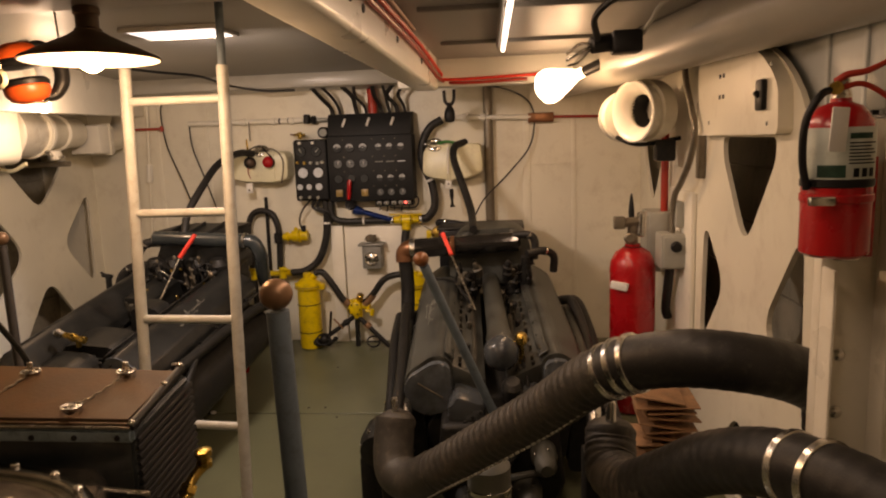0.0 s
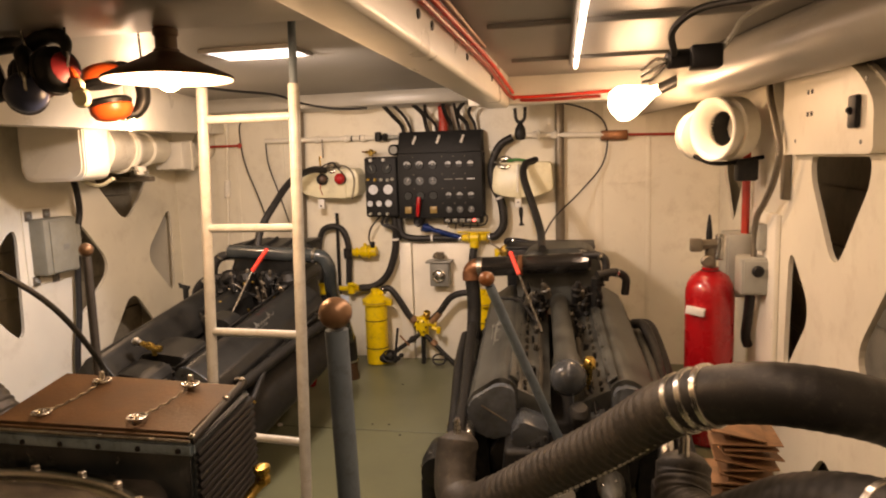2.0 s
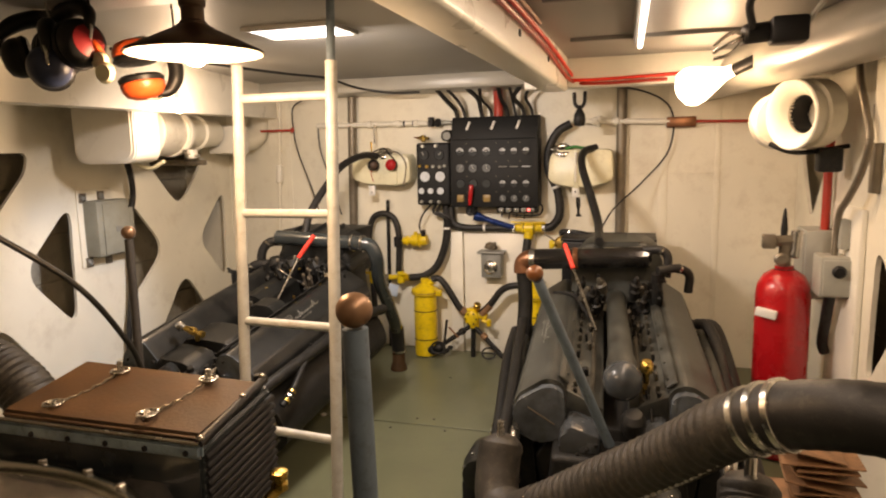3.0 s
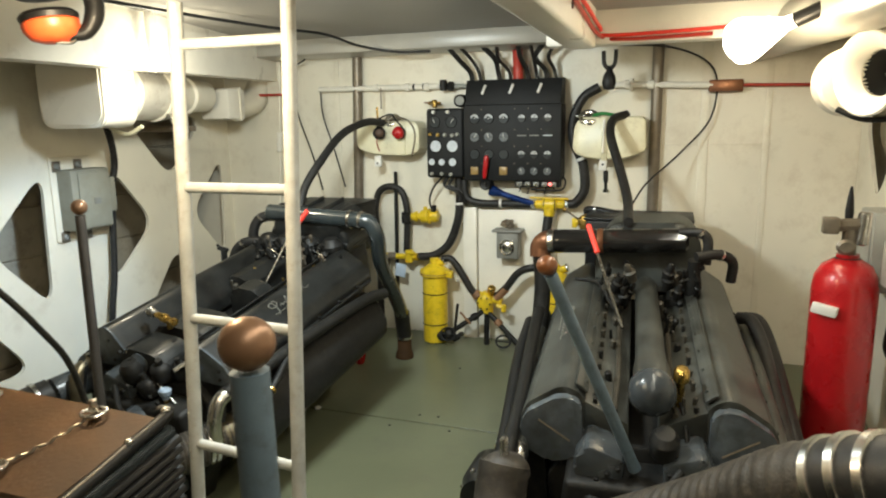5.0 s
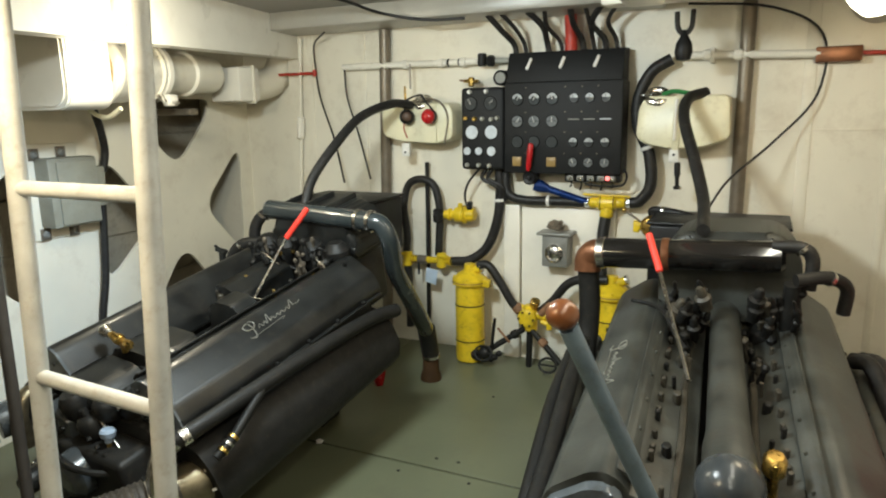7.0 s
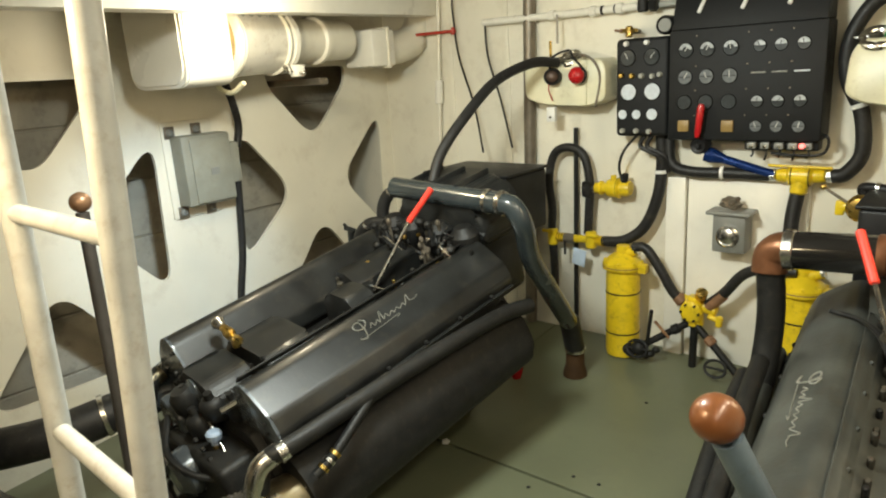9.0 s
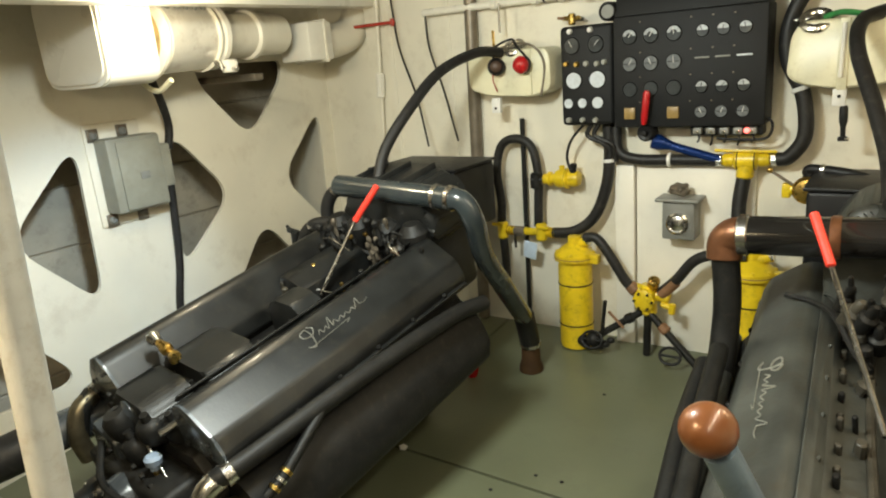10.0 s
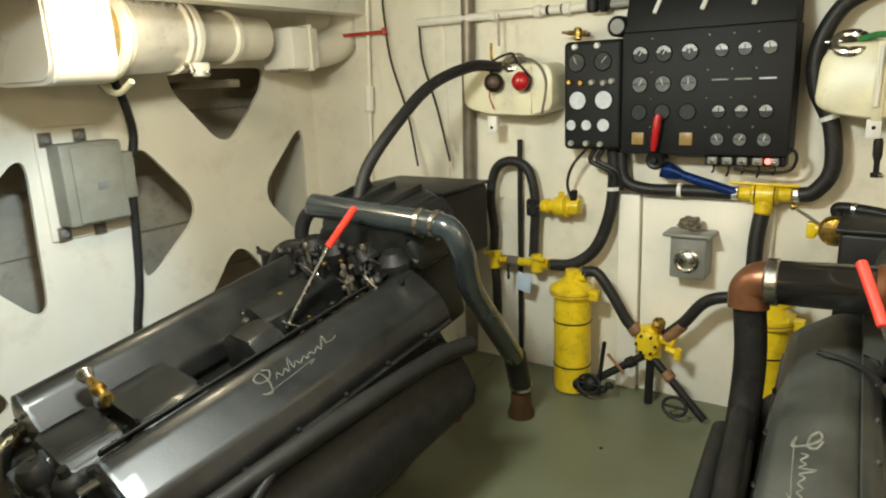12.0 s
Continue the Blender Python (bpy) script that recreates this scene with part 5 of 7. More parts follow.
        log = add("exhaust_log", prism([(p.x, p.y) for p in rounded([(0.300 * s, 0.385), (0.385 * s, 0.372), (0.440 * s, 0.300), (0.458 * s, 0.20 + low * 0.4), (0.455 * s, 0.12 + low), (0.39 * s, 0.05 + low), (0.28 * s, 0.04 + low)], 0.045, 5)], 0.0, tip, ID), ENGINE_DARK)
        add("log_end", prism([(p.x, p.y) for p in rounded([(0.305 * s, 0.372), (0.380 * s, 0.360), (0.428 * s, 0.296), (0.446 * s, 0.20 + low * 0.4), (0.440 * s, 0.13 + low), (0.38 * s, 0.062 + low), (0.29 * s, 0.052 + low)], 0.045, 5)], tip - 0.005, tip + 0.025, ID, 0.008), ENGINE_DARK, log)
        du, dw, back_w = (0.008 * s, 0.034, 0.060) if left else (0, 0, 0)
        line = add("water_pipe", sweep([(0.360 * s, -0.10, 0.31 + dw), (0.362 * s, -0.06, 0.38 + dw), (0.385 * s + du, 0.04, 0.395 + dw), (0.405 * s + du, 0.40, 0.390 + dw), (0.430 * s, 0.78, 0.365 + dw), (0.44 * s, 0.94, 0.33 + dw)], 0.026, 14), ENGINE_DARK if left else paint)
        add("bright_elbow", sweep([(0.352 * s, -0.115, 0.22 + dw), (0.355 * s, -0.115, 0.30 + dw), (0.362 * s, -0.08, 0.372 + dw), (0.372 * s, -0.02, 0.390 + dw)], 0.028, 12), TARNISHED if left and s > 0 else STEEL, line)
        add("pipe_clip", lathe((0.374 * s + du, -0.015, 0.390 + dw), (0.385 * s + du, 0.04, 0.395 + dw), [(0.0295, -0.012), (0.0295, 0.012)], 14), STEEL, line)
        tail = add("bypass_pipe", sweep([(0.446 * s, 0.02, 0.285 + back_w), (0.452 * s, 0.07, 0.302 + back_w), (0.446 * s, 0.13, 0.325 + back_w), (0.412 * s + du, 0.25, 0.388 + dw)], 0.014, 10), ENGINE_DARK)
        for k in range(3):
            a = (0.451 * s, 0.040 + 0.022 * k, 0.292 + 0.0076 * k + back_w)
            add("brass_ring", lathe(a, (0.452 * s, 0.20 + 0.022 * k, 0.346 + 0.0076 * k + back_w), [(0.0175, 0), (0.0175, 0.010)], 12), BRASS if k != 1 else STEEL, tail)
    # rear: carburettor air horn, domed blower casing and black box
    def rear(u0, u1, v0, v1, w0, w1, r=0.02):
        return box((u0, v0, w0), (u1, v1, w1), r, 3)

    rng = random.Random(7 if left else 11)
    if left:
        aft("rear_case", rear(-0.22, 0.22, 0.92, 1.20, 0.28, 0.56, 0.03), ENGINE_DARK)
    else:
        for s in (-1, 1):
            add("rear_case", prism([(p.x, p.y) for p in rounded([(0.065 * s, 0.36), (0.070 * s, 0.52), (0.155 * s, 0.55), (0.165 * s, 0.36)], 0.02, 3)], 0.74, 1.0, ID, 0.008), ENGINE_DARK)
    for k in range(26 if left else 30):
        if left:
            u, v, w = rng.uniform(-0.26, 0.26), rng.uniform(0.82, 0.95), rng.uniform(0.53, 0.62)
        else:
            u, v, w = rng.uniform(0.075, 0.165) * (1 if k % 5 < 3 else -1), rng.uniform(0.50, 0.98), rng.uniform(0.50, 0.56)
            w += 0.05 * max(0, v - 0.75) / 0.23 - 0.022
        r = rng.uniform(0.007, 0.016)
        put = aft if left else add
        fit = put("fuel_fitting", lathe((u, v, w - 0.06), (u + rng.uniform(-0.05, 0.05), v + rng.uniform(-0.05, 0.02), w + 0.1), [(r, 0), (r, 0.04), (r * 0.7, 0.048), (r * 0.7, 0.07), (r * 1.1, 0.074), (r * 1.1, 0.086), (r * 0.5, 0.094), (0, 0.095)], 10), ENGINE_DARK if (k % 4 if left else k % 2) else (PIPE_GREY if left else VALLEY))
        if k % 3 == 0:
            put("fitting_nut", rod((u, v - r, w - 0.03), (u, v - r - 0.014, w - 0.03), 0.008, 6), BRASS if k % 2 and left else PIPE_GREY, fit)
    for k in range(9):
        u, v, w = rng.uniform(-0.24, 0.2), rng.uniform(0.80, 0.92), rng.uniform(0.53, 0.60)
        if not left:
            u = abs(u) * 0.5 + 0.07
        put = aft if left else add
        put("carburettor_linkage", sweep([(u, v, w), (u + rng.uniform(-0.04, 0.06), v - 0.02, w + rng.uniform(0, 0.06)), (u + rng.uniform(0.03, 0.12), v + rng.uniform(0, 0.06), w + rng.uniform(-0.03, 0.05))], 0.0045, 6), ENGINE_DARK if k % 3 or not left else STEEL)
    if left:
        dome_prof = rounded([(-0.24, 0.52), (-0.25, 0.62), (-0.17, 0.728), (0.12, 0.738), (0.19, 0.67), (0.20, 0.53)], 0.045, 4)
        aft("blower_casing", prism([(p.x, p.y) for p in dome_prof], 0.98, 1.21, ID, 0.03, 3), paint)
        for u in (-0.12, 0.0, 0.12):
            aft("casing_rib", box((u - 0.006, 1.0, 0.70), (u + 0.006, 1.19, 0.752), 0.005), paint)
        x0, x1, y0, y1, z0, z1 = -1.80, -1.366, 4.26, 4.58, 0.62, 0.885
    else:
        dome_prof = rounded([(-0.03, 0.60), (-0.04, 0.80), (0.03, 0.893), (0.33, 0.903), (0.40, 0.82), (0.40, 0.60)], 0.05, 5)
        part("blower_casing", prism([(p.x, p.y) for p in dome_prof], 3.965, 4.27, ID, 0.03, 3), paint, e)
        x0, x1, y0, y1, z0, z1 = -0.12, 0.365, 4.28, 4.60, 0.60, 0.855
    part("black_box", box((x0, y0, z0), (x1, y1, z1), 0.012, 3), BLACK, e)
    part("box_lid", box((x0 - 0.01, y0 - 0.005, z1), (x1 + 0.01, y1 + 0.005, z1 + 0.012), 0.004), BLACK, e)
    if left:
        for u in (-0.18, -0.05, 0.09, 0.20):
            aft("carburettor", lathe((u, 0.95, 0.36), (u, 0.95, 1), [(0.05, 0), (0.055, 0.05), (0.035, 0.07), (0.035, 0.14), (0.055, 0.17), (0.055, 0.23), (0.03, 0.26)], 16), ENGINE_DARK)
        for u, v, w in ((-0.20, 0.90, 0.40), (0.15, 0.91, 0.43), (0.0, 0.93, 0.46)):
            aft("fuel_line", sweep([(u, v, w), (u + 0.05, v - 0.03, w + 0.05), (u + 0.12, v - 0.01, w + 0.02), (u + 0.16, v + 0.04, w - 0.06)], 0.008, 8), ENGINE_DARK)
        aft("fuel_line", sweep([(0.09, 0.93, 0.41), (0.13, 0.88, 0.45), (0.16, 0.87, 0.42)], 0.007, 8), STEEL)
    else:
        for k in range(34):
            u, v, w = rng.uniform(-0.17, 0.25), rng.uniform(0.98, 1.08), rng.uniform(0.44, 0.56)
            if abs(u - 0.02) < 0.05:
                continue
            r = rng.uniform(0.008, 0.022)
            aft("carburettor_fitting", lathe((u, v, w - 0.05), (u + rng.uniform(-0.08, 0.08), v - 0.04, w + 0.1), [(r, 0), (r, 0.03), (r * 1.25, 0.034), (r * 1.25, 0.046), (r * 0.7, 0.052), (r * 0.7, 0.075), (r * 0.4, 0.085), (0, 0.086)], 10), ENGINE_DARK if k % 5 else VALLEY)
        aft("intake_horn", lathe((0.20, 1.07, 0.42), (0.20, 1.07, 1), [(0.030, 0), (0.034, 0.05), (0.026, 0.09), (0.026, 0.15)], 16), ENGINE_DARK)
    # outboard bent hoses at the rear corner
    if left:
        bends = ([(0.20, 1.10, 0.66), (0.31, 1.06, 0.665), (0.35, 1.02, 0.60), (0.345, 1.0, 0.48)], [(0.22, 0.98, 0.57), (0.34, 0.93, 0.57), (0.40, 0.90, 0.50), (0.385, 0.88, 0.40)])
    else:
        bends = ([(0.14, 1.13, 0.665), (0.215, 1.11, 0.672), (0.247, 1.10, 0.64), (0.243, 1.08, 0.55)], [(0.20, 1.03, 0.60), (0.29, 1.07, 0.598), (0.345, 1.10, 0.555), (0.345, 1.10, 0.47)])
    for pts in bends:
        hose = aft("bent_hose", sweep(pts, 0.026 if left else 0.020, 12), RUBBER)
        aft("hose_clip", lathe(pts[1], pts[2], [(0.029 if left else 0.023, 0), (0.029 if left else 0.023, 0.012)], 14), STEEL, hose)
    return e, M


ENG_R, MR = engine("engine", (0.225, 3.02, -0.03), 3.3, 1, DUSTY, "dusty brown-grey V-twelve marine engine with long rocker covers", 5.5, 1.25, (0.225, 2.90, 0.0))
ENG_L, ML = engine("engine", (-1.525, 3.03, 0.0), -6.5, -1, ENGINE, "dark grey V-twelve marine engine with silver flourish on its cover", 11.3, 1.0, (-1.525, 3.03, 0.0))

# cross pipes at the rear of the engines, with elbows going down by the aisle
pipe_r = thing("cross_pipe", (0.0, 3.87, 0.78), "dark coolant cross pipe with copper elbow", "pipe", "coolant cross pipes")
part("tube", rod((-0.235, 3.900, 0.812), (0.345, 3.905, 0.838), 0.051, 20), GLOSS_BLACK, pipe_r)
part("elbow", sweep([(-0.222, 3.912, 0.812), (-0.248, 3.915, 0.806), (-0.268, 3.918, 0.782), (-0.268, 3.912, 0.740)], 0.046, 18), COPPER, pipe_r, "dull copper elbow")
part("down_pipe", sweep([(-0.266, 3.914, 0.750), (-0.256, 3.91, 0.62), (-0.258, 3.88, 0.48), (-0.262, 3.80, 0.36)], 0.037, 16), ENGINE_DARK, pipe_r)
part("clamp", lathe((-0.232, 3.9, 0.8122), (0.345, 3.905, 0.838), [(0.051, 0), (0.0545, 0.003), (0.0545, 0.025), (0.051, 0.028)], 20), STEEL, pipe_r)
part("clamp", lathe((-0.02, 3.902, 0.8217), (0.345, 3.905, 0.838), [(0.051, 0), (0.054, 0.003), (0.054, 0.022), (0.051, 0.025)], 20), COPPER, pipe_r)
pipe_l = thing("cross_pipe", (-1.3, 3.85, 0.85), "dark coolant cross pipe bending down to the floor", "pipe", "coolant cross pipes")
part("tube", rod((-1.62, 3.86, 0.905), (-1.11, 3.85, 0.880), 0.040, 18), GLOSS_BLUE, pipe_l)
part("down_pipe", sweep([(-1.11, 3.85, 0.880), (-1.07, 3.86, 0.870), (-1.042, 3.88, 0.80), (-1.060, 3.95, 0.667), (-1.066, 4.08, 0.51), (-1.078, 4.20, 0.38), (-1.098, 4.29, 0.30)], 0.037, 16), GLOSS_BLUE, pipe_l)
part("rubber_joint", rod((-1.096, 4.28, 0.32), (-1.122, 4.375, 0.15), 0.042), RUBBER, pipe_l)
part("floor_stub", lathe((-1.126, 4.382, floor_at(4.38)), (-1.122, 4.38, 0.3), [(0.052, 0), (0.050, 0.02), (0.040, 0.05), (0.039, 0.14)], 18), BROWN_TOP, pipe_l)
for x in (-1.10, -1.155):
    part("clamp", lathe((x, 3.852, 0.881 - (x + 1.11) * 0.05), (x - 0.1, 3.852, 0.885), [(0.040, 0), (0.044, 0.002), (0.044, 0.015), (0.040, 0.017)], 18), STEEL, pipe_l)
part("clamp", lathe((-1.121, 4.373, 0.155), (-1.124, 4.38, 0.1), [(0.045, 0), (0.045, 0.015)], 18), STEEL, pipe_l)
# hoses up to the expansion tanks
tagged(part("hose", sweep([(-1.485, 3.93, 0.90), (-1.485, 4.0, 1.02), (-1.45, 4.12, 1.15), (-1.42, 4.30, 1.275), (-1.37, 4.50, 1.335), (-1.335, 4.64, 1.33)], 0.021, 12), RUBBER), "black hose arching from the engine to the tank", "hose")
tagged(part("hose", sweep([(0.10, 3.95, 0.90), (0.09, 4.08, 0.93), (0.075, 4.20, 0.98), (0.03, 4.32, 1.10), (-0.03, 4.46, 1.25), (-0.03, 4.58, 1.33), (0.03, 4.66, 1.355)], 0.022, 12), RUBBER), "black hose arching from the engine to the tank", "hose")
# dip rods with red sleeves
for a, b, c in (((-1.335, 3.755, 0.935), (-1.405, 3.70, 0.82), (-1.49, 3.58, 0.585)), ((-0.05, 3.80, 0.905), (0.0, 3.715, 0.805), (0.13, 3.33, 0.62))):
    d = thing("dipstick", c, "thin steel dip rod with a bright red sleeve", "dipstick", "red-sleeved dip rods")
    part("sleeve", rod(a, b, 0.011), RED_TAPE, d, "bright red plastic sleeve")
    part("stem", rod(b, c, 0.006, 8), STEEL, d)
wire = thing("wire_clip", (-1.50, 3.56, 0.60), "bent bright wire clip on the engine", "wire")
part("wire", sweep([(-1.56, 3.60, 0.625), (-1.50, 3.58, 0.605), (-1.43, 3.58, 0.600)], 0.004, 6), STEEL, wire)
part("end", ball((-1.43, 3.58, 0.60), 0.006, n=8), STEEL, wire)
# paired hoses outboard of the right-hand engine and pipes beside its aisle flank
tagged(part("hose", sweep([(0.56, 4.0, 0.50), (0.605, 3.95, 0.505), (0.635, 3.8, 0.45), (0.645, 3.4, 0.37), (0.67, 2.9, 0.24), (0.715, 2.6, 0.15)], 0.026, 12), RUBBER), "thick black hose beside the engine", "hose")
tagged(part("hose", sweep([(0.59, 4.05, 0.49), (0.645, 4.0, 0.485), (0.68, 3.8, 0.40), (0.70, 3.4, 0.28), (0.72, 3.0, 0.15)], 0.026, 12), RUBBER), "thick black hose beside the engine", "hose")
for pts, r in (([(-0.245, 3.78, 0.53), (-0.225, 3.55, 0.49), (-0.175, 3.1, 0.41), (-0.145, 2.75, 0.365)], 0.024), ([(-0.285, 3.80, 0.47), (-0.265, 3.5, 0.42), (-0.215, 3.1, 0.33), (-0.18, 2.8, 0.27)], 0.027)):
    tagged(part("side_pipe", sweep(pts, r, 14), ENGINE_DARK), "dark pipe running along the engine flank", "pipe")
pump = thing("bilge_pump", (-0.24, 2.86, floor_at(2.86)), "small dark pump with bright nuts beside the engine", "pump")
part("body", lathe((-0.24, 2.88, 0.20), (-0.24, 2.0, 0.22), [(0.075, -0.12), (0.075, 0.0), (0.06, 0.03), (0.06, 0.07), (0, 0.08)], 18), ENGINE, pump)
part("stand", box((-0.31, 2.84, floor_at(2.84) - 0.001), (-0.17, 2.98, 0.16), 0.006), ENGINE_DARK, pump)
for k in range(6):
    a = 2 * math.pi * k / 6
    part("nut", rod((-0.24 + 0.066 * math.cos(a), 2.875, 0.20 + 0.066 * math.sin(a)), (-0.24 + 0.066 * math.cos(a), 2.86, 0.20 + 0.066 * math.sin(a)), 0.009, 6), STEEL, pump)
handle_red = thing("red_valve_handle", (-1.335, 4.24, floor_at(4.24)), "small red valve handle at floor level", "valve handle")
part("grip", lathe((-1.335, 4.24, floor_at(4.24)), (-1.30, 4.20, 0.5), [(0.02, 0), (0.028, 0.03), (0.034, 0.09), (0.026, 0.13), (0, 0.14)], 14), RED, handle_red)

lay = [MR @ Vector(q) for q in ((-0.29, 0.82, 0.57), (-0.22, 0.78, 0.580), (-0.173, 0.71, 0.590), (-0.131, 0.63, 0.56), (-0.097, 0.565, 0.55))]
tagged(part("cable", sweep(lay, 0.007, 8), RUBBER), "thin black cable lying over the rocker cover", "cable")

# left-hand engine: front hoses and fittings
lh = thing("exhaust_elbow", (-1.28, 2.92, 0.2), "flanged exhaust elbow with a ribbed brown-black hose", "exhaust elbow")
part("flange", lathe((-1.165, 2.985, 0.245), (-1.26, 2.77, 0.215), [(0.092, 0), (0.092, 0.016), (0.072, 0.022), (0.070, 0.13)], 28), TARNISHED, lh, "tarnished grey-gold flange")
for k in range(8):
    q = 2 * math.pi * k / 8
    c = frame_of((-1.165, 2.985, 0.245), (-1.26, 2.77, 0.215)) @ Vector((0.080 * math.cos(q), 0.080 * math.sin(q), 0.014))
    part("flange_bolt", rod(c, c + Vector((-0.008, -0.018, -0.002)), 0.008, 6), STEEL, lh)
part("hose", sweep([(-1.205, 2.89, 0.23), (-1.33, 2.68, 0.21), (-1.53, 2.51, 0.20), (-1.85, 2.40, 0.22), (-2.30, 2.36, 0.24)], 0.070, 18, 5, 0.0022, 0.016), CLOTH_HOSE, lh, "ribbed brown-black wrapped hose")
for d in (0.10, 0.14):
    part("clamp", lathe(Vector((-1.205, 2.89, 0.23)).lerp(Vector((-1.33, 2.68, 0.21)), d * 2), (-1.36, 2.63, 0.21), [(0.073, 0), (0.076, 0.002), (0.076, 0.015), (0.073, 0.017)], 24), STEEL, lh)
lo = thing("exhaust_elbow", (-2.0, 2.92, 0.3), "outboard exhaust elbow with pale flange and dark hose", "exhaust elbow")
part("flange", lathe((-1.93, 3.06, 0.33), (-2.05, 2.70, 0.28), [(0.080, 0), (0.080, 0.018), (0.060, 0.022), (0.060, 0.20)], 24), ENGINE_BLUE, lo)
part("hose", sweep([(-2.00, 2.86, 0.30), (-2.08, 2.66, 0.27), (-2.25, 2.45, 0.25), (-2.45, 2.30, 0.25)], 0.066, 18), RUBBER, lo)
part("clamp", lathe((-2.015, 2.82, 0.295), (-2.08, 2.66, 0.27), [(0.068, 0), (0.071, 0.002), (0.071, 0.016), (0.068, 0.018)], 24), STEEL, lo)
grease = thing("grease_cup", (-1.445, 2.885, 0.20), "small grease cup with a pale blue cap on brass", "grease cup")
part("cup", lathe((-1.441, 2.866, 0.350), (-1.441, 2.864, 1), [(0.012, 0), (0.012, 0.012), (0.021, 0.018), (0.024, 0.034), (0.018, 0.042), (0, 0.044)], 14), CUP_BLUE, grease, "pale blue screw cap")
part("base", lathe((-1.445, 2.885, 0.20), (-1.441, 2.866, 0.350), [(0.016, 0), (0.011, 0.02), (0.008, 0.10), (0.008, 0.151)], 10), BRASS, grease)
part("yoke", sweep([(-1.475, 2.862, 0.292), (-1.445, 2.850, 0.288), (-1.412, 2.862, 0.292)], 0.006, 8), BRASS, grease)
tagged(part("paint_flake", rod((-1.303, 3.702, -0.0225), (-1.302, 3.701, -0.0165), 0.017, 5), LABEL_WHITE), "pale flake of paint lying on the floor plate", "debris")
tap_l = thing("air_cock", (-1.95, 3.90, 0.66), "small grey air cock on the far cover", "valve")
part("body", merge(rod((-1.93, 3.90, 0.62), (-1.93, 3.90, 0.695), 0.016, 10), rod((-1.965, 3.90, 0.70), (-1.905, 3.90, 0.69), 0.012, 8)), ENGINE, tap_l)
part("lever", rod((-1.97, 3.90, 0.715), (-1.93, 3.89, 0.695), 0.007, 8), ENGINE, tap_l)

# ---- hoses in the right foreground ----
h1 = thing("exhaust_hose", (0.4, 2.3, 0.3), "large black exhaust hose, wrapped at one end, smooth beyond its clamps", "exhaust hose", "exhaust hoses")
part("cloth_elbow", sweep([(-0.145, 2.76, 0.36), (-0.15, 2.72, 0.28), (-0.135, 2.66, 0.205), (-0.06, 2.59, 0.205), (0.03, 2.525, 0.277)], 0.074, 22, 8, 0.0004, 0.05), CLOTH_HOSE, h1, "smooth taped cloth elbow")
part("wrapped_hose", sweep([(-0.02, 2.56, 0.235), (0.05, 2.51, 0.295), (0.19, 2.42, 0.42), (0.37, 2.28, 0.59), (0.48, 2.16, 0.722), (0.535, 2.103, 0.774)], 0.071, 22, 8, 0.0020, 0.030), CLOTH_HOSE, h1, "ribbed brown-black wrapped hose")
part("smooth_hose", sweep([(0.48, 2.16, 0.72), (0.56, 2.08, 0.795), (0.68, 1.99, 0.845), (0.82, 1.95, 0.845), (0.95, 1.99, 0.80), (1.05, 2.06, 0.72), (1.09, 2.12, 0.60)], 0.068, 22, 8, 0.0007, 0.035), RUBBER, h1)
for a, b in (((0.535, 2.103, 0.774), (0.575, 2.068, 0.804)), ((0.562, 2.079, 0.795), (0.60, 2.047, 0.821)), ((0.588, 2.057, 0.811), (0.63, 2.024, 0.833))):
    part("clamp", lathe(a, b, [(0.072, -0.008), (0.0755, -0.006), (0.0755, 0.007), (0.072, 0.009)], 26), STEEL, h1, "bright steel hose clamp")
seam = curve_points([(-0.16, 2.65, 0.135), (-0.06, 2.545, 0.148), (0.06, 2.455, 0.25), (0.20, 2.37, 0.365), (0.38, 2.235, 0.535), (0.49, 2.12, 0.672)], 12)
part("stitching", merge(*[rod(p, p.lerp(q, 0.62), 0.0046, 6) for p, q in zip(seam, seam[1:])]), LABEL_WHITE, h1, "pale stitched seam along the hose")
part("end_cone", lathe((-0.1445, 2.752, 0.335), (-0.143, 2.756, 0.6), [(0.0745, 0), (0.073, 0.018), (0.058, 0.040), (0.030, 0.056), (0, 0.058)], 22), CLOTH_HOSE, h1)
part("top_pin", lathe((-0.145, 2.75, 0.375), (-0.14, 2.74, 0.6), [(0.018, 0), (0.014, 0.02), (0.014, 0.065), (0.009, 0.075), (0, 0.075)], 12), STEEL, h1)
h2 = thing("exhaust_hose", (0.7, 2.0, 0.4), "large black exhaust hose with paired steel clamps", "exhaust hose", "exhaust hoses")
part("elbow", sweep([(0.575, 2.36, 0.50), (0.57, 2.33, 0.46), (0.565, 2.27, 0.42), (0.60, 2.18, 0.42), (0.66, 2.08, 0.47)], 0.074, 22, 6, 0.0018, 0.028), CLOTH_HOSE, h2)
part("smooth_hose", sweep([(0.62, 2.14, 0.44), (0.68, 2.04, 0.525), (0.74, 1.93, 0.615), (0.81, 1.77, 0.695), (0.89, 1.62, 0.72), (0.98, 1.46, 0.70), (1.08, 1.25, 0.62)], 0.071, 22, 8, 0.0007, 0.035), RUBBER, h2)
for a, b in (((0.835, 1.728, 0.706), (0.875, 1.65, 0.718)), ((0.866, 1.668, 0.716), (0.905, 1.59, 0.721))):
    part("clamp", lathe(a, b, [(0.0725, -0.008), (0.0765, -0.006), (0.0765, 0.008), (0.0725, 0.010)], 26), STEEL, h2, "bright steel hose clamp")
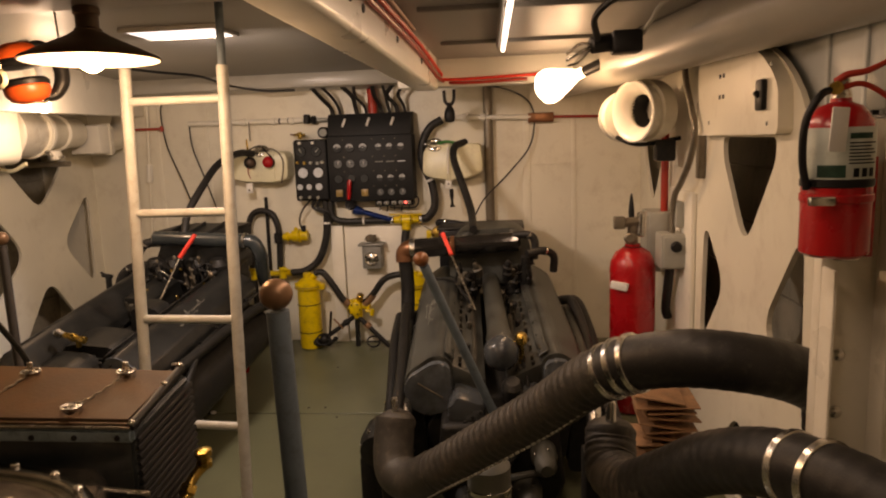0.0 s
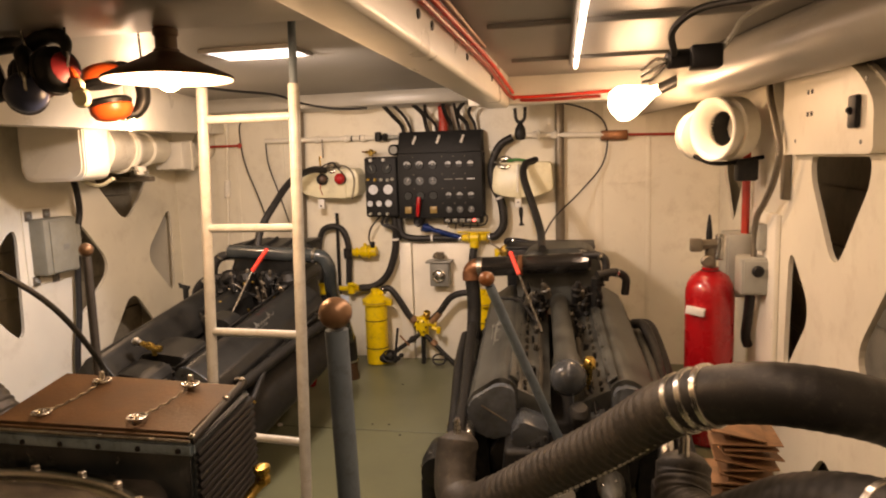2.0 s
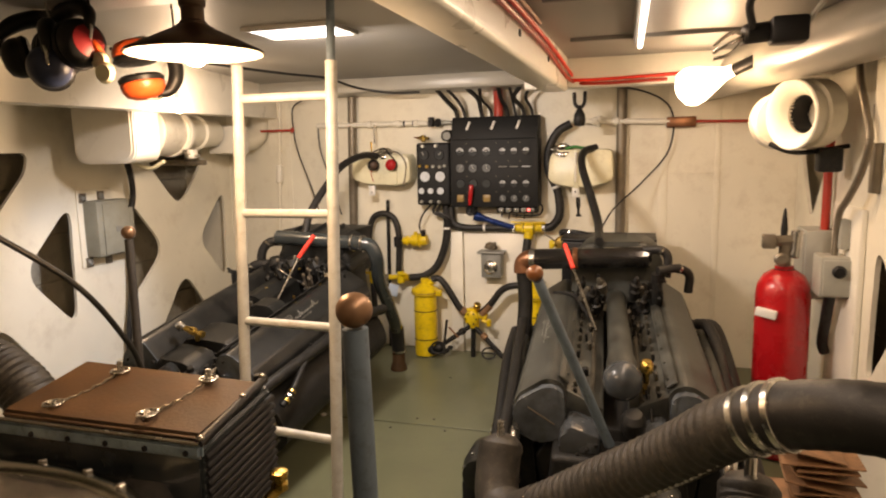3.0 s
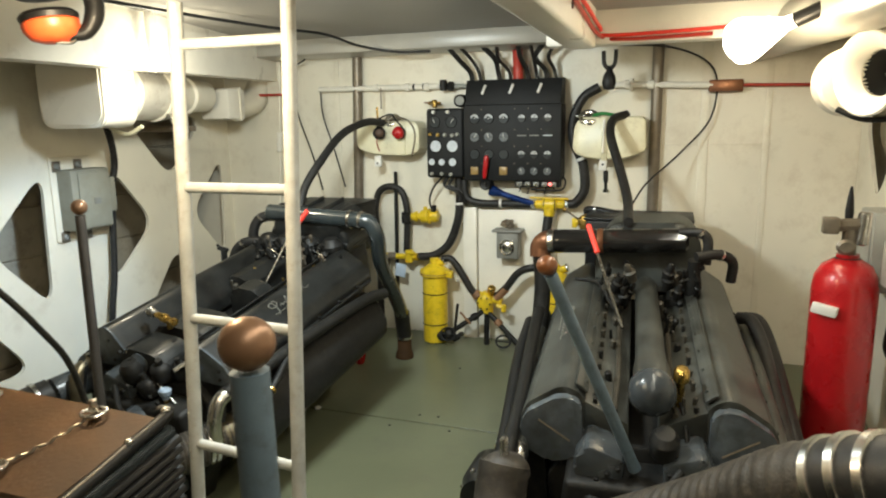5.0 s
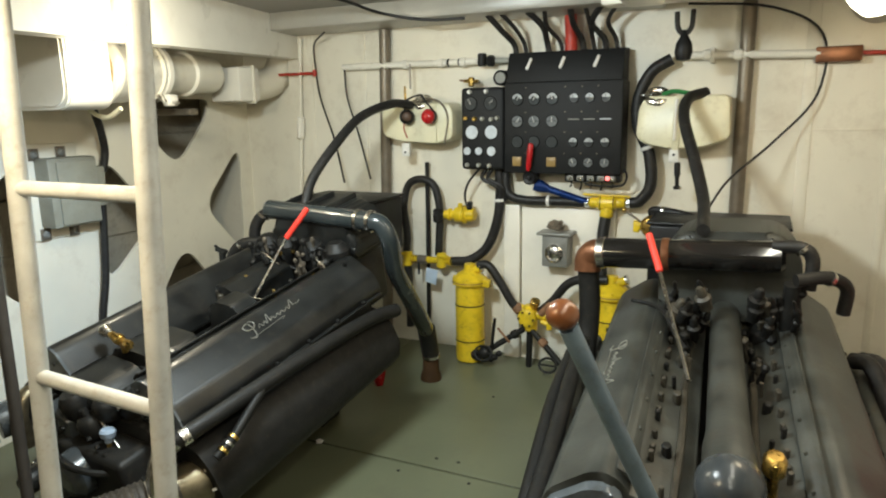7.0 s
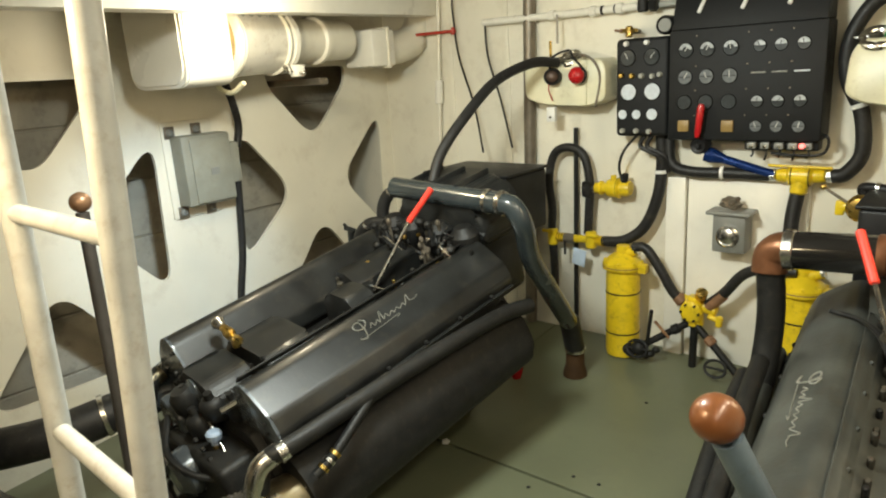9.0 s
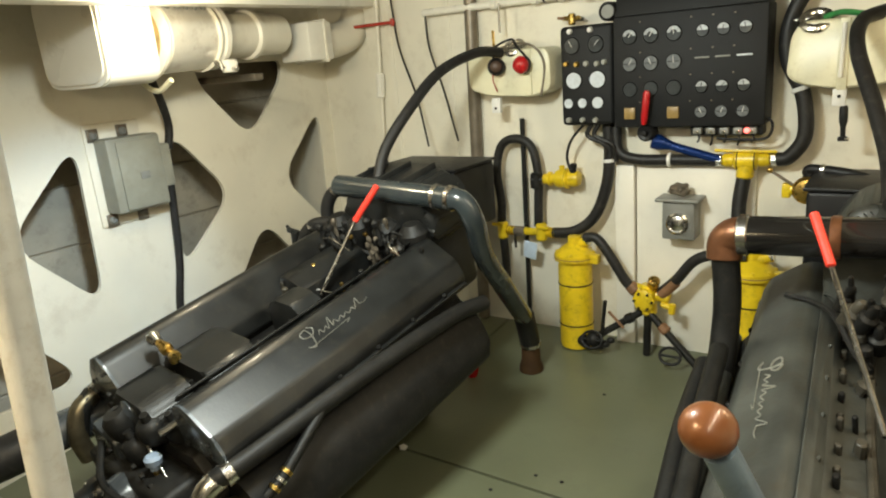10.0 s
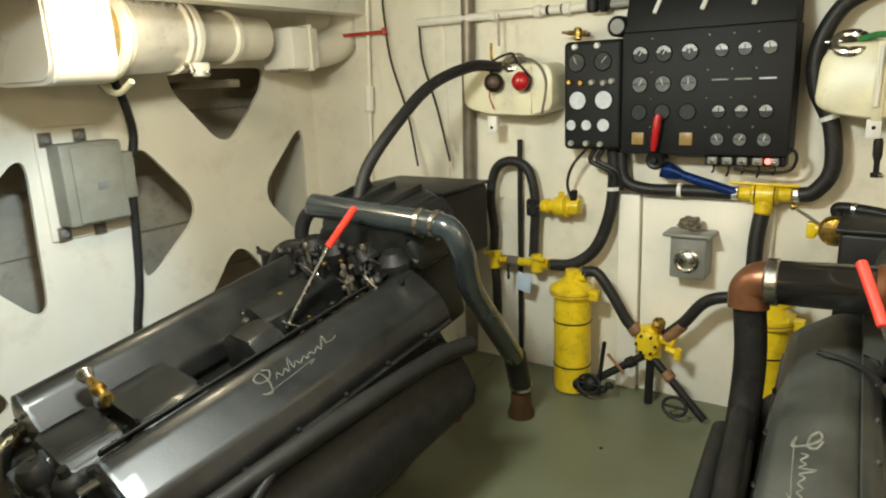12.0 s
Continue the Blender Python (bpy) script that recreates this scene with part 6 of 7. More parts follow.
part("end_cone", lathe((0.5735, 2.352, 0.486), (0.576, 2.368, 0.7), [(0.0745, 0), (0.073, 0.016), (0.058, 0.036), (0.030, 0.050), (0, 0.052)], 22), CLOTH_HOSE, h2)
part("top_pin", lathe((0.573, 2.34, 0.53), (0.573, 2.33, 0.7), [(0.02, 0), (0.015, 0.015), (0.015, 0.06), (0.010, 0.07), (0, 0.07)], 12), STEEL, h2)
sup = thing("hose_stand", (0.35, 2.62, floor_at(2.6)), "dark steel cradle under the engine's front hoses", "stand")
part("post", box((0.50, 2.34, floor_at(2.34) - 0.001), (0.64, 2.48, 0.40), 0.01), ENGINE_DARK, sup)
part("crosshead", box((-0.20, 2.70, floor_at(2.7) - 0.001), (-0.09, 2.80, 0.24), 0.01), ENGINE_DARK, sup)
part("filter_bowl", lathe((0.20, 2.60, 0.10), (0.20, 2.60, 1), [(0.07, 0), (0.075, 0.02), (0.075, 0.16), (0.05, 0.19), (0.02, 0.21), (0.02, 0.24), (0, 0.245)], 20), GREY_STEEL, sup)
part("filter_band", lathe((0.20, 2.60, 0.17), (0.20, 2.60, 1), [(0.0765, 0), (0.079, 0.003), (0.079, 0.018), (0.0765, 0.021)], 20), STEEL, sup)
part("filter_base", box((0.13, 2.53, floor_at(2.6) - 0.001), (0.27, 2.67, 0.10), 0.01), ENGINE_DARK, sup)
fins = thing("rusty_radiator", (0.82, 2.62, floor_at(2.6)), "stack of rusty brown fins beside the truss", "radiator")
part("core", box((0.75, 2.60, floor_at(2.56) - 0.001), (0.85, 2.70, 0.50), 0.01), BROWN_TOP, fins)
fan_out = random.Random(5)
for k in range(17):
    z = 0.16 + 0.0215 * k
    tilt = pose(0, 0, 0, fan_out.uniform(-5, 5), fan_out.uniform(-7, 9), fan_out.uniform(-6, 6))
    x0, x1 = 0.68 + fan_out.uniform(0, 0.045), 0.895 - fan_out.uniform(0, 0.05)
    part("fin", box((x0, 2.55, z), (x1, 2.74 - fan_out.uniform(0, 0.03), z + 0.0055), 0.002, m=Matrix.Translation((0.8, 2.6, z)) @ tilt @ Matrix.Translation((-0.8, -2.6, -z))), RUST_FIN, fins)

# ---- right-hand side: stanchion, extinguisher, cylinder, fan, switch boxes ----
post = thing("stanchion", (0.947, 1.80, floor_at(1.8)), "chipped white steel channel stanchion with bolts", "stanchion")
part("web", box((0.892, 1.785, floor_at(1.79) - 0.001), (1.002, 1.82, 1.38), 0.004), WHITE_CLEAN, post)
part("flange", box((0.894, 1.735, floor_at(1.74) - 0.001), (0.901, 1.79, 1.10), 0.003), WHITE_CLEAN, post)
part("flange", box((0.995, 1.735, floor_at(1.74) - 0.001), (1.002, 1.79, 1.37), 0.003), WHITE_CLEAN, post)
for z in (0.45, 0.71, 0.80, 0.92):
    part("bolt", lathe((0.932, 1.786, z), (0.932, 0, z), [(0.013, 0), (0.013, 0.006), (0.008, 0.010), (0, 0.011)], 8), STEEL, post)
# lining sheet whose paint carries the daylight's blue cast
lining = thing("lining_panel", (1.17, 2.2, 1.24), "pale lining panel behind the arched web, tinted blue-grey for daylight", "panel", kind="structure")
part("sheet", merge(box((1.165, 1.70, 1.37), (1.185, 2.95, 1.66), 0.003), box((1.165, 1.70, 1.10), (1.185, 2.50, 1.366), 0.003)), PALE_LINING, lining)
for y in (2.20, 2.40):
    part("cover_strip", box((1.156, y, 1.10), (1.166, y + 0.018, 1.66), 0.003), PALE_LINING, lining)
vent = thing("vent_box", (1.15, 2.08, 1.38), "black-framed vent with pale slats on the lining panel", "vent")
part("frame", merge(box((1.135, 2.00, 1.375), (1.166, 2.13, 1.392), 0.003), box((1.135, 2.00, 1.475), (1.166, 2.13, 1.492), 0.003), box((1.135, 2.115, 1.39), (1.166, 2.13, 1.478), 0.003), box((1.135, 2.00, 1.39), (1.166, 2.012, 1.478), 0.003)), BLACK, vent)
for k in range(4):
    part("slat", box((1.145, 2.018 + 0.024 * k, 1.391), (1.160, 2.036 + 0.024 * k, 1.476), 0.003), GREY_STEEL, vent)
ext = thing("fire_extinguisher", (0.893, 1.695, 1.13), "red fire extinguisher with a paper tag in a wall bracket", "fire extinguisher")
C = (0.902, 1.84)
EXT_M = Matrix.Translation((0.870, 1.695, 1.138)) @ Matrix.Diagonal((0.80, 0.80, 0.82, 1)) @ Matrix.Translation((-0.902, -1.84, -1.115))


def ext_part(name, bm, mat, label=""):
    bmesh.ops.transform(bm, matrix=EXT_M, verts=bm.verts)
    return part(name, bm, mat, ext, label)


ext_part("body", lathe((*C, 1.115), (*C, 2), [(0.060, 0), (0.071, 0.008), (0.071, 0.27), (0.066, 0.295), (0.045, 0.322), (0.022, 0.332), (0.020, 0.345), (0, 0.345)], 30), RED)
ext_part("label_band", lathe((*C, 1.285), (*C, 2), [(0.0712, 0), (0.0718, 0.001), (0.0718, 0.108), (0.0712, 0.109)], 30), EXT_LABEL, "worn grey-green printed label")
for x0, z0, w, h in ((-0.060, 1.290, 0.045, 0.026), (0.000, 1.291, 0.012, 0.018), (0.018, 1.291, 0.012, 0.018), (0.036, 1.291, 0.012, 0.018), *[(-0.010, 1.318 + 0.007 * k, 0.062 - 0.007 * (k % 3), 0.003) for k in range(7)], (-0.010, 1.370, 0.050, 0.012)):
    a0, a1 = math.asin(max(-0.95, x0 / 0.072)), math.asin(min(0.95, (x0 + w) / 0.072))
    bm = bmesh.new()
    ring = [[bm.verts.new((C[0] + 0.0728 * math.sin(a0 + (a1 - a0) * k / 4), C[1] - 0.0728 * math.cos(a0 + (a1 - a0) * k / 4), z)) for k in range(5)] for z in (z0, z0 + h)]
    for k in range(4):
        bm.faces.new((ring[0][k], ring[0][k + 1], ring[1][k + 1], ring[1][k]))
    bmesh.ops.solidify(bm, geom=bm.faces[:], thickness=0.0006)
    ext_part("print_bar", bm, GREEN_PRINT if w > 0.03 and h > 0.01 else BLACK)
ext_part("valve", lathe((*C, 1.45), (*C, 2), [(0.020, 0), (0.022, 0.01), (0.016, 0.03), (0.018, 0.04), (0.010, 0.05), (0, 0.05)], 14), STEEL)
ext_part("lever", sweep([(0.878, 1.82, 1.488), (0.90, 1.81, 1.502), (0.935, 1.80, 1.508), (0.985, 1.79, 1.532)], [0.008, 0.0075, 0.0065, 0.005], 10), RED_PIPE)
ext_part("carry_handle", sweep([(0.89, 1.82, 1.475), (0.93, 1.81, 1.482), (0.975, 1.80, 1.455), (0.985, 1.80, 1.435)], 0.006, 10), RED_PIPE)
ext_part("hose", sweep([(0.88, 1.82, 1.474), (0.842, 1.80, 1.462), (0.814, 1.80, 1.41), (0.812, 1.805, 1.33), (0.826, 1.81, 1.265)], 0.0085, 10), BLACK)
ext_part("gauge", lathe((0.876, 1.815, 1.475), (0.85, 1.6, 1.48), [(0.014, 0), (0.014, 0.012), (0, 0.013)], 12), BRASS)
ext_part("tag", box((0.843, 1.752, 1.345), (0.882, 1.756, 1.435), 0.002, m=Matrix.Translation((0.86, 1.754, 1.4)) @ pose(0, 0, 0, 0, 4, 12) @ Matrix.Translation((-0.86, -1.754, -1.4))), LABEL_WHITE, "white paper inspection tag")
for z in (1.235, 1.268):
    ext_part("strap", lathe((*C, z), (*C, 2), [(0.0725, 0), (0.0745, 0.002), (0.0745, 0.016), (0.0725, 0.018)], 30), RED if z < 1.25 else BLACK)
ext_part("buckle", box((0.815, 1.762, 1.232), (0.868, 1.778, 1.252), 0.004), STEEL)
ext_part("bracket", box((0.955, 1.83, 1.11), (0.985, 1.93, 1.33), 0.004), RED)
ext_part("bracket_plate", box((0.935, 1.895, 1.09), (0.99, 1.97, 1.36), 0.004), STEEL)
gb = thing("gauge_box", (1.08, 1.95, 1.45), "small grey box with a white face plate", "gauge box")
part("body", box((1.05, 1.90, 1.40), (1.11, 1.98, 1.49), 0.006), GREY_STEEL, gb)
part("face_plate", box((1.055, 1.893, 1.415), (1.105, 1.903, 1.475), 0.002), LABEL_WHITE, gb)

co2 = thing("gas_cylinder", (0.865, 3.60, floor_at(3.6)), "large red fire-suppression gas cylinder with brass valve", "gas cylinder")
part("body", lathe((0.865, 3.60, floor_at(3.6)), (0.865, 3.60, 2), [(0.090, 0), (0.104, 0.02), (0.104, 0.78), (0.098, 0.83), (0.078, 0.875), (0.045, 0.90), (0.036, 0.905), (0.036, 0.92), (0, 0.92)], 32), RED, co2)
part("neck_ring", lathe((0.865, 3.60, 0.862), (0.865, 3.60, 2), [(0.040, 0), (0.042, 0.012), (0.030, 0.02)], 16), ENGINE_DARK, co2)
part("valve", merge(rod((0.865, 3.60, 0.87), (0.865, 3.60, 1.02), 0.024, 10), rod((0.80, 3.585, 1.005), (0.90, 3.60, 1.01), 0.026, 8), box((0.775, 3.555, 0.975), (0.825, 3.60, 1.04), 0.006)), PIPE_GREY, co2)
part("gauge_tube", rod((0.90, 3.59, 0.93), (0.905, 3.59, 1.06), 0.022, 12), STEEL, co2)
part("wheel", lathe((0.845, 3.55, 0.93), (0.83, 3.4, 0.93), [(0.028, 0), (0.030, 0.012), (0.02, 0.02), (0, 0.02)], 14), PIPE_GREY, co2)
part("seal_tab", box((0.748, 3.49, 0.663), (0.828, 3.515, 0.703), 0.004, m=Matrix.Translation((0.80, 3.5, 0.68)) @ pose(0, 0, 0, 0, 8, -25) @ Matrix.Translation((-0.80, -3.5, -0.68))), LABEL_WHITE, co2, "white paper label")
part("stem", lathe((0.862, 3.62, 1.01), (0.86, 3.62, 2), [(0.012, 0), (0.014, 0.05), (0.010, 0.10), (0.004, 0.145), (0, 0.148)], 10), BLACK, co2)

co2.location, co2.scale = (0.892, 3.78, floor_at(3.78)), (1.06, 1.06, 0.925)

boxes = thing("switch_box", (1.08, 4.05, 0.8), "grey steel switch box beside the red cylinder", "switch box")
part("body", box((1.0, 3.92, 0.66), (1.118, 4.12, 0.97), 0.008), PALE_GREY, boxes)
part("door", box((0.992, 3.935, 0.675), (1.002, 4.105, 0.955), 0.003), PALE_GREY, boxes)
sw = thing("switch_box", (1.06, 3.60, 0.83), "pale grey isolator box with a black knob", "switch box")
part("body", box((0.99, 3.60, 0.735), (1.118, 3.74, 0.90), 0.01), PALE_GREY, sw)
part("lid", box((1.0, 3.588, 0.745), (1.11, 3.601, 0.89), 0.004), PALE_GREY, sw)
part("knob", lathe((1.055, 3.59, 0.845), (1.055, 0, 0.845), [(0.026, 0), (0.026, 0.012), (0.018, 0.022), (0, 0.022)], 16), BLACK, sw)
wp = thing("mounting_board", (1.11, 3.7, 0.7), "white painted mounting board with screw holes", "board")
part("board", box((1.096, 3.50, 0.20), (1.119, 3.90, 1.10), 0.005), WHITE_CLEAN, wp)
part("bracket", box((1.06, 3.62, 0.93), (1.096, 3.70, 1.05), 0.006), PALE_GREY, wp)
tagged(part("conduit", sweep([(1.06, 3.52, 1.66), (1.055, 3.47, 1.573), (1.05, 3.36, 1.46), (1.05, 3.30, 1.365), (1.05, 3.365, 1.253), (1.05, 3.50, 1.15), (1.05, 3.615, 1.08), (1.055, 3.66, 0.99), (1.055, 3.67, 0.89)], 0.013, 12, 6, 0.0008, 0.01), PIPE_GREY), "grey flexible conduit curving down to the switch boxes", "conduit")
tagged(part("conduit", sweep([(1.05, 3.68, 0.74), (1.055, 3.74, 0.62), (1.06, 3.80, 0.50), (1.075, 3.82, 0.45)], 0.022, 12), RUBBER), "dark conduit below the isolator", "conduit")
tagged(part("red_upright_pipe", rod((1.085, 3.975, 0.96), (1.085, 3.975, 1.58), 0.019), RED_PIPE), "red painted upright pipe", "pipe")
tagged(part("angle_bar", box((1.09, 3.38, 1.17), (1.119, 3.43, 1.49), 0.004), PIPE_GREY), "grey angle bar screwed to the truss", "bar")
tagged(part("switch_plate", merge(box((1.058, 2.605, 1.425), (1.077, 2.665, 1.520), 0.008), rod((1.062, 2.635, 1.480), (1.050, 2.635, 1.470), 0.012, 8)), BLACK), "black light switch on the knee panel", "switch")
knee = thing("bulkhead_knee", (1.08, 2.7, 1.48), "cream-white boxed knee panel with holes under the side girder", "knee panel")
kb = plate(rounded([(2.515, 1.352), (3.36, 1.350), (3.36, 1.66), (2.87, 1.652), (2.74, 1.625), (2.65, 1.588), (2.58, 1.543), (2.525, 1.49)], 0.03), [], 0.045, lambda y, z, d: Vector((1.076 + d, y, z)))
part("panel", kb, WHITE, knee)
for y, z in ((3.02, 1.49), (3.06, 1.49), (3.02, 1.565), (3.06, 1.565)):
    part("slot", box((1.074, y, z - 0.008), (1.079, y + 0.022, z + 0.008), 0.002), ENGINE_DARK, knee)
for y, z in ((2.60, 1.385), (2.58, 1.56), (3.20, 1.40)):
    part("screw", lathe((1.077, y, z), (0, y, z), [(0.007, 0), (0.007, 0.003), (0, 0.004)], 8), GREY_STEEL, knee)
fan = thing("blower", (0.92, 3.75, 1.46), "cream-white blower with flared intake bell and black throat", "blower")
MOUTH, BACK = Vector((0.855, 3.62, 1.467)), Vector((1.525, 4.03, 1.50))
part("bell", lathe(MOUTH, BACK, [(0.076, 0.058), (0.090, 0.036), (0.120, 0.006), (0.134, 0.0), (0.140, 0.004), (0.140, 0.012), (0.128, 0.030), (0.122, 0.060), (0.122, 0.085), (0.078, 0.085), (0.076, 0.058)], 40, None, False), WHITE_CLEAN, fan)
part("throat", lathe(MOUTH, BACK, [(0.0765, 0.060), (0.078, 0.09), (0.078, 0.16), (0.05, 0.17), (0, 0.17)], 32, None, False), BLACK, fan)
part("casing", lathe(MOUTH, BACK, [(0.105, 0.062), (0.138, 0.070), (0.136, 0.085), (0.134, 0.145), (0.118, 0.160), (0, 0.163)], 36, None, False), WHITE, fan)
part("volute", lathe((0.865, 3.775, 1.452), (0.85, 4.7, 1.452), [(0.05, -0.012), (0.112, -0.004), (0.124, 0.010), (0.124, 0.115), (0.108, 0.130), (0, 0.134)], 36), WHITE, fan)
part("motor", box((0.985, 3.70, 1.235), (1.075, 3.79, 1.335), 0.012), ENGINE_DARK, fan)
part("cradle", sweep([(0.80, 3.72, 1.355), (0.87, 3.70, 1.322), (0.96, 3.74, 1.318), (1.11, 3.78, 1.34)], 0.010, 10), ENGINE_DARK, fan)

# caged work lamp clipped under the girder, red flexes
wl = thing("work_lamp", (0.55, 3.0, 1.64), "lit bare work lamp clamped under the side girder", "lamp")
# oversized flare: the bulb's glare is built into the glowing shape
part("bulb", lathe((0.660, 3.775, 1.668), (0.470, 3.90, 1.605), [(0.022, 0), (0.026, 0.04), (0.052, 0.10), (0.080, 0.17), (0.086, 0.20), (0.078, 0.23), (0.045, 0.255), (0, 0.262)], 28), BULB_GLARE, wl, "glowing warm bulb, flared out to the size of its glare")
part("holder", rod((0.655, 3.778, 1.666), (0.74, 3.72, 1.70), 0.026), BLACK, wl)
part("clamp", merge(rod((0.545, 2.60, 1.640), (0.64, 2.62, 1.650), 0.026, 14), box((0.61, 2.57, 1.612), (0.70, 2.65, 1.680), 0.01)), BLACK, wl)
for a in np.linspace(0, 2 * math.pi, 7)[:-1]:
    part("guard_wire", sweep([(0.555, 2.60, 1.640), (0.515, 2.60 + 0.03 * math.cos(a), 1.620 + 0.03 * math.sin(a)), (0.475, 2.60 + 0.02 * math.cos(a), 1.600 + 0.02 * math.sin(a))], 0.004, 6), STEEL, wl)
part("flex", sweep([(0.565, 2.58, 1.655), (0.55, 2.50, 1.71), (0.61, 2.40, 1.745), (0.74, 2.25, 1.735), (0.88, 2.05, 1.72), (1.0, 1.8, 1.71)], 0.010, 8), RUBBER, wl)
part("grey_flex", sweep([(0.70, 2.61, 1.665), (0.72, 2.55, 1.70), (0.74, 2.45, 1.735), (0.84, 2.2, 1.745), (0.98, 1.9, 1.73)], 0.007, 8), PALE_GREY, wl, "pale grey flex")
for pts, mat in (([(-0.06, 0.6, 1.74), (-0.06, 2.0, 1.735), (-0.06, 3.2, 1.73), (-0.06, 4.08, 1.69), (0.05, 4.12, 1.67), (0.40, 4.12, 1.675)], RED_PIPE),
                 ([(-0.055, 0.6, 1.765), (-0.055, 2.0, 1.76), (-0.055, 3.2, 1.755), (-0.055, 4.10, 1.72), (-0.02, 4.13, 1.69), (0.55, 4.12, 1.70)], RED_TAPE),
                 ([(-0.055, 0.6, 1.785), (-0.05, 2.0, 1.785), (-0.05, 3.0, 1.78)], COPPER)):
    tagged(part("flex", sweep(pts, 0.008, 8), mat), "red and copper lines clipped along the deck girder", "cable")
tagged(part("cable", sweep([(-1.75, 2.9, 1.785), (-1.60, 3.46, 1.772), (-1.52, 3.85, 1.772), (-1.42, 4.15, 1.772), (-1.36, 4.40, 1.74), (-1.18, 4.49, 1.706), (-1.0, 4.55, 1.706)], 0.007, 8), RUBBER), "black flex looped under the deckhead", "cable")

# ---- ladder and levers ----
lad = thing("ladder", (-0.64, 2.22, floor_at(2.2)), "chipped white tubular steel ladder up to the deck", "ladder")
def left_rail(z):
    return (-0.813 + 0.035 * (z - 1), 2.300 + 0.012 * (z - 1), z)


def right_rail(z):
    return (-0.513 + 0.0086 * (z - 1), 2.286 + 0.0475 * (z - 1), z)


part("rail", sweep([left_rail(z) for z in (floor_at(2.28), 0.4, 0.9, 1.3, 1.602)], 0.0165, 14), LADDER_WHITE, lad)
part("rail", sweep([right_rail(z) for z in (floor_at(2.24), 0.4, 0.9, 1.3, 1.60)], 0.0165, 14), LADDER_WHITE, lad)
part("extension_rod", rod(right_rail(1.58), right_rail(1.80), 0.012), LEVER, lad, "dark grey rod continuing the rail")
for z in (-0.09, 0.225, 0.546, 0.872, 1.189, 1.510):
    part("rung", rod(left_rail(z), right_rail(z), 0.0125), LADDER_WHITE, lad)


def lever(top, foot, r, ball_r, mat, label, shaft=LEVER):
    v = thing("gear_lever", foot, label, "lever", "gear levers")
    d = (Vector(top) - Vector(foot)).normalized()
    part("shaft", lathe(foot, top, [(r * 1.15, 0), (r, 0.03), (r, (Vector(top) - Vector(foot)).length - ball_r)], 18), shaft, v)
    part("knob", ball(top, ball_r, 0.96, 26), mat, v, "worn copper-brown ball knob")


lever((-0.135, 1.58, 1.106), (-0.105, 1.58, floor_at(1.58)), 0.021, 0.030, KNOB_TAN, "blue-grey gear lever with a copper ball knob")
lever((-0.008, 2.625, 0.980), (0.21, 2.86, 0.35), 0.0165, 0.0265, WOOD_KNOB, "slanting blue-grey gear lever with a brown ball knob")
lever((-1.545, 2.68, 1.076), (-1.53, 2.66, floor_at(2.66)), 0.016, 0.026, KNOB_TAN, "dark steel gear lever with a copper ball knob behind the ladder", LEVER_DARK)

# ---- left-hand side: duct heater, junction box ----
duct = thing("air_duct", (-2.2, 3.7, 1.42), "cream-white cylindrical blower casing and duct along the truss", "air duct")
A, B = Vector((-2.19, 3.34, 1.485)), Vector((-2.37, 4.79, 1.50))
axis = (B - A).normalized()
across = axis.cross(Vector((0, 0, 1))).normalized()
DRUM = Matrix.Translation(A) @ Matrix((across, axis, Vector((0, 0, 1)))).transposed().to_4x4()
part("drum", prism([(p.x, p.y) for p in rounded([(-0.165, -0.160), (0.165, -0.160), (0.165, 0.160), (-0.165, 0.160)], 0.075, 8)], -0.045, 0.15, DRUM), WHITE_CLEAN, duct)
for k, (d, w) in enumerate(((-0.055, 0.158), (-0.062, 0.146))):
    part("end_plate", prism([(p.x, p.y) for p in rounded([(-w - 0.002, -w), (w + 0.002, -w), (w + 0.002, w), (-w - 0.002, w)], 0.072, 8)], d, d + 0.02, DRUM), WHITE_CLEAN, duct)
part("collar", lathe(A.lerp(B, 0.14), B, [(0.125, 0), (0.158, 0.004), (0.158, 0.020), (0.125, 0.024)], 36), WHITE_CLEAN, duct)
part("sleeve", lathe(A.lerp(B, 0.15), B, [(0.132, 0), (0.136, 0.01), (0.126, 0.30), (0.115, 0.31)], 36), DUCT_METAL, duct, "pale polished metal sleeve")
part("clamp_ring", lathe(A.lerp(B, 0.36), B, [(0.112, 0), (0.134, 0.003), (0.134, 0.028), (0.112, 0.031)], 36), WHITE_CLEAN, duct)
part("tail_duct", lathe(A.lerp(B, 0.38), B, [(0.112, 0), (0.096, 0.03), (0.092, 0.20), (0.104, 0.21), (0.104, 0.235), (0.092, 0.245), (0.088, 0.42)], 30), WHITE, duct)
flange = part("square_flange", box((-2.40, 4.40, 1.365), (-2.20, 4.56, 1.54), 0.012), WHITE_CLEAN, duct)
part("flange_lip", box((-2.41, 4.50, 1.355), (-2.19, 4.515, 1.55), 0.004), WHITE, flange)
part("elbow", sweep([(-2.30, 4.50, 1.455), (-2.30, 4.66, 1.455), (-2.295, 4.79, 1.49), (-2.29, 4.86, 1.58), (-2.29, 4.87, 1.68), (-2.29, 4.87, 1.80)], 0.082, 20, 6), WHITE, duct, "cream-white elbow rising to the deckhead")
for q in (0.17, 0.335):
    part("band_rib", lathe(A.lerp(B, q), B, [(0.131, 0), (0.1385, 0.003), (0.1385, 0.009), (0.131, 0.012)], 36), WHITE, duct)
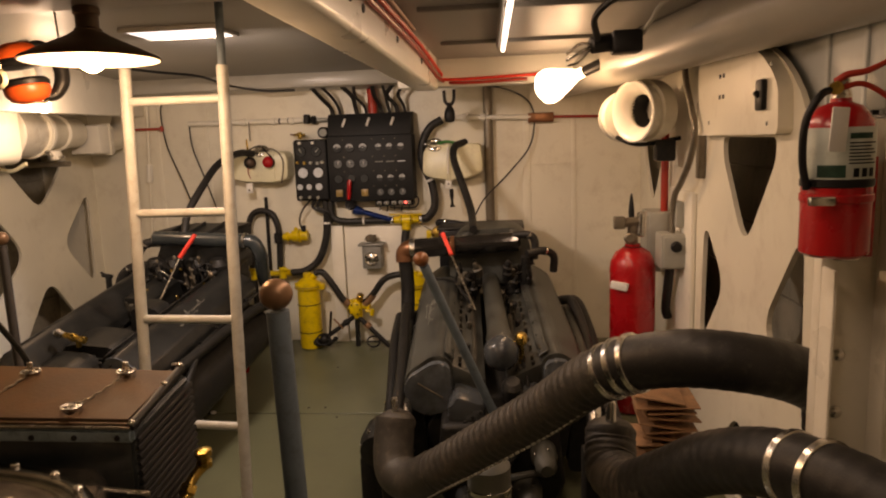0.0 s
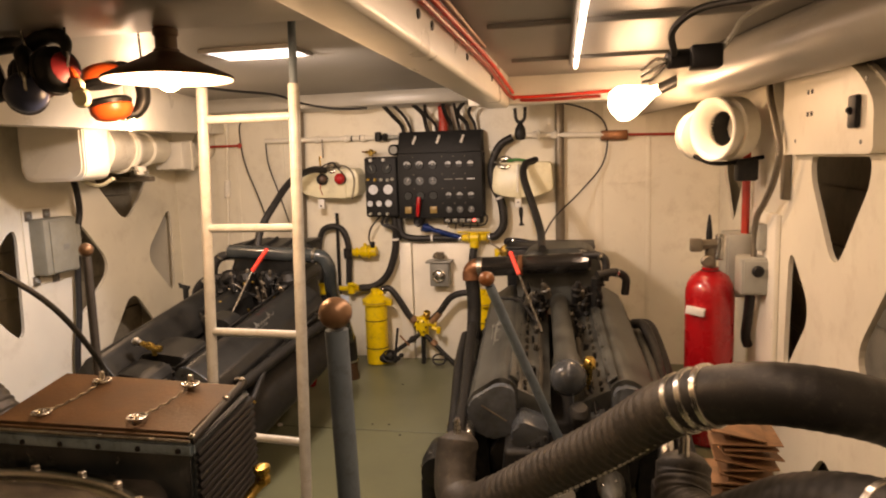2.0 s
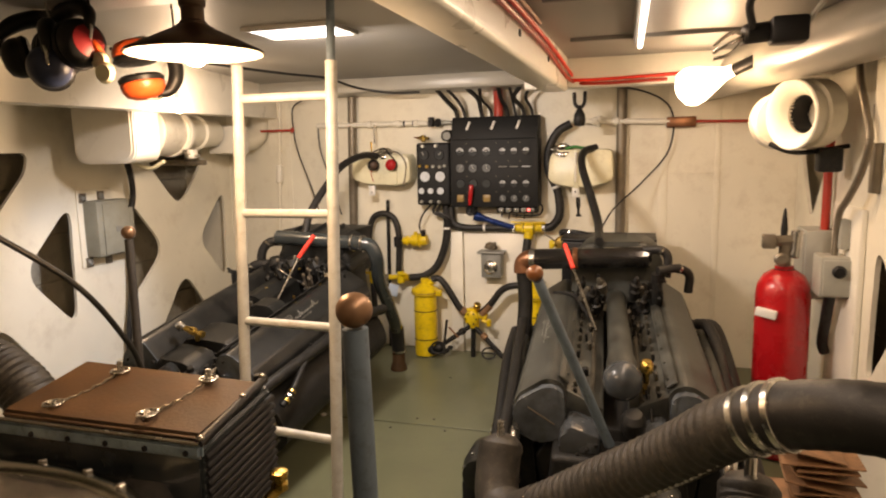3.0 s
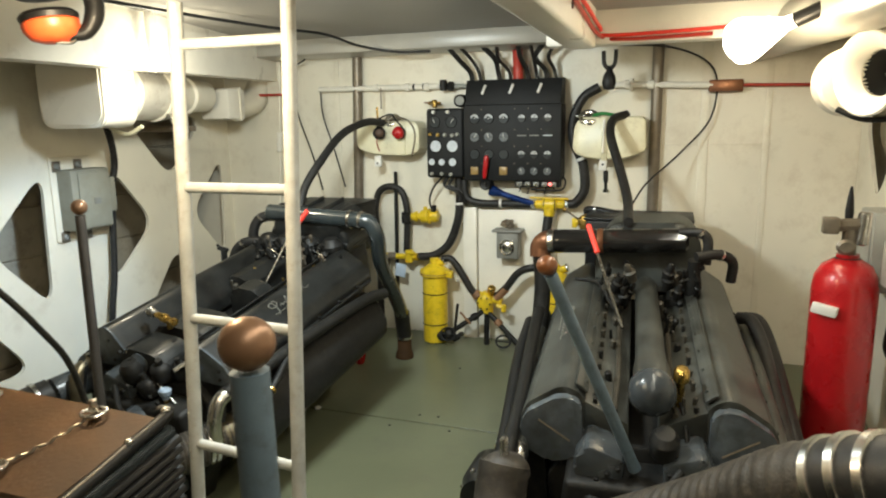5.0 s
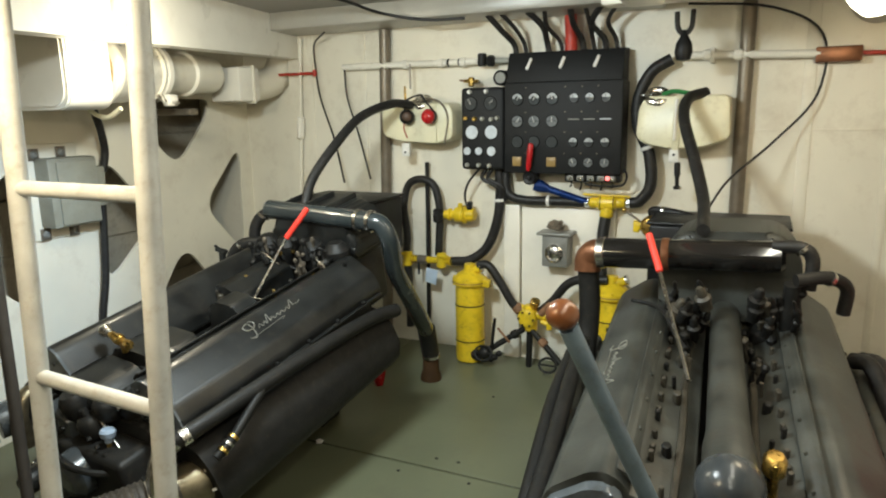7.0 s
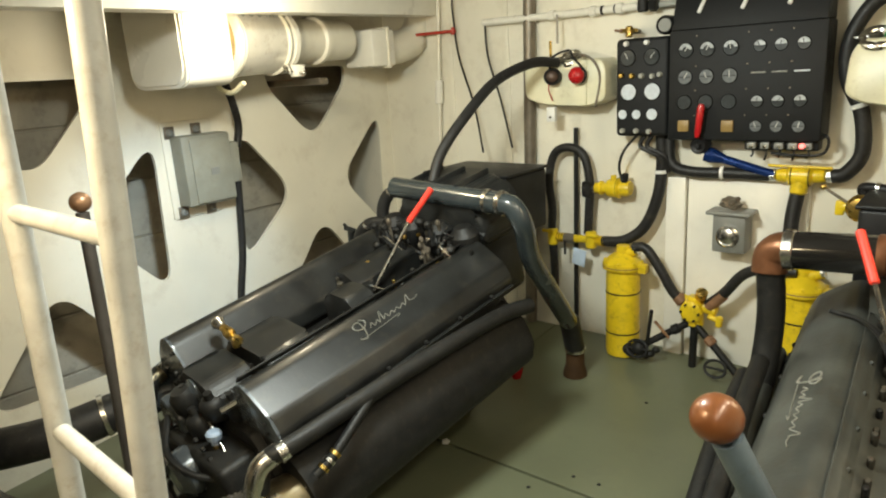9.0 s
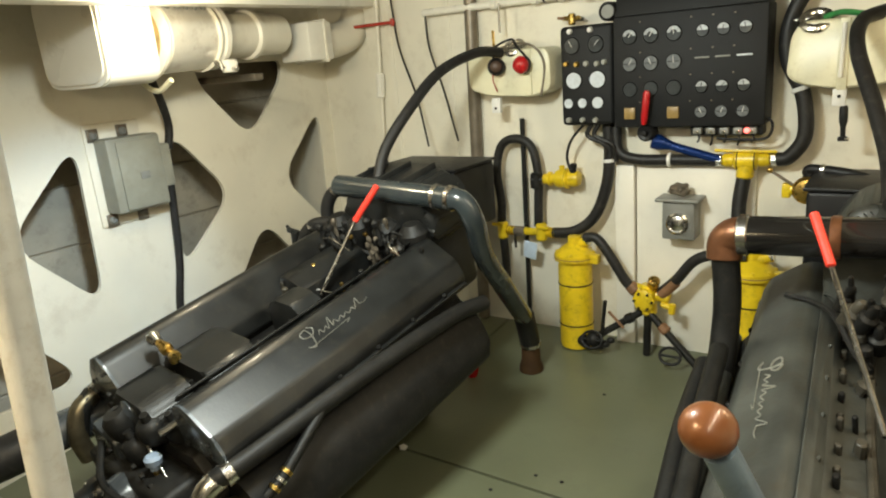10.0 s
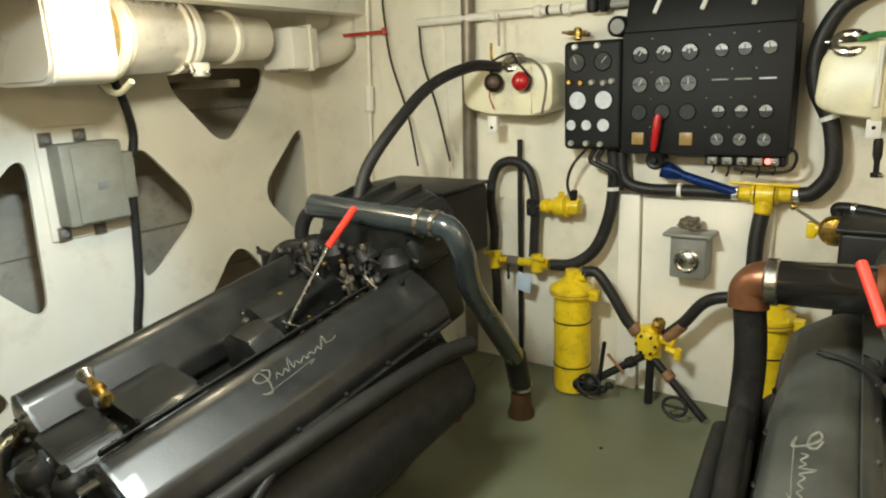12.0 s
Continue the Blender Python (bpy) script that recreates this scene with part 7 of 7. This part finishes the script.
for k in range(5):
    p = A.lerp(B, 0.205 + 0.03 * k)
    part("band_screw", lathe(p + Vector((0.095, 0, 0.095)), p + Vector((0.3, 0, 0.3)), [(0.009, -0.004), (0.009, 0.006), (0.005, 0.010), (0, 0.010)], 8), GREY_STEEL, duct)
lug = part("clamp_lug", box((-2.15, 3.845, 1.34), (-2.11, 3.90, 1.39), 0.008), WHITE_CLEAN, duct)
part("bolt", rod((-2.17, 3.87, 1.355), (-2.08, 3.87, 1.355), 0.008, 8), STEEL, lug)
part("saddle", sweep([(-2.34, 3.60, 1.42), (-2.28, 3.58, 1.33), (-2.16, 3.56, 1.295), (-2.07, 3.56, 1.33)], 0.010, 8), CREAM, duct)
part("sealing_ring", lathe(A.lerp(B, 0.102), B, [(0.120, 0), (0.132, 0.004), (0.126, 0.02), (0.134, 0.03), (0.128, 0.055)], 32), OCHRE, duct, "ochre sealing ring between casing and sleeve")
for k in range(4):
    p = A.lerp(B, 0.335 + 0.008 * k) + Vector((0.10, 0, -0.105 - 0.004 * (k % 2)))
    part("clamp_bolt", lathe(p, p + Vector((0.6, -0.2, -0.5)), [(0.010, 0), (0.010, 0.02), (0.006, 0.026), (0.006, 0.04), (0, 0.041)], 8), WHITE_CLEAN if k % 2 else STEEL, duct)
tagged(part("bracket", box((-2.60, 4.05, 1.30), (-2.20, 4.10, 1.33), 0.006), PIPE_GREY), "grey steel strut carrying the duct", "bracket")
jb = thing("junction_box", (-2.48, 3.58, 0.95), "pale grey steel junction box on a backing plate", "junction box")


def west(y, z, d):
    return Vector((X_WEST + d, y, z))


def west_box(y0, y1, z0, z1, d0, d1, bevel=0.006):
    bm = box((y0, d0, z0), (y1, d1, z1), bevel)
    for v in bm.verts:
        v.co = west(v.co.x, v.co.z, v.co.y)
    return bm


part("backing_plate", west_box(3.45, 3.69, 0.775, 1.19, -0.002, 0.012), WHITE, jb)
part("body", west_box(3.480, 3.715, 0.83, 1.13, 0.010, 0.105, 0.012), JUNCTION_GREY, jb)
part("lid", west_box(3.515, 3.70, 0.84, 1.115, 0.104, 0.115, 0.005), JUNCTION_GREY, jb)
part("plate", west_box(3.595, 3.635, 0.955, 0.985, 0.114, 0.118, 0.001), GREY_STEEL, jb)
part("gland", west_box(3.71, 3.765, 0.90, 1.08, 0.02, 0.09, 0.01), JUNCTION_GREY, jb)
for y, z in ((3.485, 1.145), (3.61, 1.15), (3.495, 0.80), (3.63, 0.80)):
    a = west(y, z, 0.01)
    part("bolt", lathe(a, a + Vector((1, 0, 0)), [(0.017, 0), (0.017, 0.012), (0.011, 0.018), (0.009, 0.012), (0, 0.012)], 8), GREY_STEEL, jb)
    part("bracket", west_box(y - 0.024, y + 0.024, z - 0.026, z + 0.026, 0.011, 0.017, 0.003), PIPE_GREY, jb)
tagged(part("conduit", sweep([west(3.73, 1.34, 0.10), west(3.765, 1.24, 0.09), west(3.79, 1.14, 0.07), west(3.775, 1.05, 0.06)], 0.017, 12), RUBBER), "black conduit from the duct to the junction box", "conduit")
tagged(part("conduit", sweep([west(3.755, 0.92, 0.06), west(3.75, 0.75, 0.05), west(3.73, 0.55, 0.05), west(3.69, 0.35, 0.05), west(3.68, 0.10, 0.04)], 0.017, 12), RUBBER), "black conduit dropping below the junction box", "conduit")

# ---- lamp, ear defenders, second bulb ----
shade = thing("pendant_lamp", (-0.665, 1.95, 1.68), "dark enamelled shade lamp with a glowing bulb", "pendant lamp")
part("shade", lathe((-0.665, 1.95, 1.665), (-0.665, 1.95, 0), [(0.020, 0.020), (0.034, 0.022), (0.048, 0.031), (0.095, 0.053), (0.147, 0.077), (0.152, 0.083), (0.146, 0.081), (0.093, 0.058), (0.048, 0.037), (0.030, 0.028), (0.020, 0.026)], 40), SHADE_BROWN, shade)
part("lining", lathe((-0.665, 1.95, 1.663), (-0.665, 1.95, 0), [(0.025, 0.042), (0.048, 0.048), (0.093, 0.064), (0.146, 0.0825), (0.1475, 0.0835), (0.092, 0.066), (0.047, 0.050), (0.024, 0.044)], 40, None, False), WHITE_CLEAN, shade, "white enamel inside of the shade")
part("socket", lathe((-0.665, 1.95, 1.705), (-0.665, 1.95, 0), [(0.018, 0.0), (0.022, 0.002), (0.029, 0.008), (0.029, 0.022), (0.025, 0.026), (0.025, 0.052), (0.030, 0.056), (0.030, 0.062)], 20), SHADE_BROWN, shade)
part("bulb", ball((-0.665, 1.95, 1.588), 0.032, 1.1), BULB, shade, "glowing warm bulb")
sb = thing("bare_lamp", (-1.795, 3.36, 1.70), "lit bare bulb hung beside the side stringer", "lamp")
part("bulb", ball((-1.80, 3.36, 1.590), 0.028, 1.2), BULB, sb, "glowing bulb")
part("socket", rod((-1.80, 3.36, 1.618), (-1.80, 3.36, 1.80), 0.018), WHITE_CLEAN, sb)


def defenders(c, turn, shell, pad, label, spread=0.045, size=0.042, badge=None):
    """Two cups pressed together under a padded band, hung by the band; turn = (rx, ry, rz) of the whole."""
    m = thing("ear_defenders", c, label, "ear defenders", "ear defenders on the deckhead hooks")
    R = Matrix.Translation(c) @ pose(0, 0, 0, *turn)
    Q = R.to_3x3()
    wide = spread + 0.022
    part("headband", sweep([R @ Vector(p) for p in ((-wide, 0, -0.01), (-wide - 0.004, 0.01, 0.035), (-wide * 0.6, 0.015, 0.062), (0, 0.018, 0.070), (wide * 0.6, 0.015, 0.062), (wide + 0.004, 0.01, 0.035), (wide, 0, -0.01))], [0.008, 0.014, 0.019, 0.020, 0.019, 0.014, 0.008], 10), BLACK, m)
    for s in (-1, 1):
        a = R @ Vector((spread * s * 0.45, 0, -0.02))
        b = R @ Vector((spread * s * 0.45 + s, 0, -0.02))
        cup = part("cup", lathe(a, b, [(size * 0.92, 0.014), (size, 0.020), (size * 0.98, 0.034), (size * 0.80, 0.050), (size * 0.45, 0.058), (0, 0.060)], 24), shell, m)
        part("cushion", lathe(a, b, [(size * 0.5, -0.004), (size * 0.9, -0.002), (size * 1.04, 0.006), (size * 1.0, 0.016), (size * 0.6, 0.018)], 24), pad, cup)
        if badge and s > 0:
            part("badge", lathe(a + (b - a) * 0.046, b, [(size * 0.70, 0), (size * 0.66, 0.008), (size * 0.40, 0.014), (0, 0.015)], 24), badge, cup, "red outer disc of the cup")
        part("yoke", sweep([R @ Vector((spread * s * 0.45 + 0.058 * s, 0, -0.02)), R @ Vector((spread * s * 0.45 + 0.062 * s, 0.004, 0.012)), R @ Vector((wide * s, 0, 0.03))], 0.004, 6), STEEL, cup)
    tip = R @ Vector((0, 0.018, 0.070))
    part("hook", sweep([tip + Vector((0, 0, -0.004)), tip + Vector((0.006, 0.0, 0.02)), Vector((tip.x, tip.y, (SOFFIT if tip.y < 1.98 else Z_CEIL) - 0.01)), Vector((tip.x, tip.y, SOFFIT if tip.y < 1.98 else Z_CEIL))], 0.003, 6), STEEL, m)


defenders((-0.938, 1.872, 1.620), (0, -6, -14), BLACK, BLACK, "black ear defenders with a red disc hung under the deckhead", 0.05, 0.054, DARK_RED)
defenders((-1.045, 1.90, 1.615), (-10, -12, 40), BLACK, BLACK, "black ear defenders hung in a bunch under the deckhead", 0.055, 0.046)
defenders((-0.985, 1.86, 1.575), (10, 0, -48), NAVY, BLACK, "dark navy ear defenders hung in a bunch under the deckhead", 0.04, 0.046)
defenders((-0.955, 2.14, 1.585), (-12, 80, 20), ORANGE, BLACK, "orange-red ear defenders hung on their side", 0.04, 0.056)
pads = thing("ear_pads", (-0.845, 1.86, 1.57), "worn cream foam pads among the ear defenders", "ear pads")
part("pad", lathe((-0.850, 1.875, 1.568), (-0.80, 1.4, 1.55), [(0.008, 0), (0.018, 0.004), (0.021, 0.012), (0.016, 0.018), (0.008, 0.016)], 18), CREAM, pads)
part("pad", lathe((-0.832, 1.868, 1.540), (-0.78, 1.4, 1.50), [(0.010, 0), (0.020, 0.004), (0.024, 0.012), (0.018, 0.020), (0.010, 0.018)], 18), CREAM, pads)
part("strap", sweep([(-0.846, 1.868, 1.575), (-0.856, 1.862, 1.600), (-0.872, 1.862, 1.612), (-0.880, 1.866, 1.585)], 0.009, 8), ORANGE, pads, "orange strap")
part("cord", sweep([(-0.872, 1.864, 1.610), (-0.868, 1.865, 1.65), (-0.866, 1.865, SOFFIT)], 0.003, 6), BLACK, pads)

# ---- the near engine: its air box and pipes ----
near = thing("air_box", (-0.75, 1.68, 0.75), "black air intake box with a rusty brown chained lid", "air box")


part("body", hexa([(-0.89, 1.55, 0.62), (-0.425, 1.55, 0.62), (-0.43, 1.79, 0.70), (-0.89, 1.80, 0.70), (-0.89, 1.55, 0.855), (-0.42, 1.55, 0.852), (-0.425, 1.79, 0.880), (-0.89, 1.80, 0.89)]), GLOSS_BLUE, near)
part("lid", hexa([(-0.89, 1.565, 0.858), (-0.43, 1.565, 0.855), (-0.435, 1.785, 0.882), (-0.89, 1.795, 0.892), (-0.89, 1.57, 0.872), (-0.435, 1.57, 0.868), (-0.44, 1.78, 0.895), (-0.89, 1.79, 0.905)]), BROWN_TOP, near, "rusty brown lid")
# the band's sheen comes from its pale colour
part("lid_edge", hexa([(-0.89, 1.540, 0.838), (-0.415, 1.540, 0.835), (-0.415, 1.556, 0.835), (-0.89, 1.556, 0.838), (-0.89, 1.542, 0.866), (-0.415, 1.542, 0.862), (-0.415, 1.556, 0.864), (-0.89, 1.556, 0.868)]), SHEEN_EDGE, near, "blue-grey front edge with its pale sheen in the colour")
part("edge_wear", rod((-0.89, 1.545, 0.868), (-0.42, 1.545, 0.864), 0.0035, 8), STEEL, near, "worn bright lip")
for k in range(6):
    x = -0.87 + 0.085 * k
    part("rivet", lathe((x, 1.541, 0.846), (x, 1.4, 0.846), [(0.006, 0), (0.005, 0.003), (0, 0.004)], 8), BLACK, near)
part("corner_rim", sweep([(-0.424, 1.548, 0.862), (-0.428, 1.62, 0.872), (-0.434, 1.72, 0.886), (-0.440, 1.788, 0.896), (-0.46, 1.792, 0.896)], 0.010, 10, 4), BLACK, near)
for p in ((-0.421, 1.552, 0.872), (-0.432, 1.70, 0.893), (-0.438, 1.782, 0.905)):
    part("rim_screw", ball(p, 0.007, 0.8, 10), STEEL, near)
for k in range(13):
    z = 0.840 - 0.0165 * k
    part("louvre", prism([(-0.424, z - 0.012), (-0.412, z - 0.011), (-0.4145, z - 0.0025), (-0.424, z)], 1.560, 1.785, Matrix(((1, 0, 0, 0), (0, 1, 0, 0), (0, 0.124, 1, -0.193), (0, 0, 0, 1))), 0.0015, 1), BLACK, near)
for x in (-0.54, -0.76):
    for y, z in ((1.60, 0.878), (1.745, 0.898)):
        nut = part("wing_nut", lathe((x - 0.03 * (y < 1.7), y, z - 0.004), (x - 0.03 * (y < 1.7), y, 2), [(0.009, 0), (0.010, 0.005), (0.007, 0.008), (0.006, 0.030 if y > 1.7 else 0.014), (0, 0.032 if y > 1.7 else 0.016)], 12), STEEL, near)
        part("ring", sweep([(x - 0.03 * (y < 1.7) + 0.018 * math.cos(a), y + 0.018 * math.sin(a), z + 0.006) for a in np.linspace(0, 2 * math.pi, 13)], 0.0028, 6, 2), STEEL, nut)
        part("spoke", rod((x - 0.03 * (y < 1.7) - 0.017, y, z + 0.005), (x - 0.03 * (y < 1.7) + 0.017, y + 0.006, z + 0.005), 0.0025, 6), STEEL, nut)
    chain = [(x - 0.03, 1.605, 0.884), (x - 0.02, 1.64, 0.884), (x - 0.005, 1.69, 0.892), (x, 1.74, 0.902)]
    for k, c in enumerate(curve_points(chain, 4)):
        part("chain_link", lathe(c, c + Vector((0.3, 1, 0.8 if k % 2 else 0)), [(0.0018, -0.006), (0.0028, 0), (0.0018, 0.006)], 8), PIPE_GREY, near)
stand = thing("near_engine", (-0.75, 1.35, floor_at(1.35)), "dark near engine top with flanged pipe and bright nuts", "engine")
part("block", box((-1.05, 0.70, floor_at(0.7) - 0.001), (-0.50, 1.80, 0.66), 0.03), ENGINE_DARK, stand)
part("flanged_cover", lathe((-0.75, 1.33, 0.62), (-0.75, 1.33, 2), [(0.34, 0), (0.345, 0.02), (0.345, 0.14), (0.33, 0.16), (0.0, 0.165)], 48), NEAR_METAL, stand)
part("rim_pipe", sweep([(-0.75 + 0.345 * math.cos(a), 1.33 + 0.20 * math.sin(a), 0.775 + 0.10 * math.sin(a) * 0) for a in np.linspace(-0.3, math.pi + 0.3, 19)], 0.024, 12, 2), BURNISHED, stand, "dark rim pipe with bolts")
for k in range(11):
    a = -0.1 + k * (math.pi + 0.2) / 10
    p = Vector((-0.75 + 0.345 * math.cos(a), 1.33 + 0.20 * math.sin(a), 0.797))
    part("nut", rod(p, p + Vector((0, 0, 0.010)), 0.009, 6), STEEL, stand)
part("copper_top", box((-0.98, 1.20, 0.775), (-0.56, 1.40, 0.80), 0.01), NEAR_METAL, stand, "brown copper-toned plate")
part("bright_bar", rod((-0.56, 1.505, 0.775), (-0.368, 1.50, 0.760), 0.0045, 8), STEEL, stand)
part("plate_trim", rod((-0.62, 1.28, 0.806), (-0.545, 1.395, 0.806), 0.0055, 8), NEAR_METAL, stand)
bt = thing("brass_tap", (-0.365, 1.66, 0.70), "polished brass tap below the air box", "tap")
part("head", lathe((-0.364, 1.705, 0.705), (-0.364, 1.70, 0.80), [(0.010, 0), (0.017, 0.003), (0.017, 0.016), (0.013, 0.018), (0.013, 0.026), (0.018, 0.028), (0.018, 0.040), (0.010, 0.043), (0, 0.043)], 8), BRASS, bt)
part("stem", sweep([(-0.364, 1.705, 0.712), (-0.382, 1.68, 0.69), (-0.388, 1.64, 0.655), (-0.425, 1.60, 0.62)], 0.011, 10), BRASS, bt)
part("union", lathe((-0.384, 1.672, 0.682), (-0.388, 1.64, 0.655), [(0.016, 0), (0.018, 0.003), (0.018, 0.018), (0.014, 0.022)], 6), BRASS, bt)
tagged(part("control_cable", sweep([(-1.45, 1.75, 1.38), (-1.27, 1.88, 1.19), (-1.15, 2.02, 1.03), (-1.13, 2.15, 0.86), (-1.15, 2.25, 0.70), (-1.15, 2.3, 0.4), (-1.15, 2.3, floor_at(2.3))], 0.008, 8), RUBBER), "black control cable curving down behind the air box", "cable")
lh2 = thing("exhaust_hose", (-1.7, 2.3, 0.5), "ribbed dark exhaust hose beside the air box", "exhaust hose", "exhaust hoses")
part("hose", sweep([(-2.25, 2.25, 0.66), (-1.98, 2.28, 0.70), (-1.80, 2.30, 0.66), (-1.66, 2.30, 0.56), (-1.60, 2.30, 0.40), (-1.60, 2.32, 0.20)], 0.085, 20, 6, 0.003, 0.022), CLOTH_HOSE, lh2)
part("clamp", lathe((-1.60, 2.31, 0.30), (-1.60, 2.31, 0.2), [(0.088, 0), (0.091, 0.003), (0.091, 0.02), (0.088, 0.023)], 24), STEEL, lh2)
